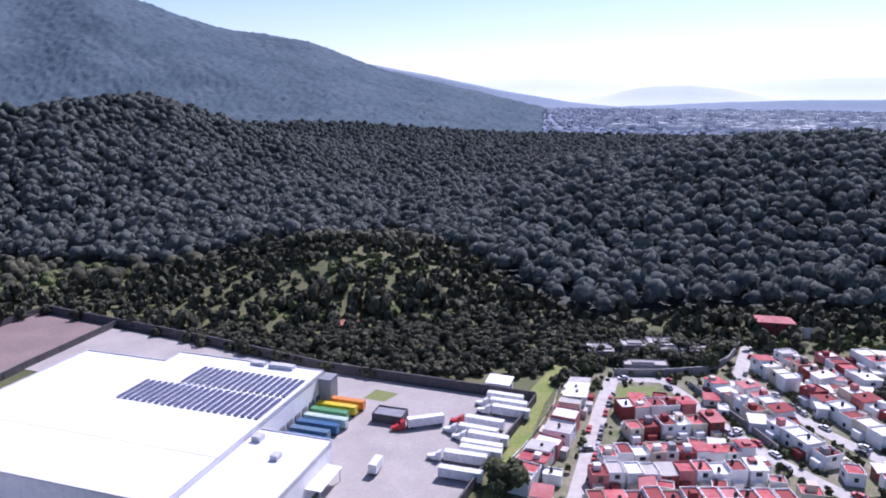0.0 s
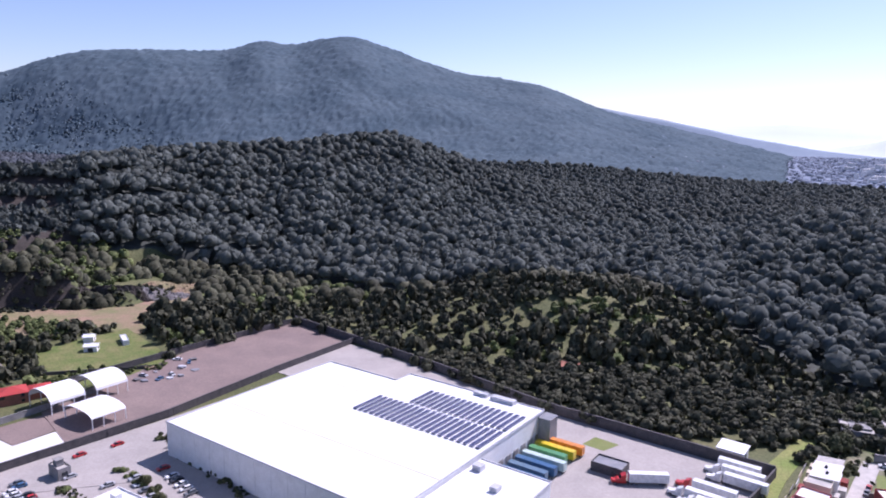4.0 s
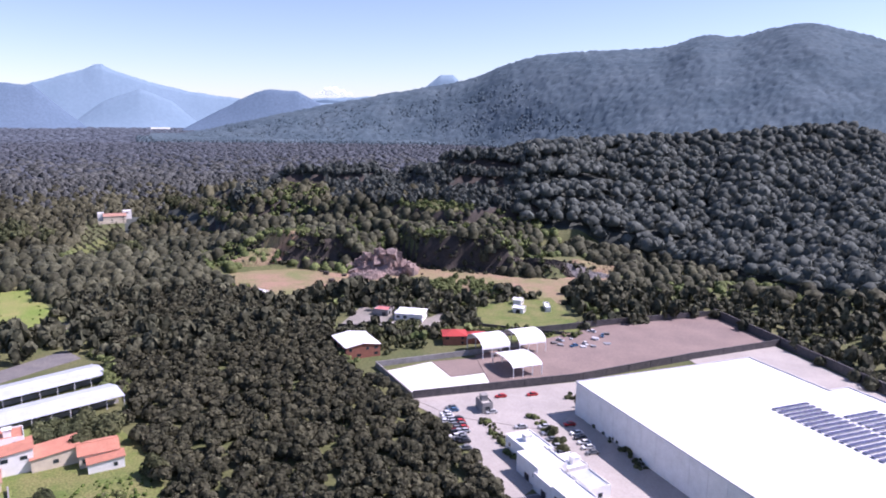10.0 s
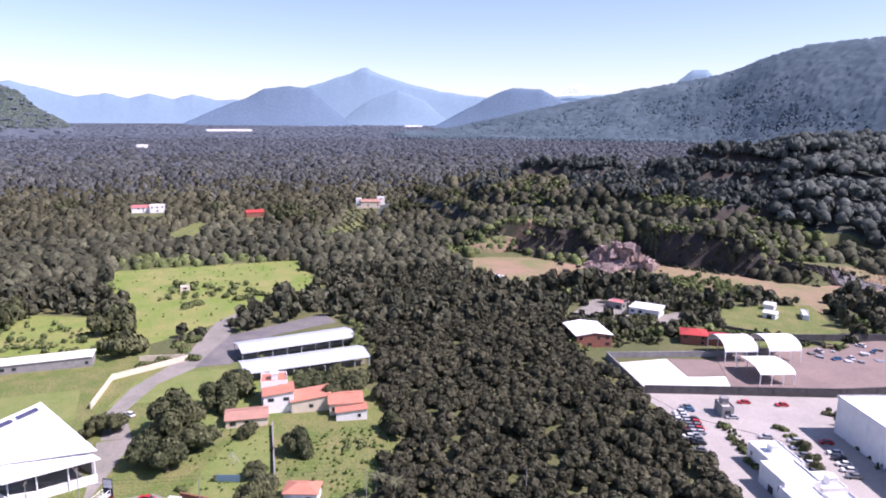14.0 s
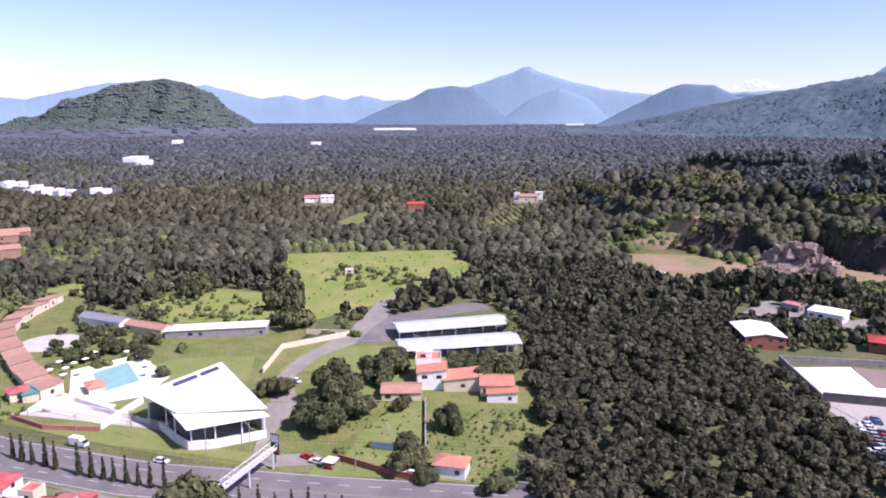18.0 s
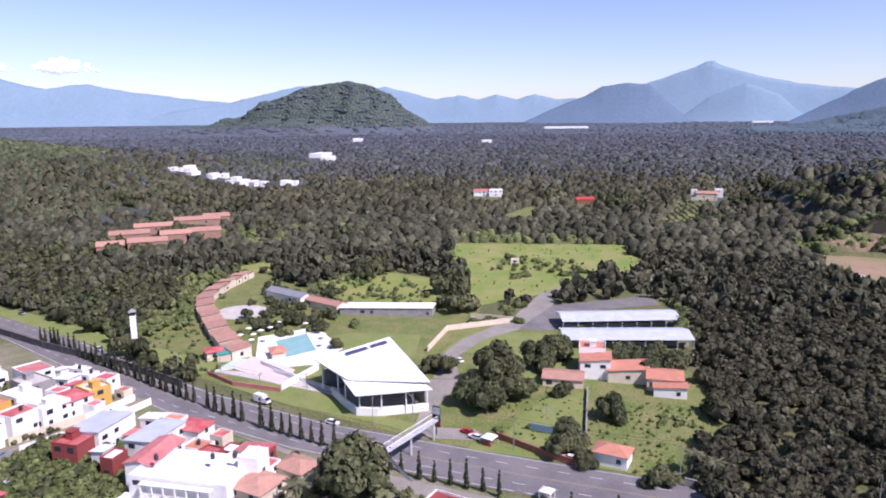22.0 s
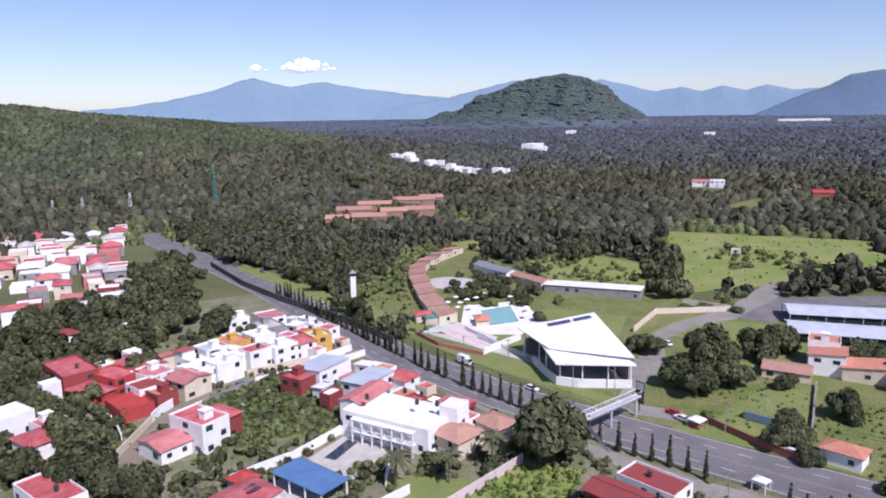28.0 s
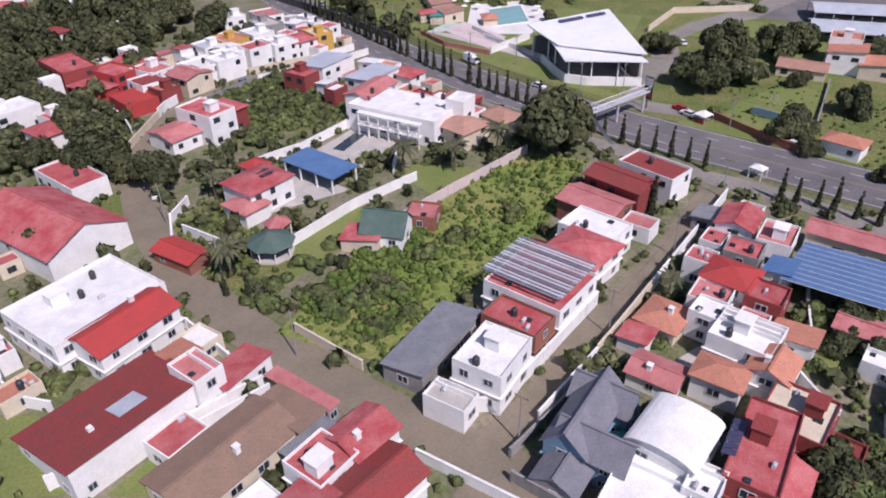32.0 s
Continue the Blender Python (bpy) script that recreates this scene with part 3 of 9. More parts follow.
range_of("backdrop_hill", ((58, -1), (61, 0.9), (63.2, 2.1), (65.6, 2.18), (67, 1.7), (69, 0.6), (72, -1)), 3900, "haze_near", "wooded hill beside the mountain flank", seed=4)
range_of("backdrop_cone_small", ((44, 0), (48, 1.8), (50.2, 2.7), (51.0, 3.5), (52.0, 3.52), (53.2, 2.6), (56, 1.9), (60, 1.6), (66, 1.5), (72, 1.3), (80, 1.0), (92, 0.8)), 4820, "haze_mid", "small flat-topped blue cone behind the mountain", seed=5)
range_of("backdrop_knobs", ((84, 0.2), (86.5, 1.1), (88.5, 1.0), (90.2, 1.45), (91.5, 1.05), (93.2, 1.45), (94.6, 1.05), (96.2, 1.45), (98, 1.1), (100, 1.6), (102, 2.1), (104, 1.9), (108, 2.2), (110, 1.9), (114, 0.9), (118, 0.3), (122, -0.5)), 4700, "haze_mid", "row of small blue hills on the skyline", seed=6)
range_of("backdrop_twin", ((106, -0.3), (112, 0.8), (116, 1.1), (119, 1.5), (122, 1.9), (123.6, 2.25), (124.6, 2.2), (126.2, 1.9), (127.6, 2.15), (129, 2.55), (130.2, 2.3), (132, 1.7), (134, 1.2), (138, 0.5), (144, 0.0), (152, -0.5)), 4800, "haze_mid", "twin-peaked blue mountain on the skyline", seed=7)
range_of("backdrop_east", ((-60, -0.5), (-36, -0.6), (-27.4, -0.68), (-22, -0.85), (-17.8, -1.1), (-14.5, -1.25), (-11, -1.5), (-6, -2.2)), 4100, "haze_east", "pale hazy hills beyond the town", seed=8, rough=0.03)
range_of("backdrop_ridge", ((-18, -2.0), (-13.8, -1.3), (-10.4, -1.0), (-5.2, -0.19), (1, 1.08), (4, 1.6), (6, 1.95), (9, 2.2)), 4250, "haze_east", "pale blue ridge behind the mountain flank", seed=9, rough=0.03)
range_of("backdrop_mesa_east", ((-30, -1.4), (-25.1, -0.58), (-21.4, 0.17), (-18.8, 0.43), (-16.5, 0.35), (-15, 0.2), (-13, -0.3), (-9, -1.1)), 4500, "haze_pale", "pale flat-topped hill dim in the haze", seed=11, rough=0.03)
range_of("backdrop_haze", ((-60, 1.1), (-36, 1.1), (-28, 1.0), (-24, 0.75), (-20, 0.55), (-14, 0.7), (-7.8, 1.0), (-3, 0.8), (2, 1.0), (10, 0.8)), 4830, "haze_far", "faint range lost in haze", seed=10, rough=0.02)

# ---- yards, lawns and lots ----
patch("rough_grass_plot", [(-153, -141), (-173, -133), (-169, -102), (-146, -96), (-132, -115)], "rough_grass", "rough uncut grass with bare patches", "grass", 0.054)
patch("lawn", [(-104, -75), (-116, -72), (-103, -64), (-91, -67), (-81, -69), (-86, -77)], "lawn", "short green lawn between the buildings", "lawn", 0.058)
patch("lawn", [(-130, -73), (-136, -66), (-139, -52), (-123, -59)], "lawn", "short green lawn between the buildings", "lawn", 0.062)
patch("rough_grass_plot", [(-91, -102), (-107, -100), (-89, -71), (-76, -72), (-81, -89)], "rough_grass", "rough uncut grass with bare patches", "grass", 0.066)
patch("pavement", [(-111, -98), (-123, -94), (-118, -76), (-103, -86)], "pave", "pale concrete paving beside the houses", "paving", 0.070)
patch("lawn", [(-42, -87), (-44, -82), (-42, -69), (-36, -68), (-32, -75)], "lawn", "short green lawn between the buildings", "lawn", 0.074)
patch("lawn", [(-38, -63), (-45, -62), (-41, -56)], "lawn", "short green lawn between the buildings", "lawn", 0.078)
patch("pavement", [(-132, -94), (-150, -92), (-148, -78), (-128, -79)], "pave", "pale concrete paving beside the houses", "paving", 0.082)
patch("rough_grass_plot", [(-91, -124), (-101, -121), (-88, -108), (-80, -107)], "rough_grass", "rough uncut grass with bare patches", "grass", 0.086)
patch("pavement", [(-90, -4), (-107, 6), (-101, 14), (-85, 5)], "pave", "pale concrete paving beside the houses", "paving", 0.090)
patch("lawn", [(-104, 14), (-113, 20), (-102, 22), (-98, 18)], "lawn", "short green lawn between the buildings", "lawn", 0.094)
patch("rough_grass_plot", [(-73, 15), (-85, 15), (-85, 21), (-75, 20)], "rough_grass", "rough uncut grass with bare patches", "grass", 0.098)
patch("lawn", [(-223, -115), (-291, -251), (-302, -253), (-236, -112)], "lawn", "short green lawn between the buildings", "lawn", 0.102)
patch("lawn", [(-218, -104), (-204, -76), (-195, -48), (-186, -27), (-194, -30), (-202, -55), (-226, -82)], "lawn", "short green lawn between the buildings", "lawn", 0.106)
patch("lawn", [(-181, -18), (-176, 9), (-172, 27), (-178, 28), (-182, 0), (-188, -15)], "lawn", "short green lawn between the buildings", "lawn", 0.110)
patch("track", [(-205, -55), (-212, -32), (-239, -49), (-229, -74)], "track", "grey gravel track through the grass", "track", 0.114)
patch("concrete_slab", [(-230, -90), (-223, -60), (-252, -44), (-278, -46), (-278, -76), (-258, -90)], "lawn", "green lawn between the pool and the hall", "lawn", 0.118)
patch("lawn", [(-258, -35), (-285, -26), (-285, 6), (-258, -5)], "lawn", "short green lawn between the buildings", "lawn", 0.122)
patch("meadow", [(-486, -61), (-490, 61), (-401, 63), (-370, 30), (-348, 2), (-325, -26), (-368, -38)], "meadow", "bright green open meadow", "meadow", 0.126)
patch("meadow", [(-396, -94), (-367, -32), (-316, -31), (-329, -97), (-360, -115)], "meadow", "bright green open meadow", "meadow", 0.130)
patch("lawn", [(-236, -5), (-278, 17), (-285, 36), (-258, 27), (-231, 10), (-226, -1)], "lawn", "short green lawn between the buildings", "lawn", 0.134)
patch("lawn", [(-230, -22), (-285, -3), (-258, -1), (-226, -5), (-230, -22)], "lawn", "short green lawn between the buildings", "lawn", 0.138)
patch("lawn", [(-204, -4), (-217, 3), (-226, 18), (-190, 12), (-180, 4), (-186, -9)], "lawn", "short green lawn between the buildings", "lawn", 0.142)
patch("rough_grass_plot", [(-217, 19), (-217, 53), (-183, 45), (-171, 25), (-190, 18)], "rough_grass", "rough uncut grass with bare patches", "grass", 0.146)
patch("track", [(-231, -34), (-230, -25), (-252, -29), (-275, -20), (-297, 1), (-342, 11), (-378, 34), (-387, 65), (-398, 67), (-389, 32), (-352, 3), (-306, -10), (-273, -29), (-252, -35)], "track", "grey gravel track through the grass", "track", 0.150)
patch("gravel_yard", [(-290, -7), (-328, 8), (-351, 55), (-335, 58), (-322, 26), (-289, 7)], "gravel_dark", "dark crushed rock spread beside the sheds", "gravel", 0.154)
patch("yard", [(-210, 145), (-186, 213), (-168, 196), (-142, 158), (-136, 131), (-138, 127), (-170, 139), (-186, 146)], "concrete", "pale concrete yard with faint stains", "yard", 0.158)
patch("concrete_slab", [(-243, 157), (-241, 179), (-221, 174), (-208, 218), (-198, 207), (-212, 148)], "slab_white", "sunlit white concrete slab", "paving", 0.162)
patch("quarry_floor", [(-465, 159), (-464, 211), (-420, 238), (-423, 307), (-344, 325), (-313, 356), (-272, 301), (-308, 296), (-310, 260), (-357, 255), (-374, 216), (-378, 171)], "red_soil", "reddish bare soil of the quarry floor", "soil", 0.166)
patch("quarry_floor", [(-358, 350), (-352, 398), (-318, 408), (-291, 370), (-303, 341)], "red_soil", "reddish bare soil of the quarry floor", "soil", 0.170)
patch("rough_grass_plot", [(-302, 258), (-289, 306), (-237, 276), (-234, 264), (-245, 243), (-253, 226), (-273, 231)], "rough_grass", "rough uncut grass with bare patches", "grass", 0.174)
patch("rough_grass_plot", [(-251, 214), (-245, 272), (-227, 267), (-233, 244)], "rough_grass", "rough uncut grass with bare patches", "grass", 0.178)
patch("meadow", [(11, 180), (33, 252), (49, 283), (54, 280), (38, 242), (21, 190), (16, 180)], "meadow", "bright green open meadow", "meadow", 0.182)
patch("lawn", [(68, 247), (72, 257), (87, 255), (87, 247)], "lawn", "short green lawn between the buildings", "lawn", 0.186)
patch("yard", [(20, 180), (45, 249), (66, 277), (110, 274), (138, 297), (191, 284), (127, 181)], "garden_earth", "dusty ground between the estate houses", "ground", 0.190)
patch("concrete_slab", [(-230, -115), (-230, -90), (-214, -54), (-210, -55), (-223, -93)], "pave", "sunlit white concrete slab", "paving", 0.194)
patch("rough_grass_plot", [(-319, -158), (-386, -152), (-319, -100), (-285, -85), (-271, -112), (-252, -122)], "rough_grass", "rough uncut grass with bare patches", "grass", 0.198)
patch("track", [(-193, -33), (-230, -24), (-230, -35), (-208, -34), (-186, -34), (-186, -10), (-193, -17)], "track", "grey gravel track through the grass", "track", 0.202)
patch("yard", [(-178, 275), (-163, 326), (-105, 300), (-48, 271), (17, 248), (33, 242), (18, 208), (6, 183), (-4, 158), (-45, 140), (-34, 190), (-58, 200), (-45, 245), (-105, 250), (-142, 262)], "concrete", "broad pale concrete truck yard with faint stains", "yard", 0.3)
patch("gravel_lot", [(-208, 349), (-163, 327), (-176, 275), (-188, 214), (-202, 180), (-236, 200), (-232, 285)], "lot_soil", "brown gravel lot with tyre marks", "lot", 0.31)
patch("forecourt", [(-212, 148), (-186, 213), (-176, 240), (-168, 190), (-160, 170), (-190, 150)], "concrete", "pale concrete access road", "road", 0.29)
patch("grass_bank", [(-30, 246), (-22, 243), (-17, 250), (-26, 254)], "lawn", "small green bank beside the trailers", "lawn", 0.33)
patch("pool_deck", [(-232, -98), (-240, -77), (-258, -73), (-284, -92), (-268, -111)], "slab_white", "white paved deck round the pool", "paving", 0.2)
patch("yard", [(-184, 208), (-160, 187), (-104.7, 169), (-100, 140), (-125, 135), (-150, 155), (-172, 175)], "concrete", "pale concrete yard along the warehouse wall", "yard", 0.165)
patch("gravel_lot", [(-241, 179.5), (-232, 202), (-210, 216), (-221.5, 174.5)], "lot_soil", "bare brown soil inside the yard walls", "lot", 0.157)
patch("gravel_yard", [(-314.1, 175.8), (-338.6, 204.1), (-294.4, 209.5), (-302.4, 237.6), (-285.1, 230.5), (-279.6, 198.8), (-296.4, 190.1)], "track", "grey gravel yard beside the paddock houses", "gravel", 0.21)
patch("meadow", [(-597.6, -35.6), (-687.6, -8.1), (-675.0, 11.7), (-583.2, -12.9)], "rough_grass", "dry yellowish clearing in the orchards", "meadow", 0.3)
patch("meadow", [(-613.4, 105.5), (-665.6, 143.9), (-630.9, 140.7), (-580.6, 103.8)], "rough_grass", "small open clearing in the scrub", "meadow", 0.3)
patch("meadow", [(-394.6, -177.8), (-413.5, -162.9), (-395.7, -145.0), (-377.4, -162.9)], "meadow", "green clearing among the scrub", "meadow", 0.3)
patch("club_grass", [(-183, -25), (-178, 30), (-172, 45), (-215, 56), (-262, 52), (-292, 8), (-300, -25), (-345, -25), (-332, -100), (-385, -160), (-262, -172), (-222, -112), (-204, -76)], "rough_grass", "uneven grass of the club and hacienda grounds", "grass", 0.045)
# ---- houses ----
WINDOW = Build().box(-0.5, -0.05, -0.5, 0.5, 0.05, 0.5)
FRAME_BARS = Build()
for x0, z0, x1, z1 in ((-0.5, -0.5, 0.5, -0.42), (-0.5, 0.42, 0.5, 0.5), (-0.5, -0.42, -0.42, 0.42), (0.42, -0.42, 0.5, 0.42), (-0.03, -0.42, 0.03, 0.42)):
    FRAME_BARS.box(x0, -0.06, z0, x1, 0.06, z1)
PANE_MESH, BARS_MESH = Build().box(-0.44, -0.02, -0.44, 0.44, 0.02, 0.44).mesh("pane", "glass"), FRAME_BARS.mesh("window_frame", "frame")
GLASS_MESH, DOOR_MESH = WINDOW.mesh("window", "glass"), Build().box(-0.5, -0.05, -0.5, 0.5, 0.05, 0.5).mesh("door", "wood")
GATE_MESH = Build().box(-0.5, -0.06, -0.5, 0.5, 0.06, 0.5).mesh("garage_door", "dark_metal")


HOUSES = []  # footprints


def opening(house, mesh, name, x, y, z, w, h, turn, fine=True):
    """A window or door set into a wall whose outward side faces the given way."""
    ob = new(name, BARS_MESH if name == "window" and fine else mesh)
    ob.parent = house
    ob.matrix_basis = pose(x, y, z, 0, 0, turn) @ Matrix.Diagonal((w, 1, h, 1))
    if name == "window" and fine:
        pane = new("pane", PANE_MESH)
        pane.parent = ob
    return ob


def house(x, y, rot, w, d, h, roof="flat", wall="white", cover="red_roof", storeys=2, label="white rendered house with a red flat roof", fine=True, seed=0, name="house", group="", rise=None, doors=True, base=0.0, cat="house"):
    """A house of w by d metres with walls h high, and one of several kinds of roof."""
    detailed = fine and math.hypot(x, y) < 125
    rng = random.Random(int(abs(x * 31 + y * 17) * 10) + seed)
    HOUSES.append((x, y, rot, w, d))
    ob = thing(name, pose(x, y, base, 0, 0, rot), label, cat, group)
    a, b = w / 2, d / 2
    body = Build()
    rise = rise if rise is not None else 0.28 * min(w, d)
    if roof == "gable_x" or roof == "gable_y":
        along = roof == "gable_x"
        k = b if along else a
        ends = ((-a, a) if along else (-b, b))
        p = []
        for e in ends:
            for s, z in ((-k, 0), (k, 0), (k, h), (0, h + rise), (-k, h)):
                p.append((e, s, z - (0.5 if z == 0 else 0)) if along else (s, e, z - (0.5 if z == 0 else 0)))
        body.add(p, [(4, 3, 2, 1, 0), (5, 6, 7, 8, 9), (0, 1, 6, 5), (1, 2, 7, 6), (3, 4, 9, 8), (2, 3, 8, 7), (4, 0, 5, 9)])
        part("wall", body, wall, ob)
        o, t = 0.45, 0.16
        slope = rise / k
        for s in (-1, 1):
            low, high = (k + o) * s, 0.0
            zl, zh = h - o * slope + t + 0.02, h + rise + t + 0.02
            e0, e1 = ends[0] - o, ends[1] + o
            c = [(e0, low, zl), (e1, low, zl), (e1, high, zh), (e0, high, zh)] if along else [(low, e1, zl), (low, e0, zl), (high, e0, zh), (high, e1, zh)]
            if s > 0:
                c = c[::-1]
            part("roof_slope", Build().plate(c, t), cover, ob)
        cap = Build().box(ends[0] - o, -0.18, h + rise + t, ends[1] + o, 0.18, h + rise + t + 0.14) if along else Build().box(-0.18, ends[0] - o, h + rise + t, 0.18, ends[1] + o, h + rise + t + 0.14)
        part("ridge_cap", cap, cover, ob)
    elif roof == "hip":
        part("wall", body.box(-a, -b, -0.5, a, b, h), wall, ob)
        o = 0.5
        l = max(0.3, abs(a - b))
        r = ((-l, 0), (l, 0)) if a > b else ((0, -l), (0, l))
        e = [(-a - o, -b - o), (a + o, -b - o), (a + o, b + o), (-a - o, b + o)]
        p = [(*c, h + 0.02) for c in e] + [(*c, h + rise) for c in r] + [(*c, h - 0.16) for c in e]
        f = [(0, 1, 5, 4), (1, 2, 5), (2, 3, 4, 5), (3, 0, 4)] if a > b else [(0, 1, 4), (1, 2, 5, 4), (2, 3, 5), (3, 0, 4, 5)]
        part("roof", Build().add(p, f + [(9, 8, 7, 6), (1, 0, 6, 7), (2, 1, 7, 8), (3, 2, 8, 9), (0, 3, 9, 6)]), cover, ob)
    elif roof == "shed":
        p = [(-a, -b, -0.5), (a, -b, -0.5), (a, b, -0.5), (-a, b, -0.5), (-a, -b, h), (a, -b, h), (a, b, h + rise), (-a, b, h + rise)]
        part("wall", body.add(p, [(3, 2, 1, 0), (4, 5, 6, 7), (0, 1, 5, 4), (1, 2, 6, 5), (2, 3, 7, 6), (3, 0, 4, 7)]), wall, ob)
        s, o = rise / d, 0.4
        part("roof", Build().plate([(-a - o, -b - o, h - s * o + 0.2), (a + o, -b - o, h - s * o + 0.2), (a + o, b + o, h + rise + s * o + 0.2), (-a - o, b + o, h + rise + s * o + 0.2)], 0.17), cover, ob)
    elif roof == "arch":
        part("wall", body.box(-a, -b, -0.5, a, b, h), wall, ob)
        n = 12
        ring = [(-(b + 0.3) * math.cos(math.pi * i / n), h + rise * math.sin(math.pi * i / n)) for i in range(n + 1)]
        p = [(e, s, z + k) for k in (0.02, 0.2) for e in (-a - 0.3, a + 0.3) for s, z in ring]
        q, m = [], n + 1
        for i in range(n):
            q += [(i + 2 * m, i + 1 + 2 * m, i + 1 + 3 * m, i + 3 * m)[::-1], (i, i + 1, i + 1 + m, i + m), (i, i + 2 * m, i + 1 + 2 * m, i + 1)[::-1], (i + m, i + 1 + m, i + 1 + 3 * m, i + 3 * m)[::-1]]
        part("roof", Build().add(p, q), cover, ob, smooth=False)
        for e in (-a + 0.02, a - 0.02):
            part("gable_wall", Build().add([(e, s * 0.97, z - 0.03) for s, z in ring] + [(e - 0.15 * (1 if e > 0 else -1), s * 0.97, z - 0.03) for s, z in ring], [tuple(range(m)), tuple(range(2 * m - 1, m - 1, -1))]), wall, ob)
    else:
        part("wall", body.box(-a, -b, -0.5, a, b, h - 0.35), wall, ob)
        part("roof", Build().box(-a + 0.17, -b + 0.17, h - 0.36, a - 0.17, b - 0.17, h - 0.22), cover, ob)
        rim = Build()
        for x0, y0, x1, y1 in ((-a, -b, a, -b + 0.17), (-a, b - 0.17, a, b), (-a, -b + 0.17, -a + 0.17, b - 0.17), (a - 0.17, -b + 0.17, a, b - 0.17)):
            rim.box(x0, y0, h - 0.36, x1, y1, h + 0.28)
        part("parapet", rim, wall, ob)
        if fine and w > 6 and rng.random() < 0.6:
            sx, sy = rng.uniform(-a * 0.4, a * 0.4), rng.uniform(-b * 0.4, b * 0.4)
            part("stair_head", Build().box(sx - 1.3, sy - 1.1, h - 0.22, sx + 1.3, sy + 1.1, h + 1.9).box(sx - 1.5, sy - 1.3, h + 1.9, sx + 1.5, sy + 1.3, h + 2.05), wall, ob)
    tall = h / max(storeys, 1)
    if detailed and roof == "flat" and w > 3.4 and d > 3.4:
        for _ in range(rng.choice((1, 2, 3))):
            sx, sy, q = rng.uniform(-a + 0.9, a - 0.9), rng.uniform(-b + 0.9, b - 0.9), rng.uniform(0.3, 0.55)
            kind = rng.random()
            if kind < 0.4:
                part("skylight", Build().box(sx - q, sy - q, h - 0.23, sx + q, sy + q, h + 0.02), "glass", ob, "small dark roof light")
            elif kind < 0.75:
                part("gas_tank", Build().tube((sx - q, sy, h + 0.15), (sx + q, sy, h + 0.15), 0.28, 0.28, 8).box(sx - q, sy - 0.2, h - 0.23, sx + q, sy + 0.2, h - 0.05), "frame", ob, "white gas tank on feet")
            else:
                part("roof_divider", Build().box(sx - 0.1, -b + 0.2, h - 0.23, sx + 0.1, b - 0.2, h + 0.5), wall, ob)
    elif detailed and w > 5 and roof in ("gable_x", "gable_y", "hip") and rng.random() < 0.6:
        sx, sy = rng.uniform(-a * 0.5, a * 0.5), rng.uniform(-b * 0.5, b * 0.5)
        part("chimney", Build().box(sx - 0.35, sy - 0.35, h - 0.2, sx + 0.35, sy + 0.35, h + rise + 0.7).box(sx - 0.45, sy - 0.45, h + rise + 0.7, sx + 0.45, sy + 0.45, h + rise + 0.82), "white", ob)
    if detailed and storeys > 1 and w > 5:
        for s in range(1, storeys):
            part("ledge", Build().box(-a - 0.3, -b - 0.3, s * tall - 0.08, a + 0.3, b + 0.3, s * tall + 0.06), wall, ob)
    for side, (length, off, turn) in enumerate(((w, b, 180), (w, b, 0), (d, a, 90), (d, a, -90))):
        out = radians(rot + {180: 90, 0: -90, 90: 0, -90: 180}[turn])
        if not fine and x * math.cos(out) + y * math.sin(out) > 0.3 * math.hypot(x, y):
            continue  # blank rear walls
        n = max(1, int(length / (3.6 if fine else 4.2)))
        for s in range(storeys):
            for i in range(n):
                if rng.random() < (0.15 if detailed else 0.45 if fine else 0.68):
                    continue
                at = (i + 0.5) / n * length - length / 2
                ww, hh = rng.choice((1.2, 1.5, 1.9)), rng.choice((1.2, 1.4))
                if s == 0 and doors and i == n // 2 and side in (1, 3):
                    opening(ob, GATE_MESH if side == 1 else DOOR_MESH, "garage_door" if side == 1 else "door", *((at, off + 0.02) if turn in (0, 180) and turn == 180 else (at, -off - 0.02)) if turn in (0, 180) else ((off + 0.02, at) if turn == 90 else (-off - 0.02, at)), 1.1, 2.4 if side == 1 else 1.0, 2.2, turn)
                    continue
                px, py = {180: (at, off + 0.02), 0: (at, -off - 0.02), 90: (off + 0.02, at), -90: (-off - 0.02, at)}[turn]
                opening(ob, GLASS_MESH, "window", px, py, (s + 0.55) * tall, min(ww, length * 0.7), min(hh, tall * 0.6), turn, detailed)
    return ob


TANK = Build()
for k in range(3):
    TANK.tube((0, 0, 0.1 + 0.4 * k), (0, 0, 0.46 + 0.4 * k), 0.52, 0.5, 10)
TANK.tube((0, 0, 1.26), (0, 0, 1.5), 0.5, 0.22, 10)
TANK_BODY, TANK_LID = TANK.mesh("tank_body", "dark_metal"), Build().tube((0, 0, 1.5), (0, 0, 1.6), 0.26, 0.22, 10).mesh("tank_lid", "dark_metal")


def water_tank(x, y, z):
    ob = thing("water_tank", pose(x, y, z), "black plastic water tank on a flat roof", "water tank", "water tanks on the roofs")
    for name, mesh in (("tank_body", TANK_BODY), ("tank_lid", TANK_LID)):
        new(name, mesh).parent = ob
    return ob


# ---- the warehouse and its yard ----
WARE = pose(-165.5, 187.3, 0, 0, 0, -17.3)  # its south-west corner; local x runs along the south front


def local(m, pts):
    return [tuple((m @ Vector((x, y, 0)))[:2]) for x, y in pts]


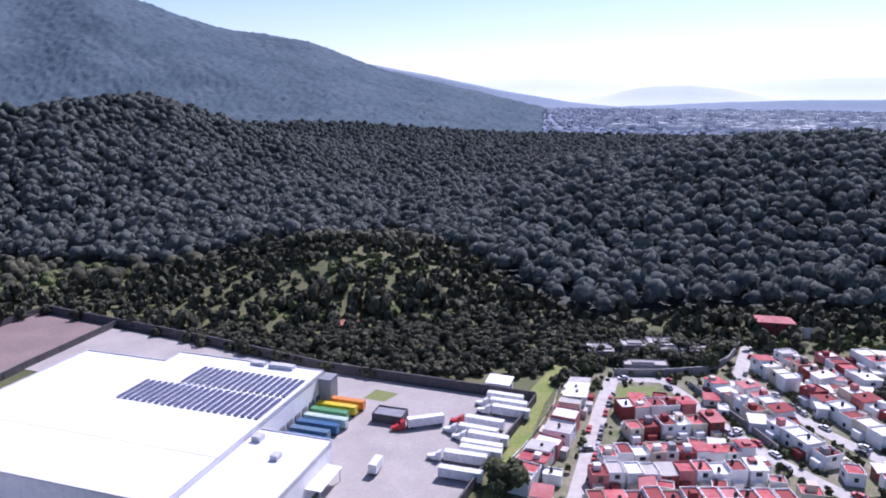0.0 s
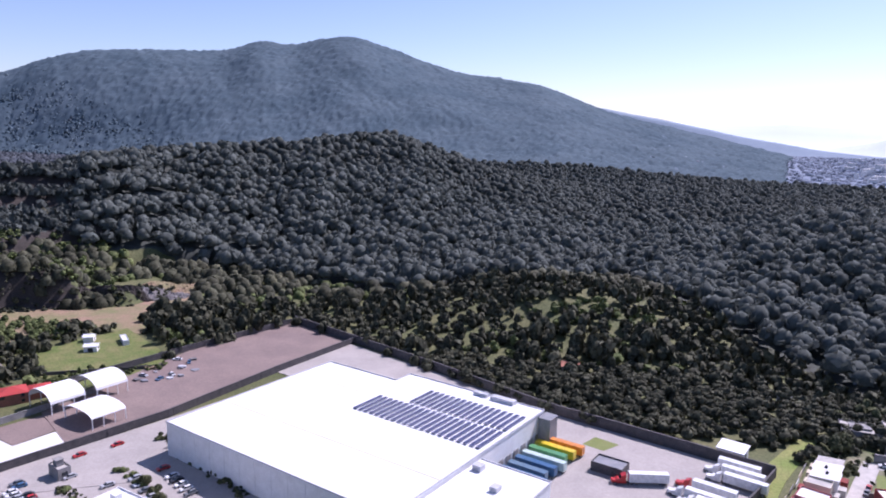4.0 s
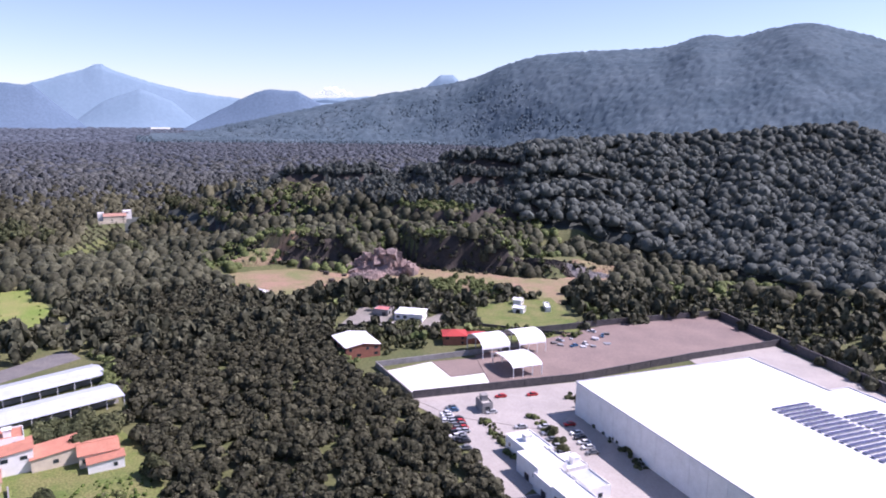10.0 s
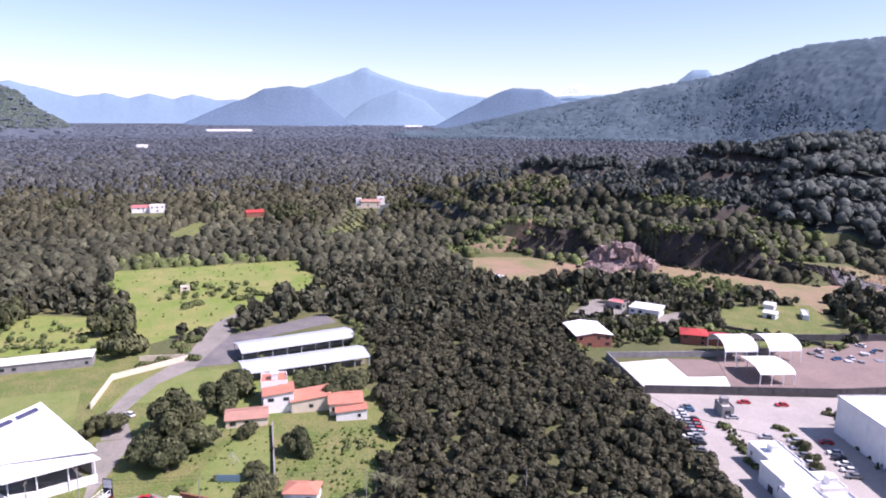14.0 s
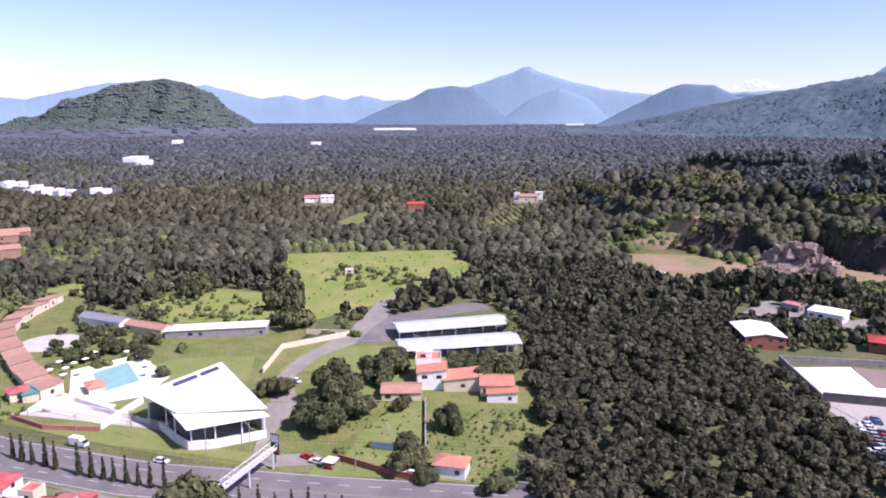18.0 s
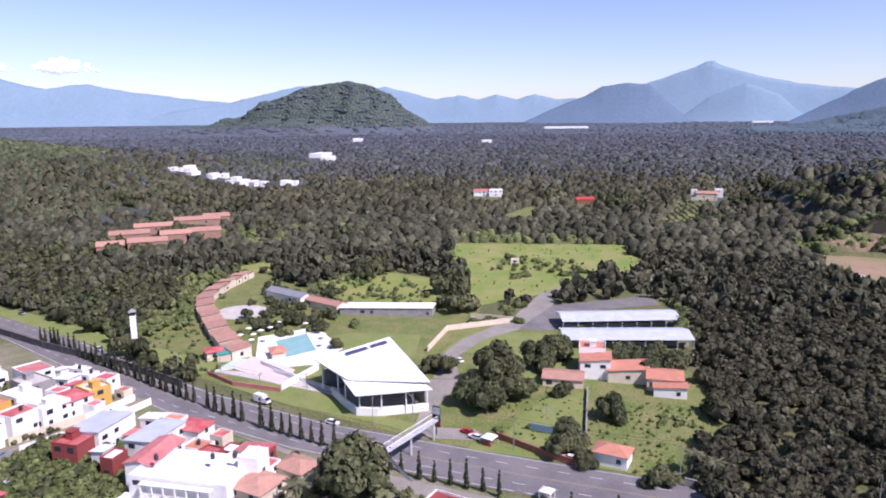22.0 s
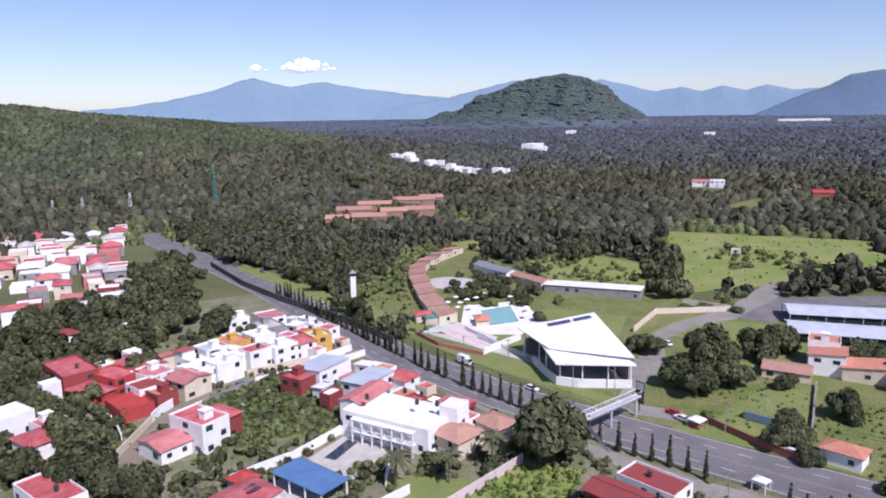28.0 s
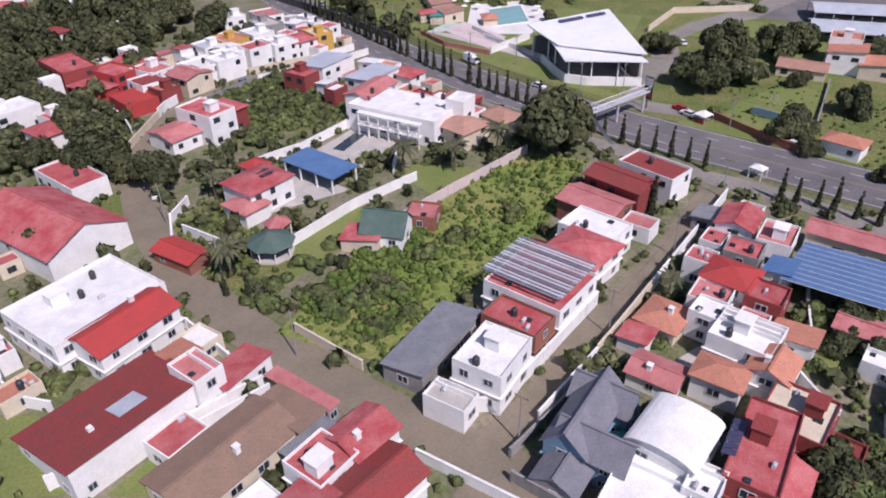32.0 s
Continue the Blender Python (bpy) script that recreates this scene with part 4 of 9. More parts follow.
def wall_run(name, pts, height, thick, mat, label, category="wall"):
    """A boundary wall along a line of places, with a coping and piers as parts."""
    run = tagged(new(name), label, category, kind="structure")
    for (x0, y0), (x1, y1) in zip(pts, pts[1:]):
        n = math.hypot(x1 - x0, y1 - y0)
        m = pose(x0, y0, 0, 0, 0, math.degrees(math.atan2(y1 - y0, x1 - x0)))
        seg = part("wall_length", Build().box(0, -thick / 2, -0.4, n, thick / 2, height), mat, run)
        seg.matrix_basis = m
        cap = part("coping", Build().box(-0.05, -thick / 2 - 0.06, height, n + 0.05, thick / 2 + 0.06, height + 0.12), mat, run)
        cap.matrix_basis = m
        for i in range(int(n / 12) + 1 if n > 6 else 0):
            pier = part("pier", Build().box(i * 12 - 0.2, -thick / 2 - 0.12, -0.4, i * 12 + 0.2, thick / 2 + 0.12, height + 0.2), mat, run)
            pier.matrix_basis = m
    return run


def warehouse():
    w = thing("warehouse", WARE, "huge white metal-clad warehouse with a flat white roof", "warehouse")
    plan = [(0, 0), (99, 0), (99, 89.6), (37, 89.6), (37, 80.3), (0, 80.3)]
    part("hall", Build().prism(plan, -0.5, 12.0), "white", w)
    wide = [(-0.3, -0.3), (99.3, -0.3), (99.3, 89.9), (36.7, 89.9), (36.7, 80.6), (-0.3, 80.6)]
    part("roof", Build().prism(wide, 12.02, 12.3), "roof_white", w, "flat white sheet-metal roof")
    rim = Build()
    for (x0, y0), (x1, y1) in zip(wide, wide[1:] + wide[:1]):
        n = math.hypot(x1 - x0, y1 - y0)
        dx, dy = (x1 - x0) / n, (y1 - y0) / n
        rim.prism([(x0, y0), (x1, y1), (x1 - dy * 0.35, y1 + dx * 0.35), (x0 - dy * 0.35, y0 + dx * 0.35)], 12.32, 12.7)
    part("parapet", rim, "frame", w)
    for y in (62.0, 24.0):
        part("roof_gutter", Build().box(0.6, y, 12.31, 98.5 if y < 50 else 41, y + 0.35, 12.36), "pave", w, "narrow grey roof gutter")
    part("annex", Build().box(99.02, 0, -0.5, 124, 45.7, 10.3), "white", w)
    part("annex_roof", Build().box(99.4, -0.3, 10.32, 124.3, 46, 10.6), "roof_white", w)
    part("annex_parapet", Build().box(99.5, 45.6, 10.61, 124.3, 46.0, 10.95).box(123.95, 0, 10.61, 124.3, 45.5, 10.95), "frame", w)
    for i in range(17):
        part("cladding_rib", Build().box(i * 7.4 + 1, -0.12, 0, i * 7.4 + 1.2, 0.0, 10.2 if i > 12 else 11.8), "white", w)
    for i in range(11):
        part("cladding_rib", Build().box(-0.12, i * 7.5 + 1, 0, 0.0, i * 7.5 + 1.2, 11.8), "white", w)
    for i in range(7):
        part("dock_door", Build().box(99.02, 52 + i * 5.2, 1.2, 99.25, 55.2 + i * 5.2, 4.8), "grey_wall", w, "grey loading dock door")
    part("canopy", Build().box(124.02, 28, 4.6, 129, 42, 4.9), "roof_white", w, "white dock canopy")
    for y in (28.6, 41.4):
        part("canopy_post", Build().tube((128.4, y, -0.3), (128.4, y, 4.6), 0.15), "frame", w)
    part("plant_house", Build().box(82, 89.95, -0.5, 95, 95, 9.5), "white", w)
    for x0, y0, x1, y1, h in ((78, 86.2, 88, 89, 0.9), (70, 86.8, 76, 89, 0.7), (101, 38, 104, 41, 1.2), (112, 30, 114.5, 33, 1.0)):
        part("roof_unit", Build().box(x0, y0, (12.3 if x1 < 99 else 10.6), x1, y1, (12.9 if x1 < 99 else 11.2) + h), "frame", w, "pale rooftop cooling unit")
    part("stair_tower", Build().box(99.4, 85, -0.5, 104, 91, 11).box(99.2, 84.8, 11, 104.2, 91.2, 11.3), "dark_sheet", w)
    return w


warehouse()
solar = thing("solar_array", WARE, "field of dark blue solar panels on the white warehouse roof", "solar panels")
for i in range(22):
    for y0, y1 in ((48.0, 63.3), (65.0, 79.3)):
        x = 42.5 + i * 2.53
        if y0 > 60 and x < 55:
            continue
        row = part("panel_strip", Build().plate([(x, y0, 12.75), (x + 1.7, y0, 12.95), (x + 1.7, y1, 12.95), (x, y1, 12.75)], 0.06), "panel", solar)
        part("rail", Build().box(x + 0.2, y0 + 0.3, 12.3, x + 0.3, y1 - 0.3, 12.6).box(x + 1.4, y0 + 0.3, 12.3, x + 1.5, y1 - 0.3, 12.8), "frame", row)

DARK_WALL = "long dark stone boundary wall with piers"
wall_run("wall_north", [(-208, 350), (-160, 328), (-105, 302), (-48, 272), (18, 249), (34.5, 243)], 4.2, 0.6, "dark_wall", DARK_WALL)
wall_run("wall_east", [(34.5, 243), (27, 225), (19, 208), (8, 183), (-2, 160)], 3.4, 0.5, "dark_wall", DARK_WALL)
wall_run("wall_west", [(-208, 350), (-232, 285), (-250, 228)], 3.2, 0.5, "dark_wall", DARK_WALL)
wall_run("wall_inner", [(-160, 328), (-174, 275), (-187, 214), (-212, 148)], 3.2, 0.5, "dark_wall", DARK_WALL)
wall_run("wall_lot", [(-212, 148), (-250, 156), (-238, 198), (-232, 228)], 2.4, 0.4, "grey_wall", "grey block wall round the gravel lot")
CLEAR.append(local(WARE, [(-10, -50), (135, -50), (135, 96), (-10, 96)]))
CLEAR.append([(-208, 350), (-160, 328), (-48, 272), (34, 243), (-2, 150), (-110, 110), (-140, 130), (-212, 146), (-262, 148), (-268, 190), (-250, 230)])


# ---- vehicles ----
def wheel_mesh(r, w):
    return Build().tube((0, -w / 2, 0), (0, w / 2, 0), r, r, 12).mesh("tyre", "rubber"), Build().tube((0, -w / 2 - 0.02, 0), (0, w / 2 + 0.02, 0), r * 0.55, r * 0.55, 8).mesh("rim", "frame")


TRUCK_WHEEL, CAR_WHEEL = wheel_mesh(0.5, 0.6), wheel_mesh(0.32, 0.22)


def wheels(ob, pair, places, z):
    for x, y in places:
        t = new("wheel", pair[0])
        t.parent, t.location = ob, (x, y, z)
        if pair is TRUCK_WHEEL:
            r = new("rim", pair[1])
            r.parent = t


PAINT = {n: material("vehicle_paint_" + n, c, rough=0.35, scale=0.8, fine=0.05, spec=0.5) for n, c in dict(white=(0.78, 0.78, 0.78), red=(0.5, 0.03, 0.03), silver=(0.45, 0.46, 0.48), grey=(0.16, 0.17, 0.18), black=(0.03, 0.03, 0.035), blue=(0.05, 0.13, 0.25), yellow=(0.75, 0.55, 0.03), orange=(0.7, 0.25, 0.04), green=(0.1, 0.3, 0.13), steel=(0.12, 0.2, 0.28), mint=(0.5, 0.62, 0.58)).items()}
SHAPES = {}


def shared(key, build, mat):
    if key not in SHAPES:
        SHAPES[key] = build().mesh(key[0], mat)
    return SHAPES[key]


def trailer(x, y, rot, colour="white", length=13.6, tractor="", label=""):
    """A box trailer with its front at the local origin's -x end; with a tractor unit where a cab colour is given."""
    ob = thing("semi_truck" if tractor else "box_trailer", pose(x, y, 0.1, 0, 0, rot), label or ("%s semi truck with a white box trailer parked in the yard" % tractor if tractor else "%s box trailer parked in the yard" % colour), "truck" if tractor else "trailer", "trucks in the yard")
    k = length

    def put(name, build, mat):
        o = new(name, shared((name, k, str(mat)), build, mat))
        o.parent = ob
        return o

    box = put("box_body", lambda: Build().box(0, -1.28, 1.15, k, 1.28, 4.0), PAINT[colour])
    top = put("box_roof", lambda: Build().box(0.03, -1.25, 4.0, k - 0.03, 1.25, 4.06), PAINT[colour])
    put("chassis", lambda: Build().box(0.5, -0.5, 0.75, k - 0.3, 0.5, 1.15).box(k - 0.2, -1.1, 0.5, k - 0.1, 1.1, 0.65), "dark_metal")
    for side in (-0.8, 0.8):
        put("landing_leg", lambda: Build().box(2.6, -0.1, 0.05, 2.8, 0.1, 1.1), "dark_metal").location.y = side
    wheels(ob, TRUCK_WHEEL, [(k - 1.2, -0.95), (k - 1.2, 0.95), (k - 2.5, -0.95), (k - 2.5, 0.95)], 0.5)
    if tractor:
        put("cab", lambda: Build().prism([(-3.9, -1.15), (-0.9, -1.15), (-0.9, 1.15), (-3.9, 1.15)], 0.7, 2.1).add([(-2.9, -1.12, 2.1), (-0.9, -1.12, 2.1), (-0.9, 1.12, 2.1), (-2.9, 1.12, 2.1), (-2.5, -1.05, 3.1), (-0.9, -1.1, 3.7), (-0.9, 1.1, 3.7), (-2.5, 1.05, 3.1)], [(4, 5, 6, 7), (0, 1, 5, 4), (1, 2, 6, 5), (2, 3, 7, 6), (3, 0, 4, 7)]), PAINT[tractor])
        put("bonnet", lambda: Build().prism([(-5.6, -0.85), (-3.85, -1.05), (-3.85, 1.05), (-5.6, 0.85)], 0.8, 1.75), PAINT[tractor])
        put("windscreen", lambda: Build().plate([(-2.95, -0.95, 2.25), (-2.56, -0.92, 3.05), (-2.56, 0.92, 3.05), (-2.95, 0.95, 2.25)][::-1], 0.03), "glass")
        put("bumper", lambda: Build().box(-5.75, -1.1, 0.4, -5.55, 1.1, 0.85), "frame")
        put("frame_rail", lambda: Build().box(-5.2, -0.45, 0.55, 1.5, 0.45, 0.8), "dark_metal")
        wheels(ob, TRUCK_WHEEL, [(-4.6, -0.95), (-4.6, 0.95), (0.4, -0.95), (0.4, 0.95), (1.6, -0.95), (1.6, 0.95)], 0.5)
    return ob


trailer(-12.2, 221.8, 16, tractor="red", length=13)
for x, y, rot, cab in ((8, 224.5, -20, "red"), (5.5, 218.2, -20, "white"), (8.5, 213.2, -20, "white"), (0.5, 200.5, -16, "white"), (17.5, 238.5, -20, "white"), (17.8, 232.8, -20, "white")):
    trailer(x, y, rot, tractor=cab)
for x, y, rot, c in ((6, 207.5, -18, "white"), (5.5, 203.8, -18, "white"), (-1.2, 191.2, -17, "white"), (16.8, 244.2, -20, "white")):
    trailer(x, y, rot, c)
for i, c in enumerate(("orange", "yellow", "green", "mint", "blue", "steel", "blue", "steel")):
    o = local(WARE, [(100.6, 86.5 - i * 4.9)])[0]
    trailer(o[0], o[1], -17, c, 16 - (i % 3))
house(*local(WARE, [(128, 83)])[0], -17, 11, 7, 3.4, "flat", "dark_wall", "dark_sheet", 1, "dark flat-roofed shed beside the trailers", fine=False, name="shed", doors=False)
trailer(-19.6, 197.5, -105, "white", 6.5, label="small white box truck in the open yard")

CAR_BODY = lambda: Build().add([(-2.15, -0.82, 0.32), (2.15, -0.82, 0.32), (2.15, 0.82, 0.32), (-2.15, 0.82, 0.32), (-2.2, -0.86, 0.62), (2.2, -0.86, 0.62), (2.2, 0.86, 0.62), (-2.2, 0.86, 0.62), (-2.05, -0.8, 0.9), (2.1, -0.8, 0.95), (2.1, 0.8, 0.95), (-2.05, 0.8, 0.9)], [(3, 2, 1, 0), (0, 1, 5, 4), (1, 2, 6, 5), (2, 3, 7, 6), (3, 0, 4, 7), (4, 5, 9, 8), (5, 6, 10, 9), (6, 7, 11, 10), (7, 4, 8, 11), (8, 9, 10, 11)])
CAR_CABIN = lambda: Build().add([(-1.15, -0.74, 0.9), (1.75, -0.74, 0.93), (1.75, 0.74, 0.93), (-1.15, 0.74, 0.9), (-0.45, -0.62, 1.42), (1.25, -0.62, 1.42), (1.25, 0.62, 1.42), (-0.45, 0.62, 1.42)], [(0, 1, 5, 4), (1, 2, 6, 5), (2, 3, 7, 6), (3, 0, 4, 7)])
CAR_TOP = lambda: Build().box(-0.42, -0.6, 1.42, 1.22, 0.6, 1.47)
CAR_LAMP = lambda: Build().box(-2.22, -0.75, 0.62, -2.1, -0.45, 0.78).box(-2.22, 0.45, 0.62, -2.1, 0.75, 0.78)


def car(x, y, rot, colour, where="parked", z=0.15, group="parked cars"):
    ob = thing("car", pose(x, y, z, 0, 0, rot), "%s passenger car %s" % (colour, where), "car", group)
    for name, build, mat in (("body", CAR_BODY, PAINT[colour]), ("cabin_glass", CAR_CABIN, "glass"), ("roof", CAR_TOP, PAINT[colour]), ("headlight_bar", CAR_LAMP, "frame")):
        new(name, shared((name, "car", str(mat)), build, mat)).parent = ob
    wheels(ob, CAR_WHEEL, [(-1.35, -0.76), (-1.35, 0.76), (1.35, -0.76), (1.35, 0.76)], 0.3)
    return ob


rng = random.Random(3)
for row, (x0, y0, x1, y1, n, rot) in enumerate(((-196, 154, -178, 145, 9, 62), (-193, 149, -172, 140, 10, 62), (-188, 144, -168, 137, 8, 62), (-172, 165, -152, 152, 7, 62), (-168, 172, -147, 159, 6, 62), (-160, 178, -138, 166, 8, 62))):
    for i in range(n):
        if rng.random() < 0.12:
            continue
        t = i / (n - 1)
        car(x0 + t * (x1 - x0), y0 + t * (y1 - y0), rot + rng.uniform(-4, 4), rng.choice(("white", "silver", "grey", "black", "white", "grey", "silver", "black", "red", "blue")), "in the factory car park")
for x, y, rot, c in ((-193, 176, 70, "red"), (-187, 187, 70, "red"), (-184, 163, 70, "silver")):
    car(x, y, rot, c, "on the access road")

# office block south of the hall
office = [(-152, 150, 14, 9, 5.5, "roof_white"), (-141, 144, 12, 10, 6.2, "slab_white"), (-131, 140, 11, 9, 5.0, "roof_white"), (-137, 152, 9, 7, 4.4, "roof_white"), (-125, 147, 10, 7, 5.2, "steel_roof"), (-122, 137, 10, 8, 6.0, "roof_white"), (-114, 134, 9, 9, 5.4, "slab_white")]
for x, y, w, d, h, c in office:
    house(x, y, -13.6, w, d, h, "flat", "white", c, 1, "white flat-roofed office block beside the warehouse", name="office_block", group="office blocks", cat="building")
house(-188, 163, -20, 7, 4, 4.0, "flat", "grey_wall", "pave", 1, "grey gatehouse at the factory entrance", name="gatehouse")


# open-sided sheds on the gravel lot
def arch_shed(x, y, rot, w, d, h, rise):
    ob = thing("arched_shed", pose(x, y, 0, 0, 0, rot), "open shed with a white arched roof on steel posts", "shed", "arched sheds")
    n = 12
    ring = [(-(w / 2) * math.cos(math.pi * i / n), h + rise * math.sin(math.pi * i / n)) for i in range(n + 1)]
    m = n + 1
    p = [(s, e, z + k) for k in (0.0, 0.15) for e in (-d / 2, d / 2) for s, z in ring]
    q = []
    for i in range(n):
        q += [(i + 2 * m, i + 1 + 2 * m, i + 1 + 3 * m, i + 3 * m), (i, i + 1, i + 1 + m, i + m)[::-1], (i, i + 2 * m, i + 1 + 2 * m, i + 1), (i + m, i + 1 + m, i + 1 + 3 * m, i + 3 * m)]
    part("roof", Build().add(p, q), "roof_white", ob)
    for s in (-w / 2, w / 2):
        for i in range(4):
            part("post", Build().box(s - 0.14, -d / 2 + 0.3 + i * (d - 0.6) / 3 - 0.14, -0.3, s + 0.14, -d / 2 + 0.3 + i * (d - 0.6) / 3 + 0.14, h + 0.05), "roof_white", ob)
    return ob


arch_shed(-236, 208, -16, 17, 14, 4.6, 4.2)
arch_shed(-231, 226, -16, 17, 14, 4.6, 4.2)
arch_shed(-212, 203, -16, 19, 14, 4.4, 2.2)
house(-273, 160, -12, 20, 16, 5.5, "gable_x", "brick", "roof_white", 2, "brick barn with a white sheet roof", rise=1.2, name="barn", cat="barn")
house(-257, 205, 55, 11, 10, 4.6, "hip", "brick", "bright_red", 2, "house with bright red hipped roofs", rise=1.8)
house(-252, 214, 55, 9, 8, 3.6, "hip", "brick", "bright_red", 1, "wing with a bright red hipped roof", rise=1.5)
house(-302, 212, 40, 15, 12, 4.2, "hip", "white", "roof_white", 1, "white house with a pale hipped roof", rise=1.6)
house(-318, 205, 30, 9, 8, 3.4, "flat", "grey_wall", "pink_roof", 1, "low building with a faded red roof")
house(-277, 268, 30, 6, 5, 3, "gable_x", "white", "roof_white", 1, "small white farm hut on the grass", fine=False, rise=0.8, name="hut")
house(-290, 280, 30, 5, 5, 3, "gable_x", "white", "roof_white", 1, "small white farm hut on the grass", fine=False, rise=0.8, name="hut")
house(-272, 285, -40, 12, 3, 2.6, "flat", "white", "roof_white", 1, "long low white shelter on the grass", fine=False, name="shelter")
house(-401, 159, 20, 9, 6, 4, "flat", "brick", "slab_white", 1, "quarry hut with brick walls and a pale roof", fine=False, name="hut")
house(-396, 168, 20, 12, 4, 3, "flat", "white", "roof_white", 1, "low white quarry office", fine=False, name="hut")
house(-45, 322, 10, 8, 6, 3.5, "gable_x", "cream", "tile", 1, "lone hut with a terracotta roof among the scrub", fine=False, rise=1.4, name="hut", base=float(lie(-45, 322)))
house(50, 316, -20, 11, 4, 3, "flat", "white", "roof_white", 1, "low white shed in the scrub", fine=False, name="shed", base=float(lie(50, 316)))
house(22, 254, -20, 9, 7, 4, "shed", "white", "roof_white", 1, "white shed behind the truck yard", fine=False, name="shed", rise=0.6)
rng = random.Random(8)
for i in range(16):
    a, b = rng.random(), rng.random()
    x, y = -228 + 26 * a - 6 * b, 238 + 30 * b + 18 * a
    if i < 5:
        car(x, y, rng.uniform(0, 180), rng.choice(("white", "silver", "grey", "blue")), "on the gravel lot", 0.2)
    else:
        s = rng.uniform(0.8, 2.6)
        tagged(new("rubble_mound", Build().prism([(x + s * math.cos(k) * rng.uniform(0.6, 1.2), y + s * math.sin(k) * rng.uniform(0.5, 1)) for k in (0, 1, 2, 3, 4, 5)], -0.2, rng.uniform(0.5, 1.4)).mesh("rubble_mound", rng.choice(("gravel_dark", "dark_sheet", "wood", "frame")))), "heap of scrap material on the gravel lot", "scrap heap", "scrap heaps")

# ---- the housing by the highway ----
STREETS = "narrow dusty cobbled street between the houses"
STREET_2 = [(-112, -131), (-100, -119), (-90, -107), (-77, -85), (-70, -63), (-66.5, -48), (-63.5, -32), (-62, -20), (-60.5, -8), (-58, 15), (-52, 45)]
STREET_4 = [(-112, -131), (-140, -143), (-165, -140), (-186, -127), (-203, -121)]
patch("street_1", [(-149, -8), (-133, -9.6), (-108, -15), (-89, -19.8), (-75, -22), (-66, -25), (-64.8, -20), (-72, -18), (-90, -14.6), (-114, -8.6), (-133, -4.2), (-148, -1.6)], "cobble", STREETS, "street", 0.12)
patch("street_2", strip(STREET_2, 7.6), "cobble", STREETS, "street", 0.11)
patch("street_3", strip([(-62, -21), (-45, -19), (-20, -16)], 7), "cobble", STREETS, "street", 0.115)
patch("street_4", strip(STREET_4, 6), "cobble", STREETS, "street", 0.113)
patch("verge", [(-200, -118), (-162, -44), (-151, -8), (-149, 5), (-140, 30), (-147, 30), (-155, 6), (-158, -12), (-170, -52), (-180, -78), (-193, -105)], "track", "bare dusty verge along the highway", "verge", 0.1)
patch("green_lot", [(-72, -62), (-101, -62), (-150, -47), (-152, -33), (-121, -33), (-98, -38), (-73, -42)], "meadow", "vacant lot overgrown with bright green grass and shrubs", "vacant lot", 0.13)
CLEAR.append([(-45, 60), (-140, 62), (-160, 40), (-172, -12), (-205, -110), (-262, -208), (-312, -305), (-334, -348), (-250, -420), (-60, -300), (0, -150), (20, 0)])
CLEAR.append([(-160, 52), (-205, 48), (-330, 62), (-330, -160), (-262, -170), (-200, -80)])

# south-west corner, by the bend of the street
house(-61.5, -90, -10, 19, 15, 6.2, "flat", "white", "flat_white", 2, "large white villa with flat white roofs and terraces")
house(-60, -80.5, -7, 14, 8, 5.6, "gable_x", "white", "bright_red", 2, "white villa wing with a bright red pitched roof", rise=1.6)
red_house = house(-47, -69.5, -11, 20, 14, 3.0, "shed", "white", "dark_red", 1, "long house under one big dark red sloping roof", rise=3.0)
part("roof_sheet", Build().plate([(-3.0, 0.5, 5.15), (1.2, 0.5, 5.15), (1.2, 4.0, 5.9), (-3.0, 4.0, 5.9)], 0.08), "steel_roof", red_house, "pale metal sheet laid on the roof")
part("roof_vent", Build().box(4.0, 2.0, 4.6, 4.7, 2.7, 5.9), "white", red_house)
house(-56, -62.8, -12, 4.6, 6.2, 6.6, "flat", "white", "pink_roof", 2, "white stair tower beside the dark red roof", doors=False)
house(-61, -60.5, -7, 8.5, 5.2, 2.7, "shed", "white", "red_roof", 1, "low garage with a sloping red roof", rise=0.7, name="garage")
house(-47.5, -51.5, -12, 17, 9, 3.4, "gable_x", "cream", "brown_roof", 1, "bungalow with a broad brown pitched roof", rise=1.3)
house(-57, -48.5, -12, 4.5, 9, 3.2, "shed", "cream", "brown_roof", 1, "side wing with a brown lean-to roof", rise=0.6)
house(-53.6, -42.3, -14, 7, 4, 3.2, "shed", "grey_wall", "dark_sheet", 1, "outbuilding with a grey sheet roof", rise=0.4, name="shed")
house(-56.2, -36.6, -16, 7, 6, 5.2, "gable_x", "white", "red_roof", 2, "white house with a red pitched roof by the street", rise=1.2)
house(-50.3, -38.8, -12, 6.5, 6.5, 5.6, "flat", "white", "red_roof", 2, "white house with a cluttered red roof terrace")
house(-50.5, -31.5, -17, 10, 7, 4.6, "gable_x", "white", "dark_red", 2, "white house with a dark red pitched roof", rise=1.4)
house(-43.5, -36, -14, 7, 8, 5.0, "shed", "white", "red_roof", 2, "white house with a red lean-to roof", rise=0.9)
house(-42.5, -43, -14, 6, 5, 3.6, "flat", "white", "slab_white", 1, "white single-storey house with a pale roof")
house(-61.3, -49.5, -12, 1.8, 12, 2.6, "shed", "grey_wall", "pink_roof", 1, "narrow street shelter with a faded red roof", rise=0.3, name="shelter", doors=False)

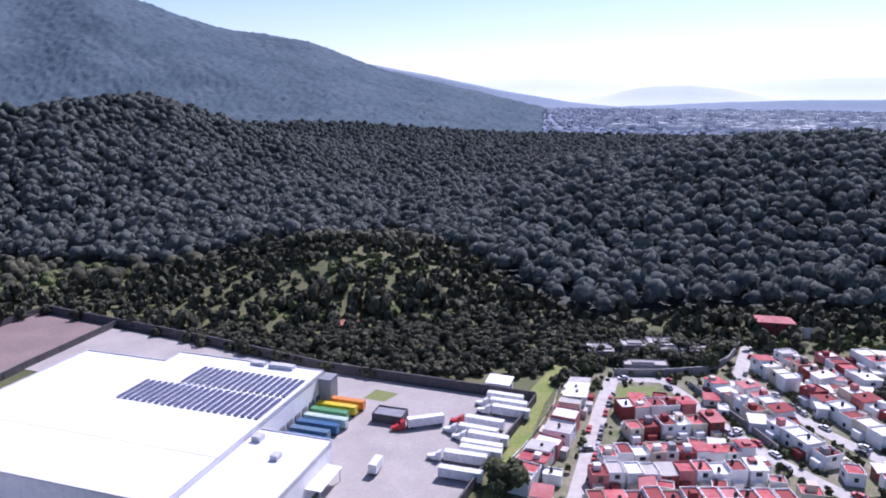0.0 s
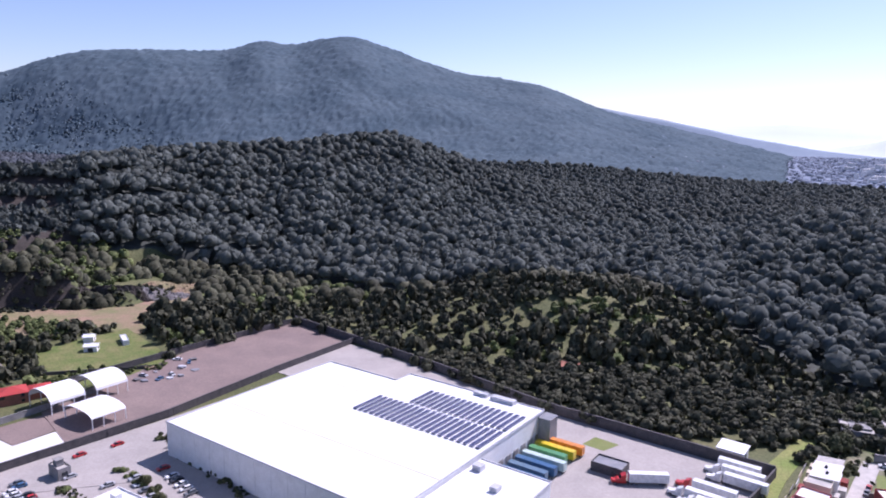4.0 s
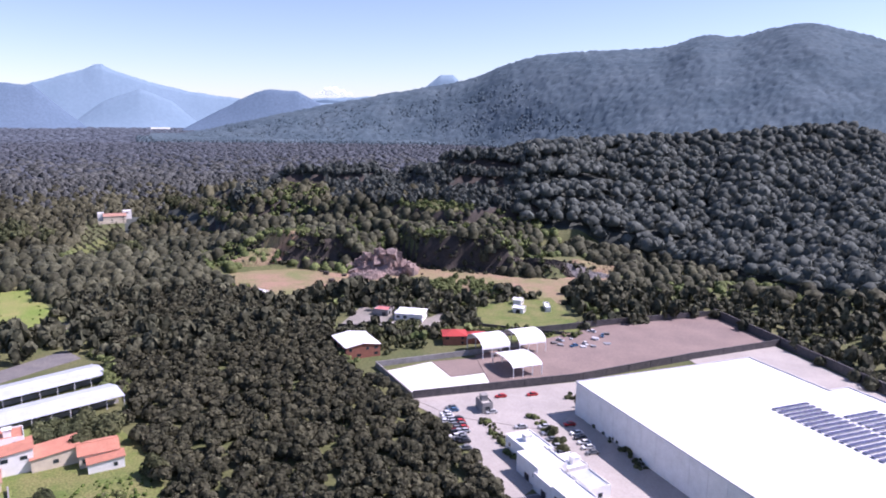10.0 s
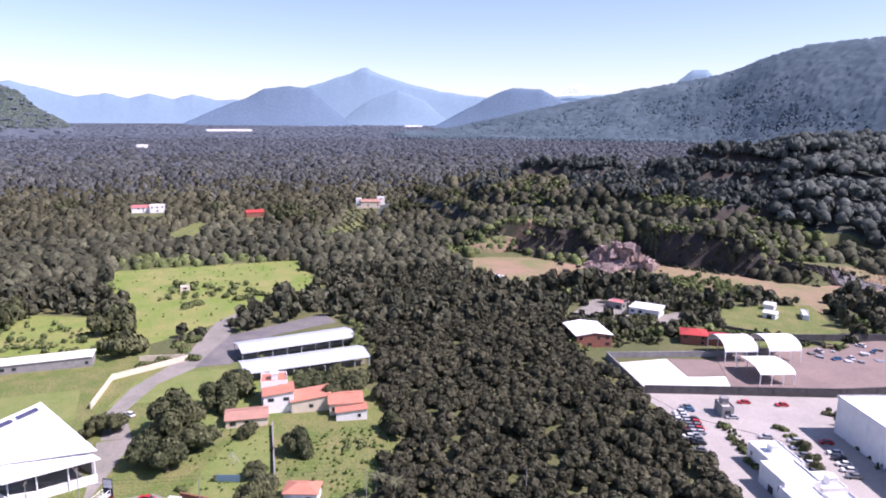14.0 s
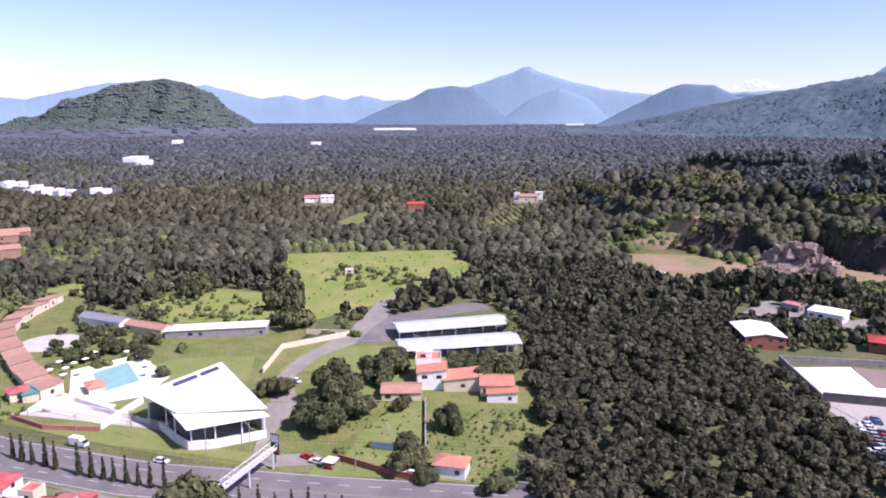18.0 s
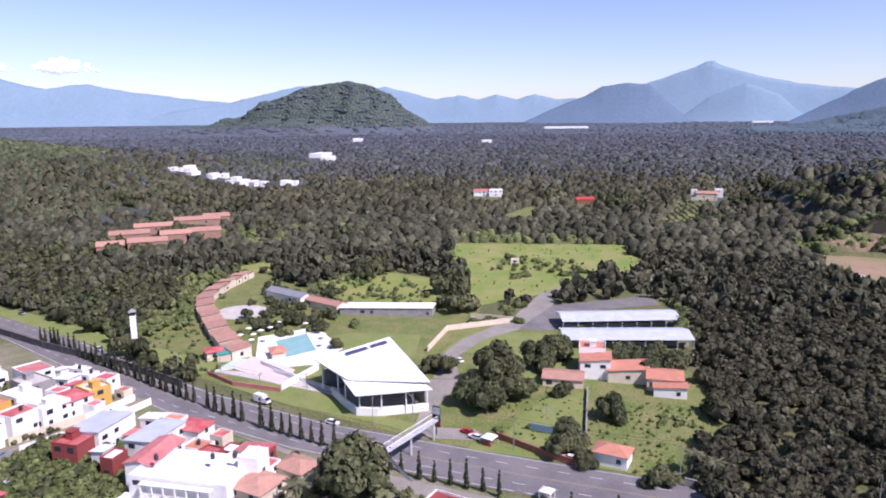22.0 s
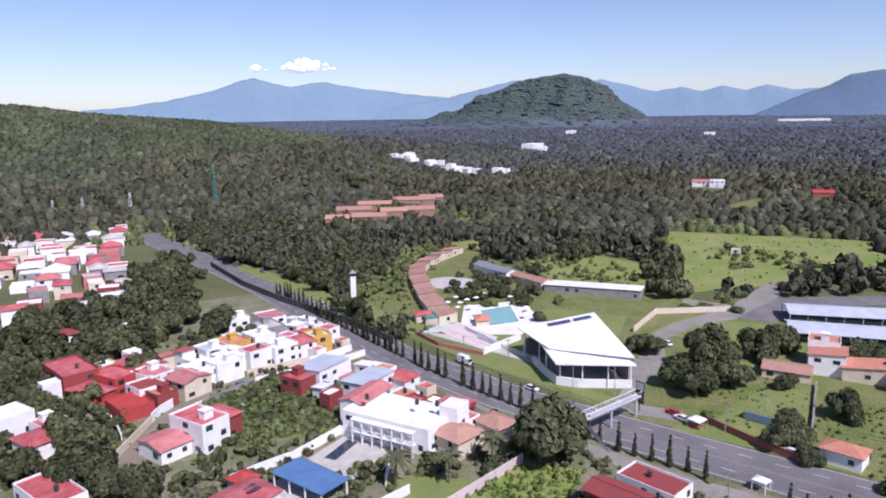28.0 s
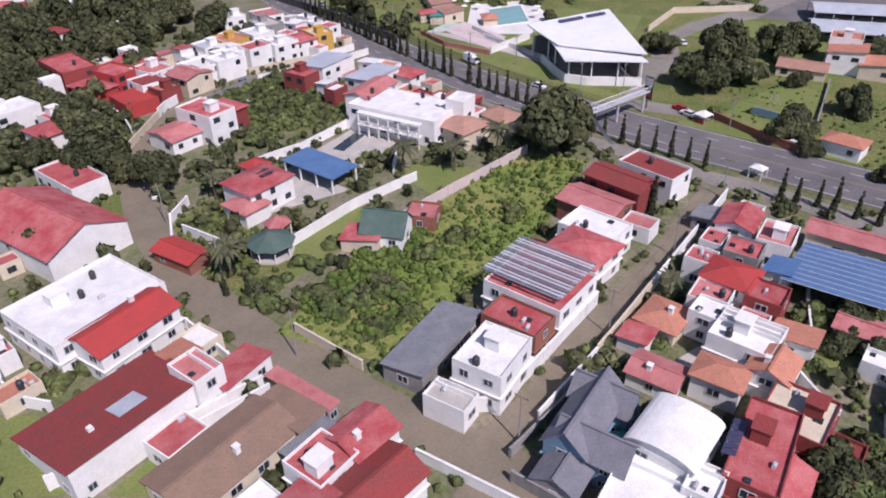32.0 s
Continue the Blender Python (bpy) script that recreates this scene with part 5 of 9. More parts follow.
# east of the street
house(-70.5, -11.8, -9, 13, 5.5, 5.0, "gable_x", "blue_wall", "grey_roof", 2, "blue house with steep grey shingle gables", rise=2.6)
house(-66.5, -9.5, -9, 5.0, 9, 4.6, "gable_y", "blue_wall", "grey_roof", 2, "front wing of the blue house with a grey gable", rise=2.4)
house(-75.5, -10.5, -9, 4.6, 8.0, 4.4, "gable_y", "blue_wall", "grey_roof", 2, "rear gable of the blue house with grey shingles", rise=2.3)
house(-62.3, -12.2, -9, 5.5, 5.5, 3.0, "gable_x", "grey_wall", "grey_roof", 1, "low grey-roofed porch wing of the blue house", rise=1.5)
house(-71.3, -1, -14, 9, 8.6, 5.4, "arch", "white", "flat_white", 2, "white house with a rounded white roof", rise=1.5)
house(-63.2, -2.2, -8, 10, 9, 4.2, "flat", "white", "flat_white", 1, "white flat-roofed building with a plain white roof")
house(-66, 3.5, -10, 5, 4, 5.0, "flat", "white", "flat_white", 2, "small white upper room with a flat roof", doors=False)
house(-74, 9.2, -8, 15, 6.4, 5.4, "flat", "dark_red", "red_roof", 2, "dark red house with solar panels on its roof")
house(-68.5, 11.6, -11, 10, 5, 4.2, "gable_x", "dark_red", "red_roof", 1, "low wing with a red pitched roof", rise=1.0)
house(-82.5, 13, -14, 9, 8, 4.6, "flat", "dark_red", "cream", 2, "dark red walled house with pale courtyard roofs")
house(-78, 18.5, -14, 7, 4, 3.2, "flat", "dark_red", "dark_red", 1, "dark red walled outbuilding in the courtyard", name="outbuilding")
house(-85, -5.2, -11, 5.2, 7, 2.7, "gable_y", "white", "pink_roof", 1, "low white garage with a faded red roof", rise=0.7, name="garage")
house(-98.2, -6.5, -15, 7, 6.4, 2.7, "hip", "cream", "tile", 1, "open carport with a terracotta hipped roof", rise=1.3, name="carport")
house(-92, -9.5, -12, 4, 4.4, 2.5, "shed", "white", "red_roof", 1, "small gatehouse with a red lean-to roof", rise=0.4, name="gatehouse")
house(-110.5, 1.8, -15, 7, 7.5, 5.0, "hip", "white", "bright_red", 2, "white house with a bright red hipped roof", rise=1.4)
house(-104.3, -0.5, -10, 6, 6, 4.6, "flat", "white", "pink_roof", 2, "white house with a red roof terrace")
house(-95.5, 5.5, -14, 8, 9, 5.4, "flat", "white", "flat_white", 2, "white house with several pale flat roofs")
house(-99.5, -0.2, -14, 5, 5, 5.0, "flat", "white", "flat_white", 2, "narrow white house with a pale flat roof")
house(-86.3, 3, -10, 5, 6.5, 4.4, "hip", "white", "tile", 1, "white house with a terracotta roof", rise=1.2)
house(-90.5, 9.5, -14, 6, 5.5, 4.6, "gable_x", "white", "tile", 2, "white house with a tiled pitched roof", rise=1.2)
house(-120, 3, -9, 6, 6, 4.6, "flat", "grey_wall", "red_roof", 2, "grey house with a red flat roof")
house(-129.5, 1.2, -9, 8, 6.5, 5.0, "gable_x", "white", "red_roof", 2, "white house with a red pitched roof", rise=1.1)
house(-126.5, 8.0, -9, 8, 6, 5.0, "flat", "white", "pink_roof", 2, "white house with a faded red roof terrace")
house(-132.5, -4.6, -12, 5, 4, 3.0, "shed", "grey_wall", "dark_sheet", 1, "dark sheet-roofed shed by the street", rise=0.4, name="shed")
house(-116.5, 9.2, -14, 5, 4, 4.4, "shed", "white", "blue_sheet", 1, "lean-to with a blue sheet roof", rise=0.5, name="lean_to")
house(-131, 20.5, -11, 5.5, 15, 4.8, "gable_y", "cream", "pink_roof", 1, "long building with a faded red pitched roof", rise=1.0)
house(-106.5, 21.5, -14, 5, 7, 3.2, "gable_y", "white", "pink_roof", 1, "small white house with a faded red roof", rise=0.8)
house(-100, 25, -14, 5.5, 7, 3.0, "flat", "white", "flat_white", 1, "low white outbuilding with a flat roof", name="outbuilding")

# the row between the vacant lot and the street
house(-75.2, -26.5, -7, 9.5, 7.6, 7.0, "flat", "white", "flat_white", 2, "white cube-shaped modern house with a flat white roof")
house(-67.5, -29.5, -7, 4, 6.5, 4.0, "flat", "white", "pave", 1, "white entrance court with dark gates", name="front_court")
house(-77.8, -37, -7, 16.5, 6.8, 3.2, "shed", "grey_wall", "dark_sheet", 1, "long shed with a weathered corrugated roof", rise=0.8, name="shed")
house(-95, -26, -13, 12, 14, 6.2, "flat", "white", "red_roof", 2, "white house partly covered by a slatted pergola roof")
house(-85.5, -26.4, -12, 6, 9.6, 5.4, "flat", "brick", "red_roof", 2, "house with a red roof terrace and brick walls")
house(-108, -22.5, -16, 9.5, 10, 5.4, "hip", "white", "red_roof", 2, "white house with a red hipped roof", rise=1.5)
house(-116.5, -22.5, -16, 8, 11, 5.2, "flat", "white", "flat_white", 2, "white house with a stepped white roof")
house(-126.2, -25, -18, 8, 12, 4.6, "gable_y", "brick", "pink_roof", 2, "long house with a faded red pitched roof", rise=1.2)
house(-134.5, -22, -20, 7, 12.5, 6.2, "gable_y", "dark_red", "dark_red", 2, "dark red house with a red pitched roof", rise=0.9)
house(-143.2, -17, -22, 7.5, 13, 6.0, "flat", "white", "dark_red", 2, "white house with a dark red roof facing the verge")

# gardens and villas west of the lot
house(-103.5, -59, 12, 7, 8, 3.6, "gable_y", "white", "green_roof", 1, "chalet with a steep dark green roof and dormers", rise=3.0, name="chalet")
house(-100.2, -62.2, 12, 5.5, 7.2, 2.6, "shed", "cream", "red_roof", 1, "low wing of the chalet with a red roof", rise=0.7)
house(-112, -55.5, 12, 6, 6, 3.0, "flat", "brick", "pink_roof", 1, "low brick outbuilding with a pale red roof", name="outbuilding")
house(-106, -90.5, -13, 11, 9, 5.6, "hip", "white", "red_roof", 2, "white villa with red roofs and arched windows", rise=1.4)
house(-99.8, -89, -13, 6, 7, 3.4, "hip", "white", "pink_roof", 1, "rounded front wing of the villa with a red roof", rise=1.0)
house(-114.5, -98, -13, 4.5, 4.5, 3.6, "hip", "white", "bright_red", 1, "small white tower room with a red roof", rise=1.2)
house(-82, -90, -6, 5, 9.5, 2.6, "gable_y", "brick", "bright_red", 1, "street-side carport with a bright red roof", rise=0.7, name="carport")
house(-77, -117, -8, 16, 25, 5.2, "gable_y", "white", "red_roof", 1, "broad hall with a large red pitched roof", rise=3.4, name="hall", cat="hall")
house(-94, -131, -13, 8, 16, 4.4, "flat", "white", "red_roof", 1, "white house with a red flat roof and a chimney")
house(-152, -80, -5, 14, 25, 6.6, "flat", "white", "flat_white", 2, "large white villa with balconies and roof terraces")
house(-155.5, -66.5, -5, 6, 5, 9.0, "flat", "white", "flat_white", 1, "white stair room on the villa roof", doors=False, name="stair_room")
villa_front = thing("veranda", pose(-144.2, -80, 0, 0, 0, 85), "two-storey white veranda with balustrades along the villa front", "veranda")
for z in (3.1, 6.2):
    part("balcony_slab", Build().box(-9, -1.6, z - 0.2, 9, 0.1, z), "white", villa_front)
for i in range(7):
    part("column", Build().box(-8.8 + i * 2.9, -1.5, -0.3, -8.5 + i * 2.9, -1.2, 6.1), "white", villa_front)
for i in range(13):
    part("baluster", Build().box(-8.8 + i * 1.45, -1.5, 3.1, -8.6 + i * 1.45, -1.4, 4.0), "white", villa_front)
part("handrail", Build().box(-8.9, -1.55, 4.0, 8.9, -1.35, 4.1), "white", villa_front)
house(-158, -93, -5, 14, 7, 6.8, "gable_x", "white", "pink_roof", 2, "side wing of the white villa with a faded red roof", rise=0.9)
house(-150.5, -64, -20, 9, 10, 4.6, "hip", "cream", "tile_dull", 2, "cream house with a clay tile roof", rise=1.6)
house(-158.5, -66.5, -14, 8, 7, 4.4, "flat", "white", "red_roof", 2, "white house with a red roof terrace")
house(-161.5, -58, -25, 7, 9, 3.6, "hip", "cream", "tile_dull", 1, "cream house with a brown tile roof", rise=1.6)
house(-128.5, -123, -9, 8, 12.5, 7.6, "flat", "white", "red_roof", 3, "white three-storey house with a red roof terrace")
house(-121, -127, -13, 8, 10, 3.6, "gable_x", "white", "pink_roof", 1, "low white house with a faded red roof", rise=1.0)
house(-134, -121.5, -9, 6, 9, 6.4, "hip", "dark_red", "red_roof", 2, "red walled wing with a red roof", rise=1.0)

# rows along the upper street
house(-172.5, -117, -8, 13, 10, 6.4, "shed", "white", "steel_roof", 2, "white house under a blue-grey sheet roof", rise=0.8)
house(-164.5, -118.5, -8, 9, 8, 6.0, "flat", "dark_red", "red_roof", 2, "dark red house at the end of the row")
house(-170.5, -100, -10, 13, 9, 5.6, "shed", "white", "steel_roof", 2, "white house with a pale blue sheet roof", rise=0.7)
house(-178, -93, -12, 7, 8, 4.6, "hip", "white", "red_roof", 2, "white house with a small red hipped roof", rise=1.2)
house(-142, -186, -19, 10, 18, 6.6, "flat", "dark_red", "red_roof", 2, "large red house with a red flat roof")
house(-145.5, -172, -5, 8, 12, 5.4, "flat", "bright_red", "red_roof", 2, "bright red walled house")
house(-137, -171.5, -4, 7, 12, 3.6, "hip", "bright_red", "red_roof", 1, "low house with a red hipped roof", rise=1.2)
house(-134.8, -154, -20, 9, 11, 3.6, "flat", "bright_red", "bright_red", 1, "low building with bright red walls and roof")
house(-156.5, -173, -9, 9, 13, 4.6, "gable_y", "white", "red_roof", 2, "white house with a red pitched roof", rise=1.2)
house(-143.5, -157, -16, 8, 8.5, 5.0, "flat", "white", "dark_red", 2, "white house with a dark red terrace")
house(-151.5, -163, -8, 8, 10, 5.2, "flat", "white", "pink_roof", 2, "white house with a faded red roof")
house(-152, -149.5, -10, 9, 9, 5.2, "gable_y", "cream", "pink_roof", 2, "cream house with a faded red pitched roof", rise=1.0)
house(-159.5, -151.5, -14, 9, 9, 5.6, "flat", "white", "slab_white", 2, "white terraced house with a pale roof")
house(-165, -147.5, -16, 9, 7, 6.2, "flat", "white", "flat_white", 2, "white terraced house with balconies")
house(-170, -150.5, -16, 8, 7, 6.0, "flat", "white", "slab_white", 2, "white terraced house with a pale roof")
house(-177.5, -145.5, -17, 9, 7, 6.4, "flat", "white", "red_roof", 2, "white terraced house with a red roof")
house(-184.5, -141.5, -19, 9, 8, 6.2, "flat", "white", "slab_white", 2, "white terraced house with a pale roof")
house(-191.5, -139.5, -24, 9, 9, 5.4, "hip", "white", "red_roof", 2, "white terraced house with a red roof", rise=1.0)
house(-198.5, -136.5, -27, 7, 8, 6.0, "flat", "yellow_wall", "cream", 2, "ochre yellow corner house")
house(-183.5, -161, -15, 9, 10, 5.2, "flat", "yellow_wall", "tile", 2, "ochre house with a tiled terrace")
house(-176, -163, -15, 8, 8, 5.2, "flat", "white", "steel_roof", 2, "white house with a grey sheet roof")
house(-193, -157, -20, 8, 9, 5.2, "flat", "white", "slab_white", 2, "white house with a pale roof")
house(-202, -160, -24, 8, 11, 5.6, "flat", "grey_wall", "pave", 2, "unfinished grey block house")
house(-213, -168, -30, 9, 11, 5.2, "flat", "white", "pink_roof", 2, "white house with a faded red roof by the highway")
house(-208, -180, -30, 8, 8, 4.6, "flat", "white", "slab_white", 1, "low white house by the highway")
house(-180, -205, -20, 8, 8, 6.0, "flat", "white", "slab_white", 2, "white house half hidden by trees")
house(-168, -222, -12, 7, 7, 5.0, "hip", "white", "dark_red", 1, "small white house with a red roof among trees", rise=1.6)
house(-112, -173, -8, 12, 9, 6.0, "flat", "white", "flat_white", 2, "white house with a white roof among trees")
house(-110, -156, -10, 9, 9, 4.2, "hip", "white", "red_roof", 1, "white house with a red roof among trees", rise=1.2)
house(-117, -162, -10, 7, 7, 4.2, "flat", "white", "red_roof", 1, "small white house with a red roof terrace")

# the crowded quarter beyond the bend
rng = random.Random(5)
for i in range(13):
    for j in range(5):
        u, v = i / 12, j / 4
        hx = -236 - 135 * u + 40 * v + rng.uniform(-2.5, 2.5)
        hy = -292 - 130 * u - 48 * v + rng.uniform(-2.5, 2.5)
        if rng.random() < 0.14 :
            continue
        wall = rng.choice(("white", "white", "white", "cream", "grey_wall", "pink_roof"))
        cover = rng.choice(("flat_white", "slab_white", "red_roof", "pink_roof", "red_roof", "pave"))
        house(hx, hy, -38 + rng.uniform(-6, 6), rng.uniform(8, 12), rng.uniform(9, 13), rng.choice((3.4, 5.6, 6.0, 6.4)), rng.choice(("flat", "flat", "flat", "hip")), wall, cover, 2, "small rendered town house with a %s" % ("red roof" if "r" in cover[:1] and cover == "red_roof" else "pale flat roof" if cover in ("flat_white", "slab_white", "pave") else "faded red roof"), fine=False, group="houses beyond the bend")

# ---- the dense estate east of the warehouse ----
RED_ROWS = ("red_roof", "dark_red", "dark_red", "red_roof", "pink_roof", "flat_white")
MIXED_ROWS = ("flat_white", "dark_red", "red_roof", "slab_white", "pave", "pink_roof", "dark_red")


def estate_row(x0, y0, x1, y1, count, depth, seed, covers=RED_ROWS, facing=0.0, big=0.0):
    """A row of narrow terrace houses between two places, with small roof rooms, front yards and tanks."""
    rng = random.Random(seed)
    step = math.hypot(x1 - x0, y1 - y0) / count
    rot = math.degrees(math.atan2(y1 - y0, x1 - x0)) + facing
    for i in range(count):
        t = (i + 0.5) / count
        wall = rng.choice(("white", "white", "white", "cream", "dark_red", "pink_roof", "white", "blue_wall" if seed in (4, 5) else "white"))
        cover = rng.choice(covers)
        h = rng.choice((4.6, 5.2, 5.6)) + big
        label = "narrow %s estate house with a %s roof" % ("white" if wall == "white" else "cream" if wall == "cream" else "painted", "white" if cover in ("flat_white", "slab_white") else "grey" if cover == "pave" else "faded red" if cover == "pink_roof" else "dark red")
        hx, hy = x0 + t * (x1 - x0) + rng.uniform(-0.5, 0.5), y0 + t * (y1 - y0) + rng.uniform(-0.5, 0.5)
        w, d = step * rng.uniform(0.9, 0.98), depth * rng.uniform(0.8, 1.0)
        ob = house(hx, hy, rot, w, d, h, rng.choice(("flat", "flat", "flat", "shed")), wall, cover, 2, label, fine=False, group="estate houses", rise=0.6)
        part("porch", Build().box(-w / 2 + 0.2, -d / 2 - 2.2, -0.3, w * 0.1, -d / 2, 2.7), rng.choice(("white", "dark_red", "cream")), ob)
        part("yard_wall", Build().box(-w / 2, -d / 2 - 4.0, -0.3, w / 2 - 0.2, -d / 2 - 3.8, 1.7), rng.choice(("white", "grey_wall", "grey_wall", "cream")), ob)
        if rng.random() < 0.45:
            u = rng.uniform(-w * 0.15, w * 0.15)
            part("roof_room", Build().box(u - 1.2, 0.2, h - 0.25, u + 1.0, 2.2, h + rng.uniform(1.4, 2.1)), rng.choice(("white", "dark_red", "pink_roof", "cream", "grey_wall")), ob)
        if rng.random() < 0.5:
            part("rear_room", Build().box(-w / 2 + 0.3, d / 2, -0.3, w * 0.15, d / 2 + 2.2, 3.0), rng.choice(("white", "dark_red", "pave")), ob)
        if rng.random() < 0.45:
            water_tank(hx + rng.uniform(-1, 1), hy + rng.uniform(-1.5, 1.5), h - 0.2)


estate_row(21, 182, 35, 208, 5, 8.5, 1, MIXED_ROWS, 180)
estate_row(37, 210, 44, 226, 2, 9.5, 2, ("pave", "flat_white"), 180, 0.8)
estate_row(45, 229, 53, 252, 4, 8, 3, ("flat_white", "slab_white", "pave"), 180, 0.4)
estate_row(61, 216, 94, 221, 6, 7.5, 4, MIXED_ROWS)
estate_row(62, 231, 90, 235, 5, 7.5, 5, RED_ROWS, 180)
estate_row(49, 198, 97, 201, 10, 7, 6, RED_ROWS, 180)
estate_row(43, 187, 95, 189, 10, 7, 7, MIXED_ROWS)
estate_row(40, 173, 98, 175, 11, 7, 8, RED_ROWS, 180)
estate_row(104, 254, 111, 226, 5, 7, 9, ("flat_white", "dark_red", "red_roof"), 180)
estate_row(113, 220, 120, 196, 4, 8, 10, MIXED_ROWS, 180)
estate_row(115, 250, 119, 226, 4, 7, 11, RED_ROWS)
estate_row(132, 276, 135, 252, 4, 7.5, 12, MIXED_ROWS, 180)
estate_row(137, 246, 146, 208, 6, 8, 13, RED_ROWS, 180)
estate_row(145, 284, 149, 254, 5, 8, 14, MIXED_ROWS)
estate_row(151, 246, 159, 206, 6, 8, 15, MIXED_ROWS)
estate_row(162, 282, 165, 250, 5, 8, 16, MIXED_ROWS, 180)
estate_row(168, 242, 174, 206, 5, 8, 17, RED_ROWS, 180)
estate_row(178, 284, 182, 246, 5, 8, 18, MIXED_ROWS)
ESTATE_STREETS = ([(37, 176), (50, 214), (57, 235), (68, 264)], [(48, 207), (68, 209.5), (99, 218)], [(66, 264.5), (88, 263), (92, 248), (95, 230), (99, 218), (104, 203), (112, 188), (120, 176)], [(140, 304), (121, 268), (126, 240), (129, 222), (136, 206), (146, 188)])
for k, line in enumerate(ESTATE_STREETS):
    patch("estate_street", strip(line, 5.6), "pave", "pale concrete estate street with parked cars", "street", 0.25 + 0.006 * k)
patch("lawn", [(65, 243), (81, 244), (84, 257), (68, 257)], "lawn", "small green park with shrubs in the estate", "lawn", 0.24)
wall_run("wall_estate", [(70, 268), (88, 267.5), (109, 271), (122, 282), (134, 300)], 3.0, 0.4, "grey_wall", "grey block wall behind the estate")
wall_run("wall_estate", [(97, 257), (101, 238), (105, 222), (108, 206)], 2.4, 0.3, "grey_wall", "grey yard wall along the estate street")
house(158, 319, -12, 16, 10, 7, "hip", "dark_red", "pink_roof", 2, "large red walled house at the forest edge", fine=False, rise=1.6)
house(173, 316, -12, 9, 9, 5, "flat", "white", "pink_roof", 2, "white house at the forest edge", fine=False)

# the low school buildings behind the estate
for sx, sy, sw, sd, sh in ((71, 291, 15, 11, 3.6), (86, 296, 13, 8, 3.8), (98, 297, 13, 10, 4.2), (110, 291, 12, 9, 3.6), (97, 287, 9, 7, 4.0), (84, 274, 18, 6, 3.4)):
    ob = house(sx, sy, -4, sw, sd, sh, "flat", "grey_wall", "pave", 1, "low grey school block with a flat roof", fine=False, group="school blocks", name="school_block", cat="building")
    part("roof_light", Build().box(-sw * 0.3, -sd * 0.2, sh - 0.2, sw * 0.2, sd * 0.25, sh + 0.5), "grey_wall", ob)
# ---- the club grounds beyond the highway ----
def arena():
    ob = thing("arena", pose(0, 0, 0), "open-sided white sports hall with a folded white roof", "sports hall")
    w, n, e, s = (-219, -71), (-241, -52), (-202, -30.5), (-193.5, -52)
    # two roof planes: a high rear one and a lower front one
    part("roof_rear", Build().plate([(-219.5, -71.5, 9.4), (-205.5, -57, 8.6), (-204, -31, 9.6), (-241, -51, 11.0)], 0.35), "roof_white", ob, "large folded white roof plane")
    part("roof_front", Build().plate([(-212, -62, 8.3), (-196, -52, 7.4), (-201.5, -30, 8.2), (-207, -34, 8.5)], 0.3), "roof_white", ob, "lower front roof plane")
    part("solar_strip", Build().plate([(-236.5, -51.6, 11.12), (-231.5, -56.2, 10.8), (-229.6, -54.8, 10.8), (-234.4, -50.2, 11.1)], 0.08).plate([(-230.5, -57.2, 10.7), (-224.5, -63, 10.3), (-222.6, -61.6, 10.2), (-228.6, -55.8, 10.66)], 0.08), "panel", ob, "dark solar panels on the rear roof")
    part("front_wall", Build().prism([(-213.5, -64.5), (-204, -57.5), (-198.5, -52.5), (-198.8, -46), (-204, -31.5), (-204.5, -31.8), (-199.5, -46), (-199.2, -52.2), (-204.4, -57), (-214, -64)], -0.4, 2.6), "white", ob, "low curved white parapet wall")
    part("stand", Build().prism([(-215, -62), (-205, -55), (-202, -48), (-205.5, -35), (-222, -44), (-226, -54)], -0.4, 1.6), "grey_wall", ob)
    part("back_wall", Build().prism([(-236, -53), (-209, -33.5), (-209.5, -33), (-236.6, -52.4)], -0.4, 9.2), "grey_wall", ob)
    part("side_wall", Build().prism([(-236, -53), (-218, -68), (-218.4, -68.5), (-236.6, -53.4)], -0.4, 6.5), "dark_sheet", ob)
    for x, y, z in ((-198.7, -51.5, 7.3), (-199.3, -45, 7.5), (-201.5, -38, 7.8), (-204, -32, 8.2), (-205, -57.5, 7.9), (-211, -61.5, 8.1), (-217.5, -68.5, 9.0), (-239, -51.5, 10.5), (-229, -45.5, 10.2), (-217, -38.5, 9.8)):
        part("column", Build().tube((x, y, -0.4), (x, y, z), 0.22, 0.22, 8), "roof_white", ob)
    for i in range(5):
        t = i / 4
        part("roof_truss", Build().tube((-238 + 18 * t, -51.5 - 15 * t, 10.3 - 1.4 * t), (-204.5 - 1 * t, -32 - 24 * t, 8.9 - 0.6 * t), 0.12, 0.12, 5), "frame", ob)
    return ob


arena()
pool = tagged(new("swimming_pool"), "rectangular turquoise swimming pool set in a white deck", "pool", kind="structure")
POOL = [(-264, -103), (-276, -93), (-254, -81.5), (-243, -92)]
part("water", Build().prism([(-263.6, -102.4), (-275, -93), (-254.2, -82.3), (-243.8, -91.8)], 0.0, 0.26), "water", pool, "clear turquoise pool water")
rim = Build()
for (x0, y0), (x1, y1) in zip(POOL, POOL[1:] + POOL[:1]):
    n = math.hypot(x1 - x0, y1 - y0)
    dx, dy = (x1 - x0) / n * 0.7, (y1 - y0) / n * 0.7
    rim.prism([(x0, y0), (x1, y1), (x1 + dy, y1 - dx), (x0 + dy, y0 - dx)], 0.0, 0.42)
part("coping", rim, "white", pool, "white pool edge")

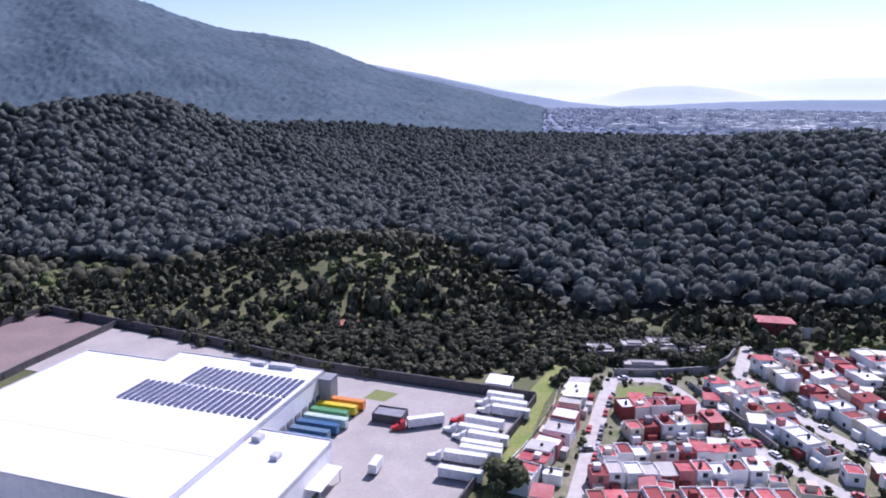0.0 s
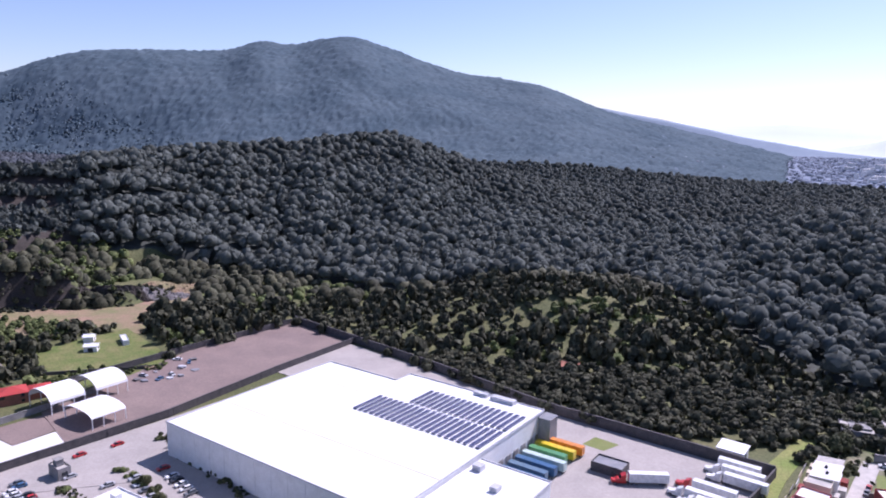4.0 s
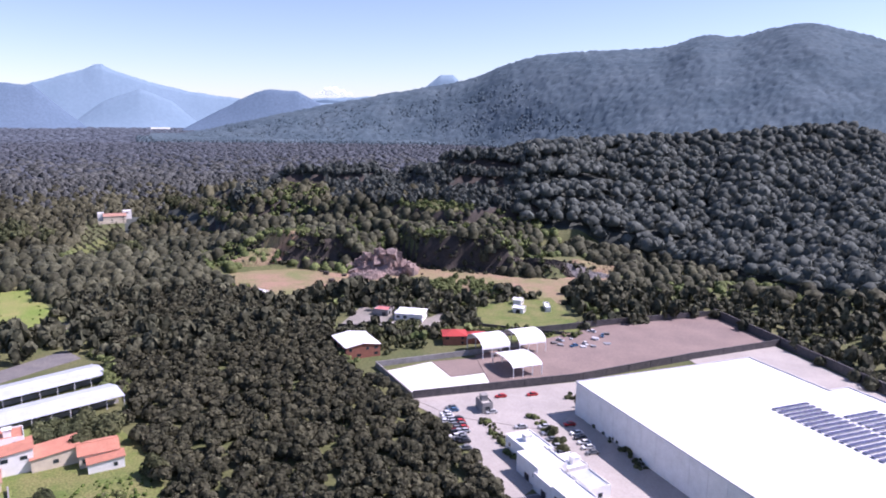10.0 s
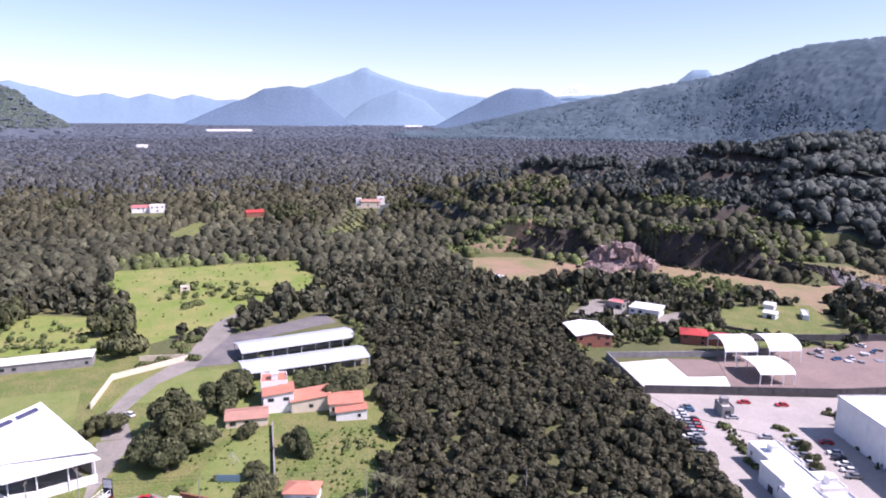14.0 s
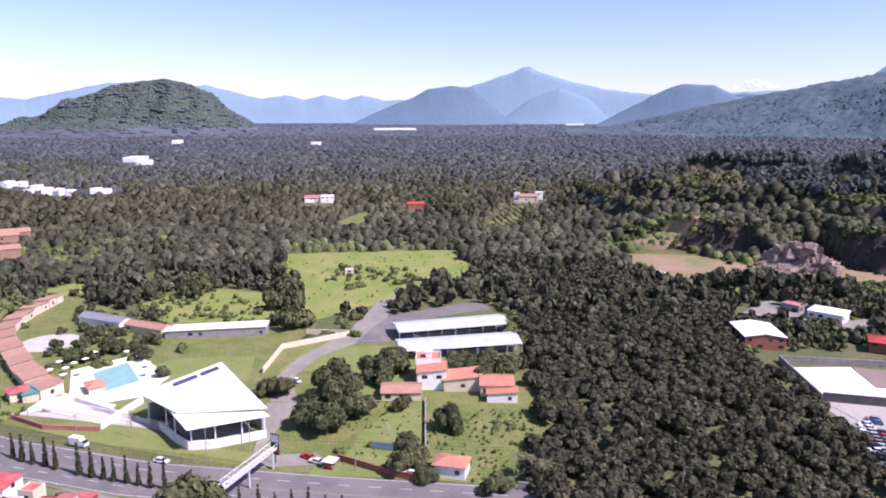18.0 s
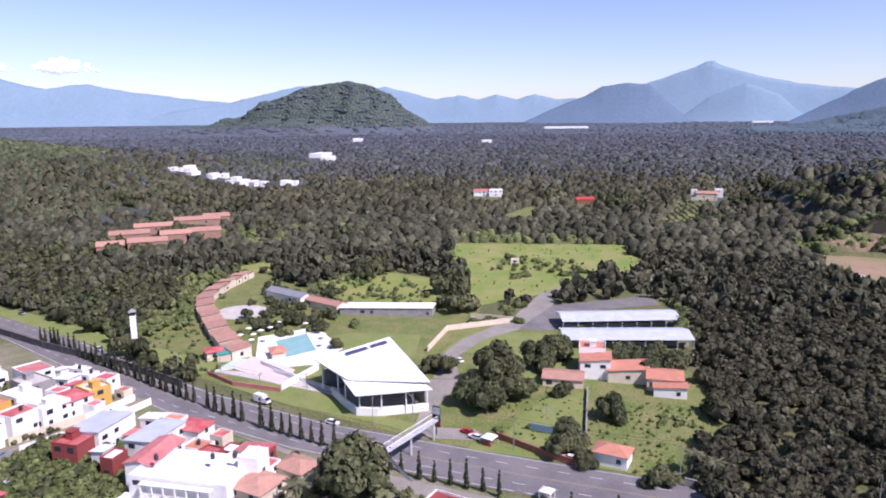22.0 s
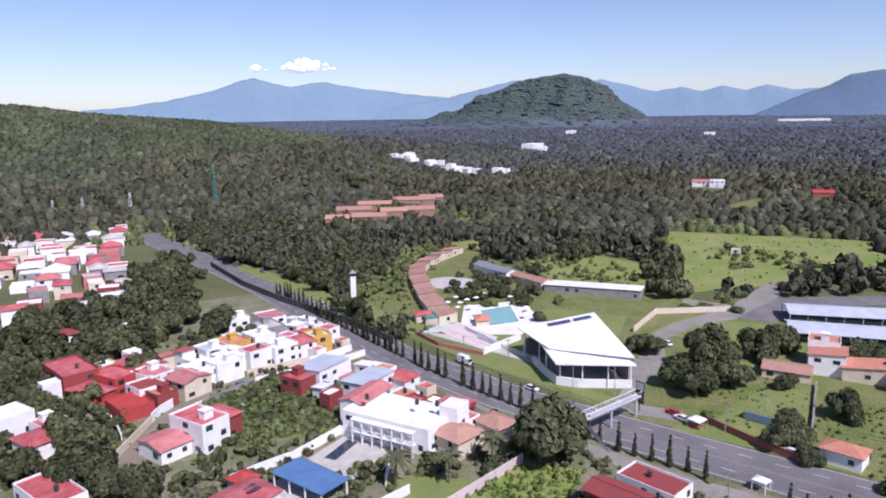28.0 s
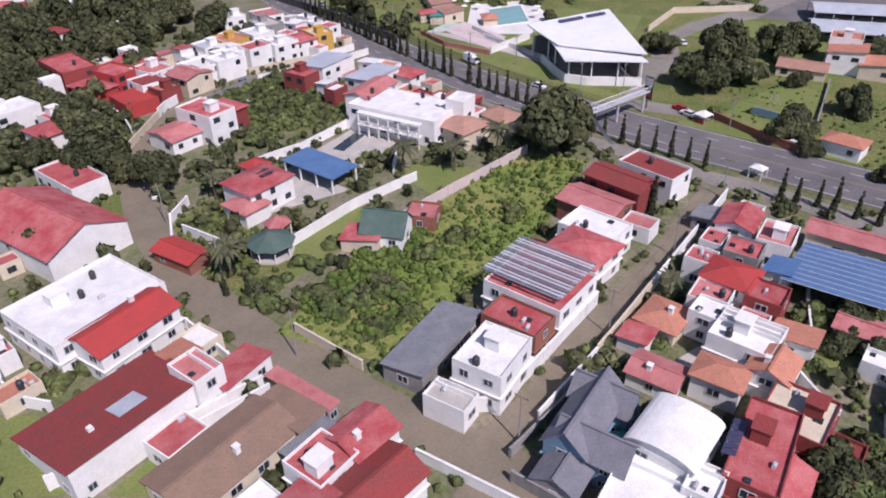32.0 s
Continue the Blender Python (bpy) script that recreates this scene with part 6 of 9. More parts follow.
# stepped red-roofed changing rooms along the curve
CURVE = [(-373, -159), (-345, -161), (-319, -158), (-300, -149), (-285, -139), (-268, -128), (-252, -116), (-243, -107)]
k = 0
for (x0, y0), (x1, y1) in zip(CURVE, CURVE[1:]):
    n = max(2, int(math.hypot(x1 - x0, y1 - y0) / 7))
    for i in range(n):
        t = (i + 0.5) / n
        rot = math.degrees(math.atan2(y1 - y0, x1 - x0))
        house(x0 + t * (x1 - x0), y0 + t * (y1 - y0), rot, math.hypot(x1 - x0, y1 - y0) / n * 0.9, 7.5, 2.8 + 0.7 * ((k + i) % 2), "shed", "cream", "tile_dull", 1, "clay-roofed changing room stepped along the slope", fine=False, group="changing rooms", rise=0.8, name="changing_room", cat="building")
    k += n
house(-247.5, -114.5, 14, 18, 4.5, 2.8, "shed", "cream", "teal", 1, "poolside bar under a turquoise awning", fine=False, rise=0.4, name="pool_bar", cat="building")
house(-243, -118, 35, 6, 6, 3.2, "hip", "cream", "red_roof", 1, "small red-roofed kiosk by the wall", fine=False, rise=1.0, name="kiosk", cat="building")
house(-247, -95, 30, 7, 5, 2.6, "hip", "cream", "tile", 1, "low tiled poolside shelter", fine=False, rise=1.2, name="shelter", cat="building")
house(-308, -66, 0, 9, 42, 3.2, "shed", "grey_wall", "slab_white", 1, "long low building with an open front and a pale roof", fine=False, rise=0.9, name="pavilion", cat="building")
house(-325, -118, 60, 25, 8, 4.2, "gable_x", "white", "dark_sheet", 1, "white clubhouse with a grey roof", fine=False, rise=1.4, name="clubhouse", cat="building")
house(-313, -96, 60, 21, 7, 3.6, "gable_x", "cream", "tile_dull", 1, "clubhouse wing with a clay roof", fine=False, rise=1.2, name="clubhouse", cat="building")
wall_run("wall_club", [(-291, -268), (-262, -222), (-246.7, -190), (-228, -143), (-213.5, -115)], 2.6, 0.35, "dark_wall", "dark stone wall along the highway verge")
wall_run("wall_court", [(-230, -90), (-214, -62), (-222, -76), (-238, -98)], 1.6, 0.2, "white", "low white wall round the games court")
wall_run("wall_field", [(-258, -40), (-285, -36), (-300, -8), (-304, -28)], 2.2, 0.25, "cream", "pale block wall beside the playing field")
wall_run("wall_garden", [(-188, -10), (-178, 4), (-174, 12)], 1.9, 0.3, "brick", "brick red garden wall by the highway")
wall_run("wall_orchard", [(-168, 36), (-164, 48), (-150, 78), (-138, 105)], 2.0, 0.3, "grey_wall", "grey wall along the orchard front")


def tower():
    ob = thing("water_tower", pose(-252.5, -155, 0, 0, 0, 30), "tall white square tower with a small cap", "tower")
    part("shaft", Build().box(-1.1, -1.1, -0.4, 1.1, 1.1, 12.5), "white", ob)
    part("lantern", Build().box(-0.9, -0.9, 12.5, 0.9, 0.9, 14.0), "glass", ob)
    part("cap", Build().add([(-1.5, -1.5, 14), (1.5, -1.5, 14), (1.5, 1.5, 14), (-1.5, 1.5, 14), (0, 0, 15.4)], [(3, 2, 1, 0), (0, 1, 4), (1, 2, 4), (2, 3, 4), (3, 0, 4)]), "grey_wall", ob)


tower()
for x0, y0, x1, y1 in ((-297, 10, -305, 59), (-279, 10, -284, 59)):
    rot = math.degrees(math.atan2(y1 - y0, x1 - x0))
    ob = thing("stable", pose((x0 + x1) / 2 - (0 if x0 < -290 else -6), (y0 + y1) / 2, 0, 0, 0, rot), "long open stable with a pale metal roof", "stable", "stables")
    L = math.hypot(x1 - x0, y1 - y0)
    part("roof_slope", Build().plate([(-L / 2, -8.0, 4.0), (L / 2, -8.0, 4.0), (L / 2, 0, 5.6), (-L / 2, 0, 5.6)], 0.12), "steel_roof", ob)
    part("roof_slope", Build().plate([(-L / 2, 0, 5.62), (L / 2, 0, 5.62), (L / 2, 8.0, 4.0), (-L / 2, 8.0, 4.0)], 0.12), "steel_roof", ob)
    for i in range(9):
        for s in (-7.6, 7.6):
            part("post", Build().box(-L / 2 + 0.4 + i * (L - 0.8) / 8 - 0.12, s - 0.12, -0.3, -L / 2 + 0.4 + i * (L - 0.8) / 8 + 0.12, s + 0.12, 4.0), "frame", ob)
    for s in (-3.5, 3.5):
        part("stall_wall", Build().box(-L / 2 + 1, s - 0.1, -0.3, L / 2 - 1, s + 0.1, 1.6), "grey_wall", ob)

# the hacienda
house(-248, 20, -5, 9, 9, 8.2, "flat", "white", "tile", 2, "hacienda tower block with a terracotta roof terrace")
house(-240, 20.5, -5, 9, 10, 6.2, "shed", "white", "tile", 2, "hacienda front block with arched porch", rise=1.0)
house(-238, 31, -5, 10, 13, 4.0, "shed", "cream", "tile", 1, "hacienda wing with a terracotta roof", rise=1.4)
house(-232, 42, -8, 10, 11, 4.2, "gable_y", "cream", "tile", 1, "hacienda side wing with terracotta roofs", rise=1.5)
house(-224.6, 42.5, -8, 5, 10, 3.0, "shed", "white", "tile", 1, "low veranda wing of the hacienda", rise=0.7)
house(-232, 9.5, -5, 9, 13, 2.8, "gable_y", "cream", "tile_dull", 1, "low stable wing with a terracotta roof", rise=1.2)
house(-178, 20, -20, 6, 8.5, 3.6, "hip", "white", "tile", 1, "gatehouse with a dark gate and a terracotta roof", rise=1.4, name="gatehouse")


def footbridge():
    ob = thing("footbridge", pose(0, 0, 0), "white steel footbridge across the highway", "footbridge")
    a, b = Vector((-186, -27, 0)), Vector((-166, -37, 0))
    way = (b - a).normalized()
    side = Vector((-way.y, way.x, 0)) * 1.0
    z = Vector((0, 0, 5.8))
    part("deck", Build().plate([a + z - side, b + z - side, b + z + side, a + z + side], 0.3), "frame", ob)
    for s in (-1, 1):
        part("top_rail", Build().tube(a + z + s * side + Vector((0, 0, 1.3)), b + z + s * side + Vector((0, 0, 1.3)), 0.07), "roof_white", ob)
        for i in range(15):
            p = a + (b - a) * (i / 14) + z + s * side
            part("baluster", Build().tube(p, p + Vector((0, 0, 1.3)), 0.05, 0.05, 4), "roof_white", ob)
            if i < 14:
                part("brace", Build().tube(p, a + (b - a) * ((i + 1) / 14) + z + s * side + Vector((0, 0, 1.3)), 0.04, 0.04, 4), "roof_white", ob)
    for p in (a + way * 0.8, b - way * 0.8, (a + b) / 2):
        part("pier", Build().tube(p + Vector((0, 0, -0.3)), p + Vector((0, 0, 5.6)), 0.3, 0.3, 8), "frame", ob)
    for p, d in ((a, 1), (b, -1)):
        foot = p + Vector((-0.42, -0.9, 0)) * 8 * d
        part("stair", Build().plate([foot - side * 0.8 + Vector((0, 0, 0.2)), p - side * 0.8 + z, p + side * 0.8 + z, foot + side * 0.8 + Vector((0, 0, 0.2))], 0.25), "frame", ob)


footbridge()
# convent, villas and farms farther out
for x, y, rot, w, d, h, roof, wall, cover, label in (
    (-416, -268, -61, 16, 13, 9, "gable_x", "convent_wall", "tile_dull", "long convent wing with a terracotta roof"), (-432, -252, -61, 24, 13, 9, "gable_x", "convent_wall", "tile_dull", "long convent wing with a weathered clay roof"), (-463, -249, -61, 20, 13, 9, "gable_x", "convent_wall", "tile_dull", "long convent wing with a terracotta roof"), (-477, -235, -61, 22, 13, 9, "gable_x", "convent_wall", "tile_dull", "long convent wing with a weathered clay roof"), (-459, -281, -61, 26, 13, 9, "gable_x", "convent_wall", "tile_dull", "long convent wing with a terracotta roof"), (-494, -281, -61, 30, 13, 9, "gable_x", "convent_wall", "tile_dull", "long convent wing with a weathered clay roof"), (-529, -266, -61, 34, 13, 9, "gable_x", "convent_wall", "tile_dull", "long convent wing with a terracotta roof"), (-548, -259, -61, 20, 13, 9, "gable_x", "convent_wall", "tile_dull", "long convent wing with a weathered clay roof"), (-752, -42, 2, 12, 14, 7, "flat", "white", "slab_white", "white country villa among the orchards"), (-755, -57, 2, 11, 17, 5, "gable_y", "white", "pink_roof", "villa wing with a faded pink roof"),
    (-710, 48, 5, 9, 17, 4.5, "gable_y", "brick", "bright_red", "farmhouse with a bright red roof"), (-738, 170, -12, 13, 20, 5, "gable_y", "cream", "tile_dull", "pale villa with a terracotta roof on the wooded rise"), (-748, 184, -12, 9, 8, 8, "flat", "white", "slab_white", "white upper block of the pale villa"), (-744, 159, -12, 7, 6, 7.5, "flat", "white", "slab_white", "white stair block of the pale villa"), (-722, 164, -12, 3, 24, 1.6, "flat", "cream", "slab_white", "low terrace wall before the pale villa"), (-420, -12, 0, 5, 5, 3, "flat", "cream", "pave", "small block hut at the meadow edge")):
    house(x, y, rot, w, d, h, roof, wall, cover, 2, label, fine=False, base=float(lie(x, y)), rise=2.0, cat="building", name="convent_wing" if "convent" in label else "house")
    if "convent" in label:
        n = math.hypot(x, y)
        KEEP_OPEN.append([(x - y / n * 16, y + x / n * 16), (x + y / n * 16, y - x / n * 16), (x * (1 - 15 / n) + y / n * 16, y * (1 - 15 / n) - x / n * 16), (x * (1 - 15 / n) - y / n * 16, y * (1 - 15 / n) + x / n * 16)])
        CLEAR.append(KEEP_OPEN[-1])
    yard = 34 if x < -700 else 2
    CLEAR.append(local(pose(x, y, 0, 0, 0, rot), [(-w / 2 - 2, -d / 2 - 2), (w / 2 + yard, -d / 2 - 2), (w / 2 + yard, d / 2 + 2), (-w / 2 - 2, d / 2 + 2)]))
GROVE_PLOT = [(-569, 97), (-556, 128), (-668, 152), (-716, 170), (-722, 140), (-672, 124)]  # young trees in rows below the villa
CLEAR.extend([GROVE_PLOT, [(-571, -36), (-584, 0), (-640, 4), (-672, -6), (-664, -20), (-625, -26)], [(-618, -52), (-622, -38), (-645, -38), (-642, -54)]])
rng = random.Random(11)
CLEAR.append([(-905, -480), (-905, -295), (-845, -285), (-830, -460)])
for i in range(26):
    x, y = -882 + rng.uniform(-16, 16), -388 + rng.uniform(-82, 82)
    house(x, y, rng.uniform(-30, 30), rng.uniform(7, 16), rng.uniform(7, 11), rng.uniform(3.5, 6.5), "flat", "white", rng.choice(("roof_white", "slab_white", "red_roof")), 1, "white building of the far village", fine=False, group="far village", base=float(lie(x, y)), doors=False)
for x, y, w, d in ((-1390, -430, 60, 26), (-1290, -385, 50, 18), (-1953, -134, 16, 27), (-3189, 129, 34, 190), (-4581, 422, 60, 180), (-3884, 1154, 40, 105), (-2050, -520, 50, 26)):
    house(x, y, rng.uniform(-12, 12), w, d, 8, "flat", "white", "roof_white", 1, "white greenhouse roof far across the orchards", fine=False, base=float(lie(x, y)) + 1, doors=False, name="greenhouse", cat="greenhouse")
    CLEAR.append([(x - w, y - d), (x + 2 * w, y - d), (x + 2 * w, y + d), (x - w, y + d)])


rng = random.Random(40)
town = Build()
for _ in range(420):
    r, a = rng.uniform(1900, 3600), radians(-rng.triangular(9, 42, 24))
    x, y, q = -math.sin(a) * r, math.cos(a) * r, rng.uniform(5, 16)
    town.box(x - q, y - q * 0.5, 4, x + q, y + q * 0.5, 4 + rng.uniform(9, 15))
tagged(new("far_town", town.mesh("far_town", "slab_white")), "pale roofs of a town scattered over the hazy plain", "town", kind="stuff")


def mast(x, y, top, mat, label, other=None):
    z = float(lie(x, y))
    h = top - z
    ob = thing("lattice_mast", pose(x, y, z), label, "mast", "lattice masts")
    for sx, sy in ((-1, -1), (1, -1), (1, 1), (-1, 1)):
        part("leg", Build().tube((sx * 1.2, sy * 1.2, -0.5), (sx * 0.4, sy * 0.4, h), 0.14, 0.1, 4), mat, ob)
    for i in range(10):
        r0, r1 = 1.2 - 0.08 * i, 1.2 - 0.08 * (i + 1)
        z0, z1 = i * h / 10, (i + 1) * h / 10
        part("brace", Build().tube((-r0, -r0, z0), (r1, -r1, z1), 0.07, 0.07, 4).tube((r0, r0, z0), (-r1, r1, z1), 0.07, 0.07, 4).tube((-r0, r0, z0), (-r1, -r1, z1), 0.07, 0.07, 4).tube((r0, -r0, z0), (r1, r1, z1), 0.07, 0.07, 4), other if other and i // 2 % 2 else mat, ob)
    part("antenna", Build().tube((0, 0, h), (0, 0, h + 2.5), 0.1, 0.05, 6).box(-0.8, -0.15, h - 1.5, -0.5, 0.15, h).box(0.5, -0.15, h - 1.5, 0.8, 0.15, h), "frame", ob)


mast(-430, -389, 42, "teal", "tall green lattice telephone mast")
mast(-338, -452, 23, "frame", "tall grey lattice mast by the town")
mast(-353, -441, 23.5, "frame", "tall grey lattice mast by the town")
mast(-377, -421, 25.5, "roof_white", "red and white lattice mast by the town", "bright_red")

patch("round_plaza", [(-303 + 12 * math.cos(0.3491 * k), -133 + 12 * math.sin(0.3491 * k)) for k in range(18)], "pave", "round grey paved plaza among the club gardens", "paving", 0.208)
# the games court and its walls
patch("games_court", [(-232.6, -106.1), (-245.6, -104.4), (-233.7, -83.6), (-219.1, -83.7)], "court_pink", "faded pink and white games court", "paving", 0.24)
patch("games_court", [(-228.3, -111.8), (-242.0, -109.4), (-242.9, -103.7), (-231.2, -106.4)], "court_mint", "faded mint green games court", "paving", 0.245)
wall_run("wall_court", [(-215.2, -81.8), (-234.7, -75.4)], 2.4, 0.25, "white", "white rendered wall beside the games court")
wall_run("wall_court", [(-225.7, -111.9), (-217.1, -99.1), (-213.6, -81.6)], 1.4, 0.2, "pink_roof", "low pinkish wall along the highway verge")

TABLE = Build().tube((0, 0, 0), (0, 0, 2.1), 0.05, 0.05, 5)
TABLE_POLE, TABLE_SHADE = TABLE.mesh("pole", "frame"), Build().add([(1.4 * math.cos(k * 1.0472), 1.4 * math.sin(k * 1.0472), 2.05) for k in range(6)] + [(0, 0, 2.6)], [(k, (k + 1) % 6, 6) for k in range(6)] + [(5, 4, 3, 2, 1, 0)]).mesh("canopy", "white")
for x, y in [(-265.4, -111.8), (-270.8, -110.9), (-262.1, -105.9), (-258.5, -109.9), (-275.0, -108.5), (-272.7, -116.9), (-280.2, -115.8), (-281.3, -112.0), (-282.4, -107.7), (-282.0, -95.7), (-276.7, -89.3), (-268.1, -83.7), (-259.2, -81.8), (-264.1, -116.7), (-257.6, -116.4), (-286.0, -104.9)]:
    ob = thing("parasol", pose(x, y, 0.2), "white parasol standing on the pool deck", "parasol", "parasols by the pool")
    new("pole", TABLE_POLE).parent = ob
    new("canopy", TABLE_SHADE).parent = ob

wall_run("wall_paddock", [(-271.6, 230.9), (-255.3, 241.5), (-227.6, 260.0)], 1.6, 0.3, "dark_wall", "low dark stone wall along the paddock")
wall_run("wall_paddock", [(-310.9, 172.7), (-295.2, 187.6), (-279.7, 193.9)], 1.8, 0.3, "dark_wall", "dark stone wall round the gravel yard")
# ---- road markings, poles and traffic ----
def along(line, step):
    """Places and headings at even steps along a line."""
    out, left = [], 0.0
    for (x0, y0), (x1, y1) in zip(line, line[1:]):
        n = math.hypot(x1 - x0, y1 - y0)
        s = left
        while s < n:
            out.append((x0 + (x1 - x0) * s / n, y0 + (y1 - y0) * s / n, math.degrees(math.atan2(y1 - y0, x1 - x0))))
            s += step
        left = s - n
    return out


def offset(line, d):
    half = strip(line, abs(2 * d))
    n = len(line)
    return half[:n] if d > 0 else half[n:][::-1]


lines = tagged(new("lane_lines"), "faded white and yellow lane lines on the highway", "road marking", kind="structure")
DASH = Build().box(-1.6, -0.09, 0, 1.6, 0.09, 0.012).mesh("dash", "paint_line")
for d in (-4.4, 4.4):
    for x, y, r in along(offset(ROAD, d), 8.0)[:60]:
        o = new("dash", DASH)
        o.parent, o.matrix_basis = lines, pose(x, y, 0.062, 0, 0, r)
for d, mat in ((-8.1, "paint_line"), (8.1, "paint_line"), (-0.25, "yellow_line"), (0.25, "yellow_line")):
    part("edge_line", Build().prism(strip(offset(ROAD, d), 0.18), 0.055, 0.074), mat, lines)

POLE = Build().tube((0, 0, -0.3), (0, 0, 9), 0.14, 0.09, 7).mesh("post", "grey_wall")
ARM = Build().box(-1.0, -0.05, 8.4, 1.0, 0.05, 8.52).tube((0.9, 0, 8.5), (0.9, 0, 8.75), 0.05).tube((-0.9, 0, 8.5), (-0.9, 0, 8.75), 0.05).tube((0, 0, 8.5), (0, 0, 8.8), 0.05).mesh("cross_arm", "wood")
poles = along(offset(ROAD, -12.0), 42.0)[2:9] + along([(-146, -3), (-66, -19.5)], 27) + along([(-69, -56), (-92, -104)], 26) + along([(-196, -35), (-218, -98), (-236, -128)], 38)
for x, y, r in poles:
    ob = thing("utility_pole", pose(x, y, 0, 0, 0, r + 90), "slim concrete utility pole with a cross arm", "utility pole", "utility poles")
    new("post", POLE).parent = ob
    new("cross_arm", ARM).parent = ob
wires = tagged(new("wires"), "thin dark power lines between the poles", "cable", kind="structure")
for run in (poles[:7], poles[7:10]):
    for (x0, y0, r0), (x1, y1, r1) in zip(run, run[1:]):
        for s in (-0.9, 0.9):
            a, b = pose(x0, y0, 8.75, 0, 0, r0 + 90) @ Vector((s, 0, 0)), pose(x1, y1, 8.75, 0, 0, r1 + 90) @ Vector((s, 0, 0))
            for i in range(5):
                p, q = a.lerp(b, i / 5), a.lerp(b, (i + 1) / 5)
                p.z -= 2.4 * (i / 5) * (1 - i / 5)
                q.z -= 2.4 * ((i + 1) / 5) * (1 - (i + 1) / 5)
                part("wire", Build().tube(p, q, 0.03, 0.03, 3), "dark_metal", wires)

# plain grey wall standing in for the hedge by the lawn
wall_run("wall_garden", [(-226, 17), (-189, 14)], 1.3, 0.3, "grey_wall", "low grey wall in place of a hedge beside the hacienda lawn")
car(-248, -27, 30, "white", "parked on the gravel track", 0.2)
car(-178, 9, 60, "white", "driving on the highway", 0.08, "highway traffic")
car(-192, -58, -112, "white", "driving on the highway", 0.08, "highway traffic")
car(-246, -166, -120, "silver", "driving on the highway", 0.08, "highway traffic")
car(-289, -232, -120, "grey", "driving on the highway", 0.08, "highway traffic")
car(-135, -4.8, -12, "black", "parked in the cobbled street", 0.15)
car(-99, -113, 50, "white", "parked at the bend of the street", 0.15)
car(-149, -127, 60, "silver", "parked in the upper street", 0.15)
car(-162, -139, 0, "blue", "parked in the upper street", 0.15)
sign = thing("billboard", pose(-188.5, -27, 0, 0, 0, 62), "tall narrow dark billboard on a post by the gate", "billboard")
part("post", Build().tube((0, 0, -0.3), (0, 0, 3.0), 0.16, 0.16, 8), "dark_metal", sign)
part("board", Build().box(-1.3, -0.12, 2.6, 1.3, 0.12, 8.6), "dark_metal", sign)
part("sign_face", Build().box(-1.15, -0.16, 6.2, 1.15, -0.12, 8.3), "white", sign, "white upper sign face")
part("sign_band", Build().box(-1.15, -0.16, 3.2, 1.15, -0.12, 4.4), "bright_red", sign, "red lower band")
stall = thing("market_stall", pose(-184.5, -12, 0, 0, 0, 60), "small white canvas stall beside the highway gate", "stall")
part("canopy", Build().add([(-1.8, -1.8, 2.3), (1.8, -1.8, 2.3), (1.8, 1.8, 2.3), (-1.8, 1.8, 2.3), (0, 0, 3.3)], [(3, 2, 1, 0), (0, 1, 4), (1, 2, 4), (2, 3, 4), (3, 0, 4)]), "white", stall)
for px, py in ((-1.7, -1.7), (1.7, -1.7), (1.7, 1.7), (-1.7, 1.7)):
    part("leg", Build().tube((px, py, -0.2), (px, py, 2.32), 0.05, 0.05, 5), "frame", stall)
part("counter", Build().box(-1.5, -1.4, -0.2, 1.5, -1.0, 0.95), "bright_red", stall)
car(-190, -18.5, 55, "red", "parked by the gate", 0.22)
car(-187, -16, 58, "white", "parked by the gate", 0.22)
banner = thing("hoarding", pose(-193, 2, 0, 0, 0, 70), "low blue-grey hoarding on the lawn", "hoarding")
part("panel", Build().box(-3.2, -0.06, 0.5, 3.2, 0.06, 2.4), "blue_wall", banner)
for px in (-2.8, 0, 2.8):
    part("post", Build().box(px - 0.08, 0.06, -0.3, px + 0.08, 0.2, 2.4), "frame", banner)
swing = thing("swing_frame", pose(-205, 4, 0, 0, 0, 20), "grey steel swing frame on the lawn", "swing")
for px in (-1.8, 1.8):
    for py in (-1.0, 1.0):
        part("leg", Build().tube((px, py, -0.2), (px, 0, 2.3), 0.06, 0.06, 5), "frame", swing)
part("beam", Build().tube((-1.9, 0, 2.3), (1.9, 0, 2.3), 0.06, 0.06, 5), "frame", swing)
stop = thing("bus_shelter", pose(-158, 3, 0, 0, 0, 65), "small white bus shelter on the verge", "bus shelter")
part("roof", Build().add([(-1.6, -1.4, 2.5), (1.6, -1.4, 2.5), (1.6, 1.4, 2.5), (-1.6, 1.4, 2.5), (0, 0, 3.3)], [(3, 2, 1, 0), (0, 1, 4), (1, 2, 4), (2, 3, 4), (3, 0, 4)]), "white", stop)
for px, py in ((-1.4, -1.2), (1.4, -1.2), (1.4, 1.2), (-1.4, 1.2)):
    part("post", Build().box(px - 0.1, py - 0.1, -0.3, px + 0.1, py + 0.1, 2.52), "white", stop)
part("bench", Build().box(-1.2, 0.5, -0.2, 1.2, 1.0, 0.5), "pave", stop)
van = thing("delivery_van", pose(-204.5, -84, 0.1, 0, 0, -113), "white delivery van driving on the highway", "van", "highway traffic")
part("cargo_box", Build().box(-0.9, -1.0, 0.6, 2.9, 1.0, 2.8), PAINT["white"], van)
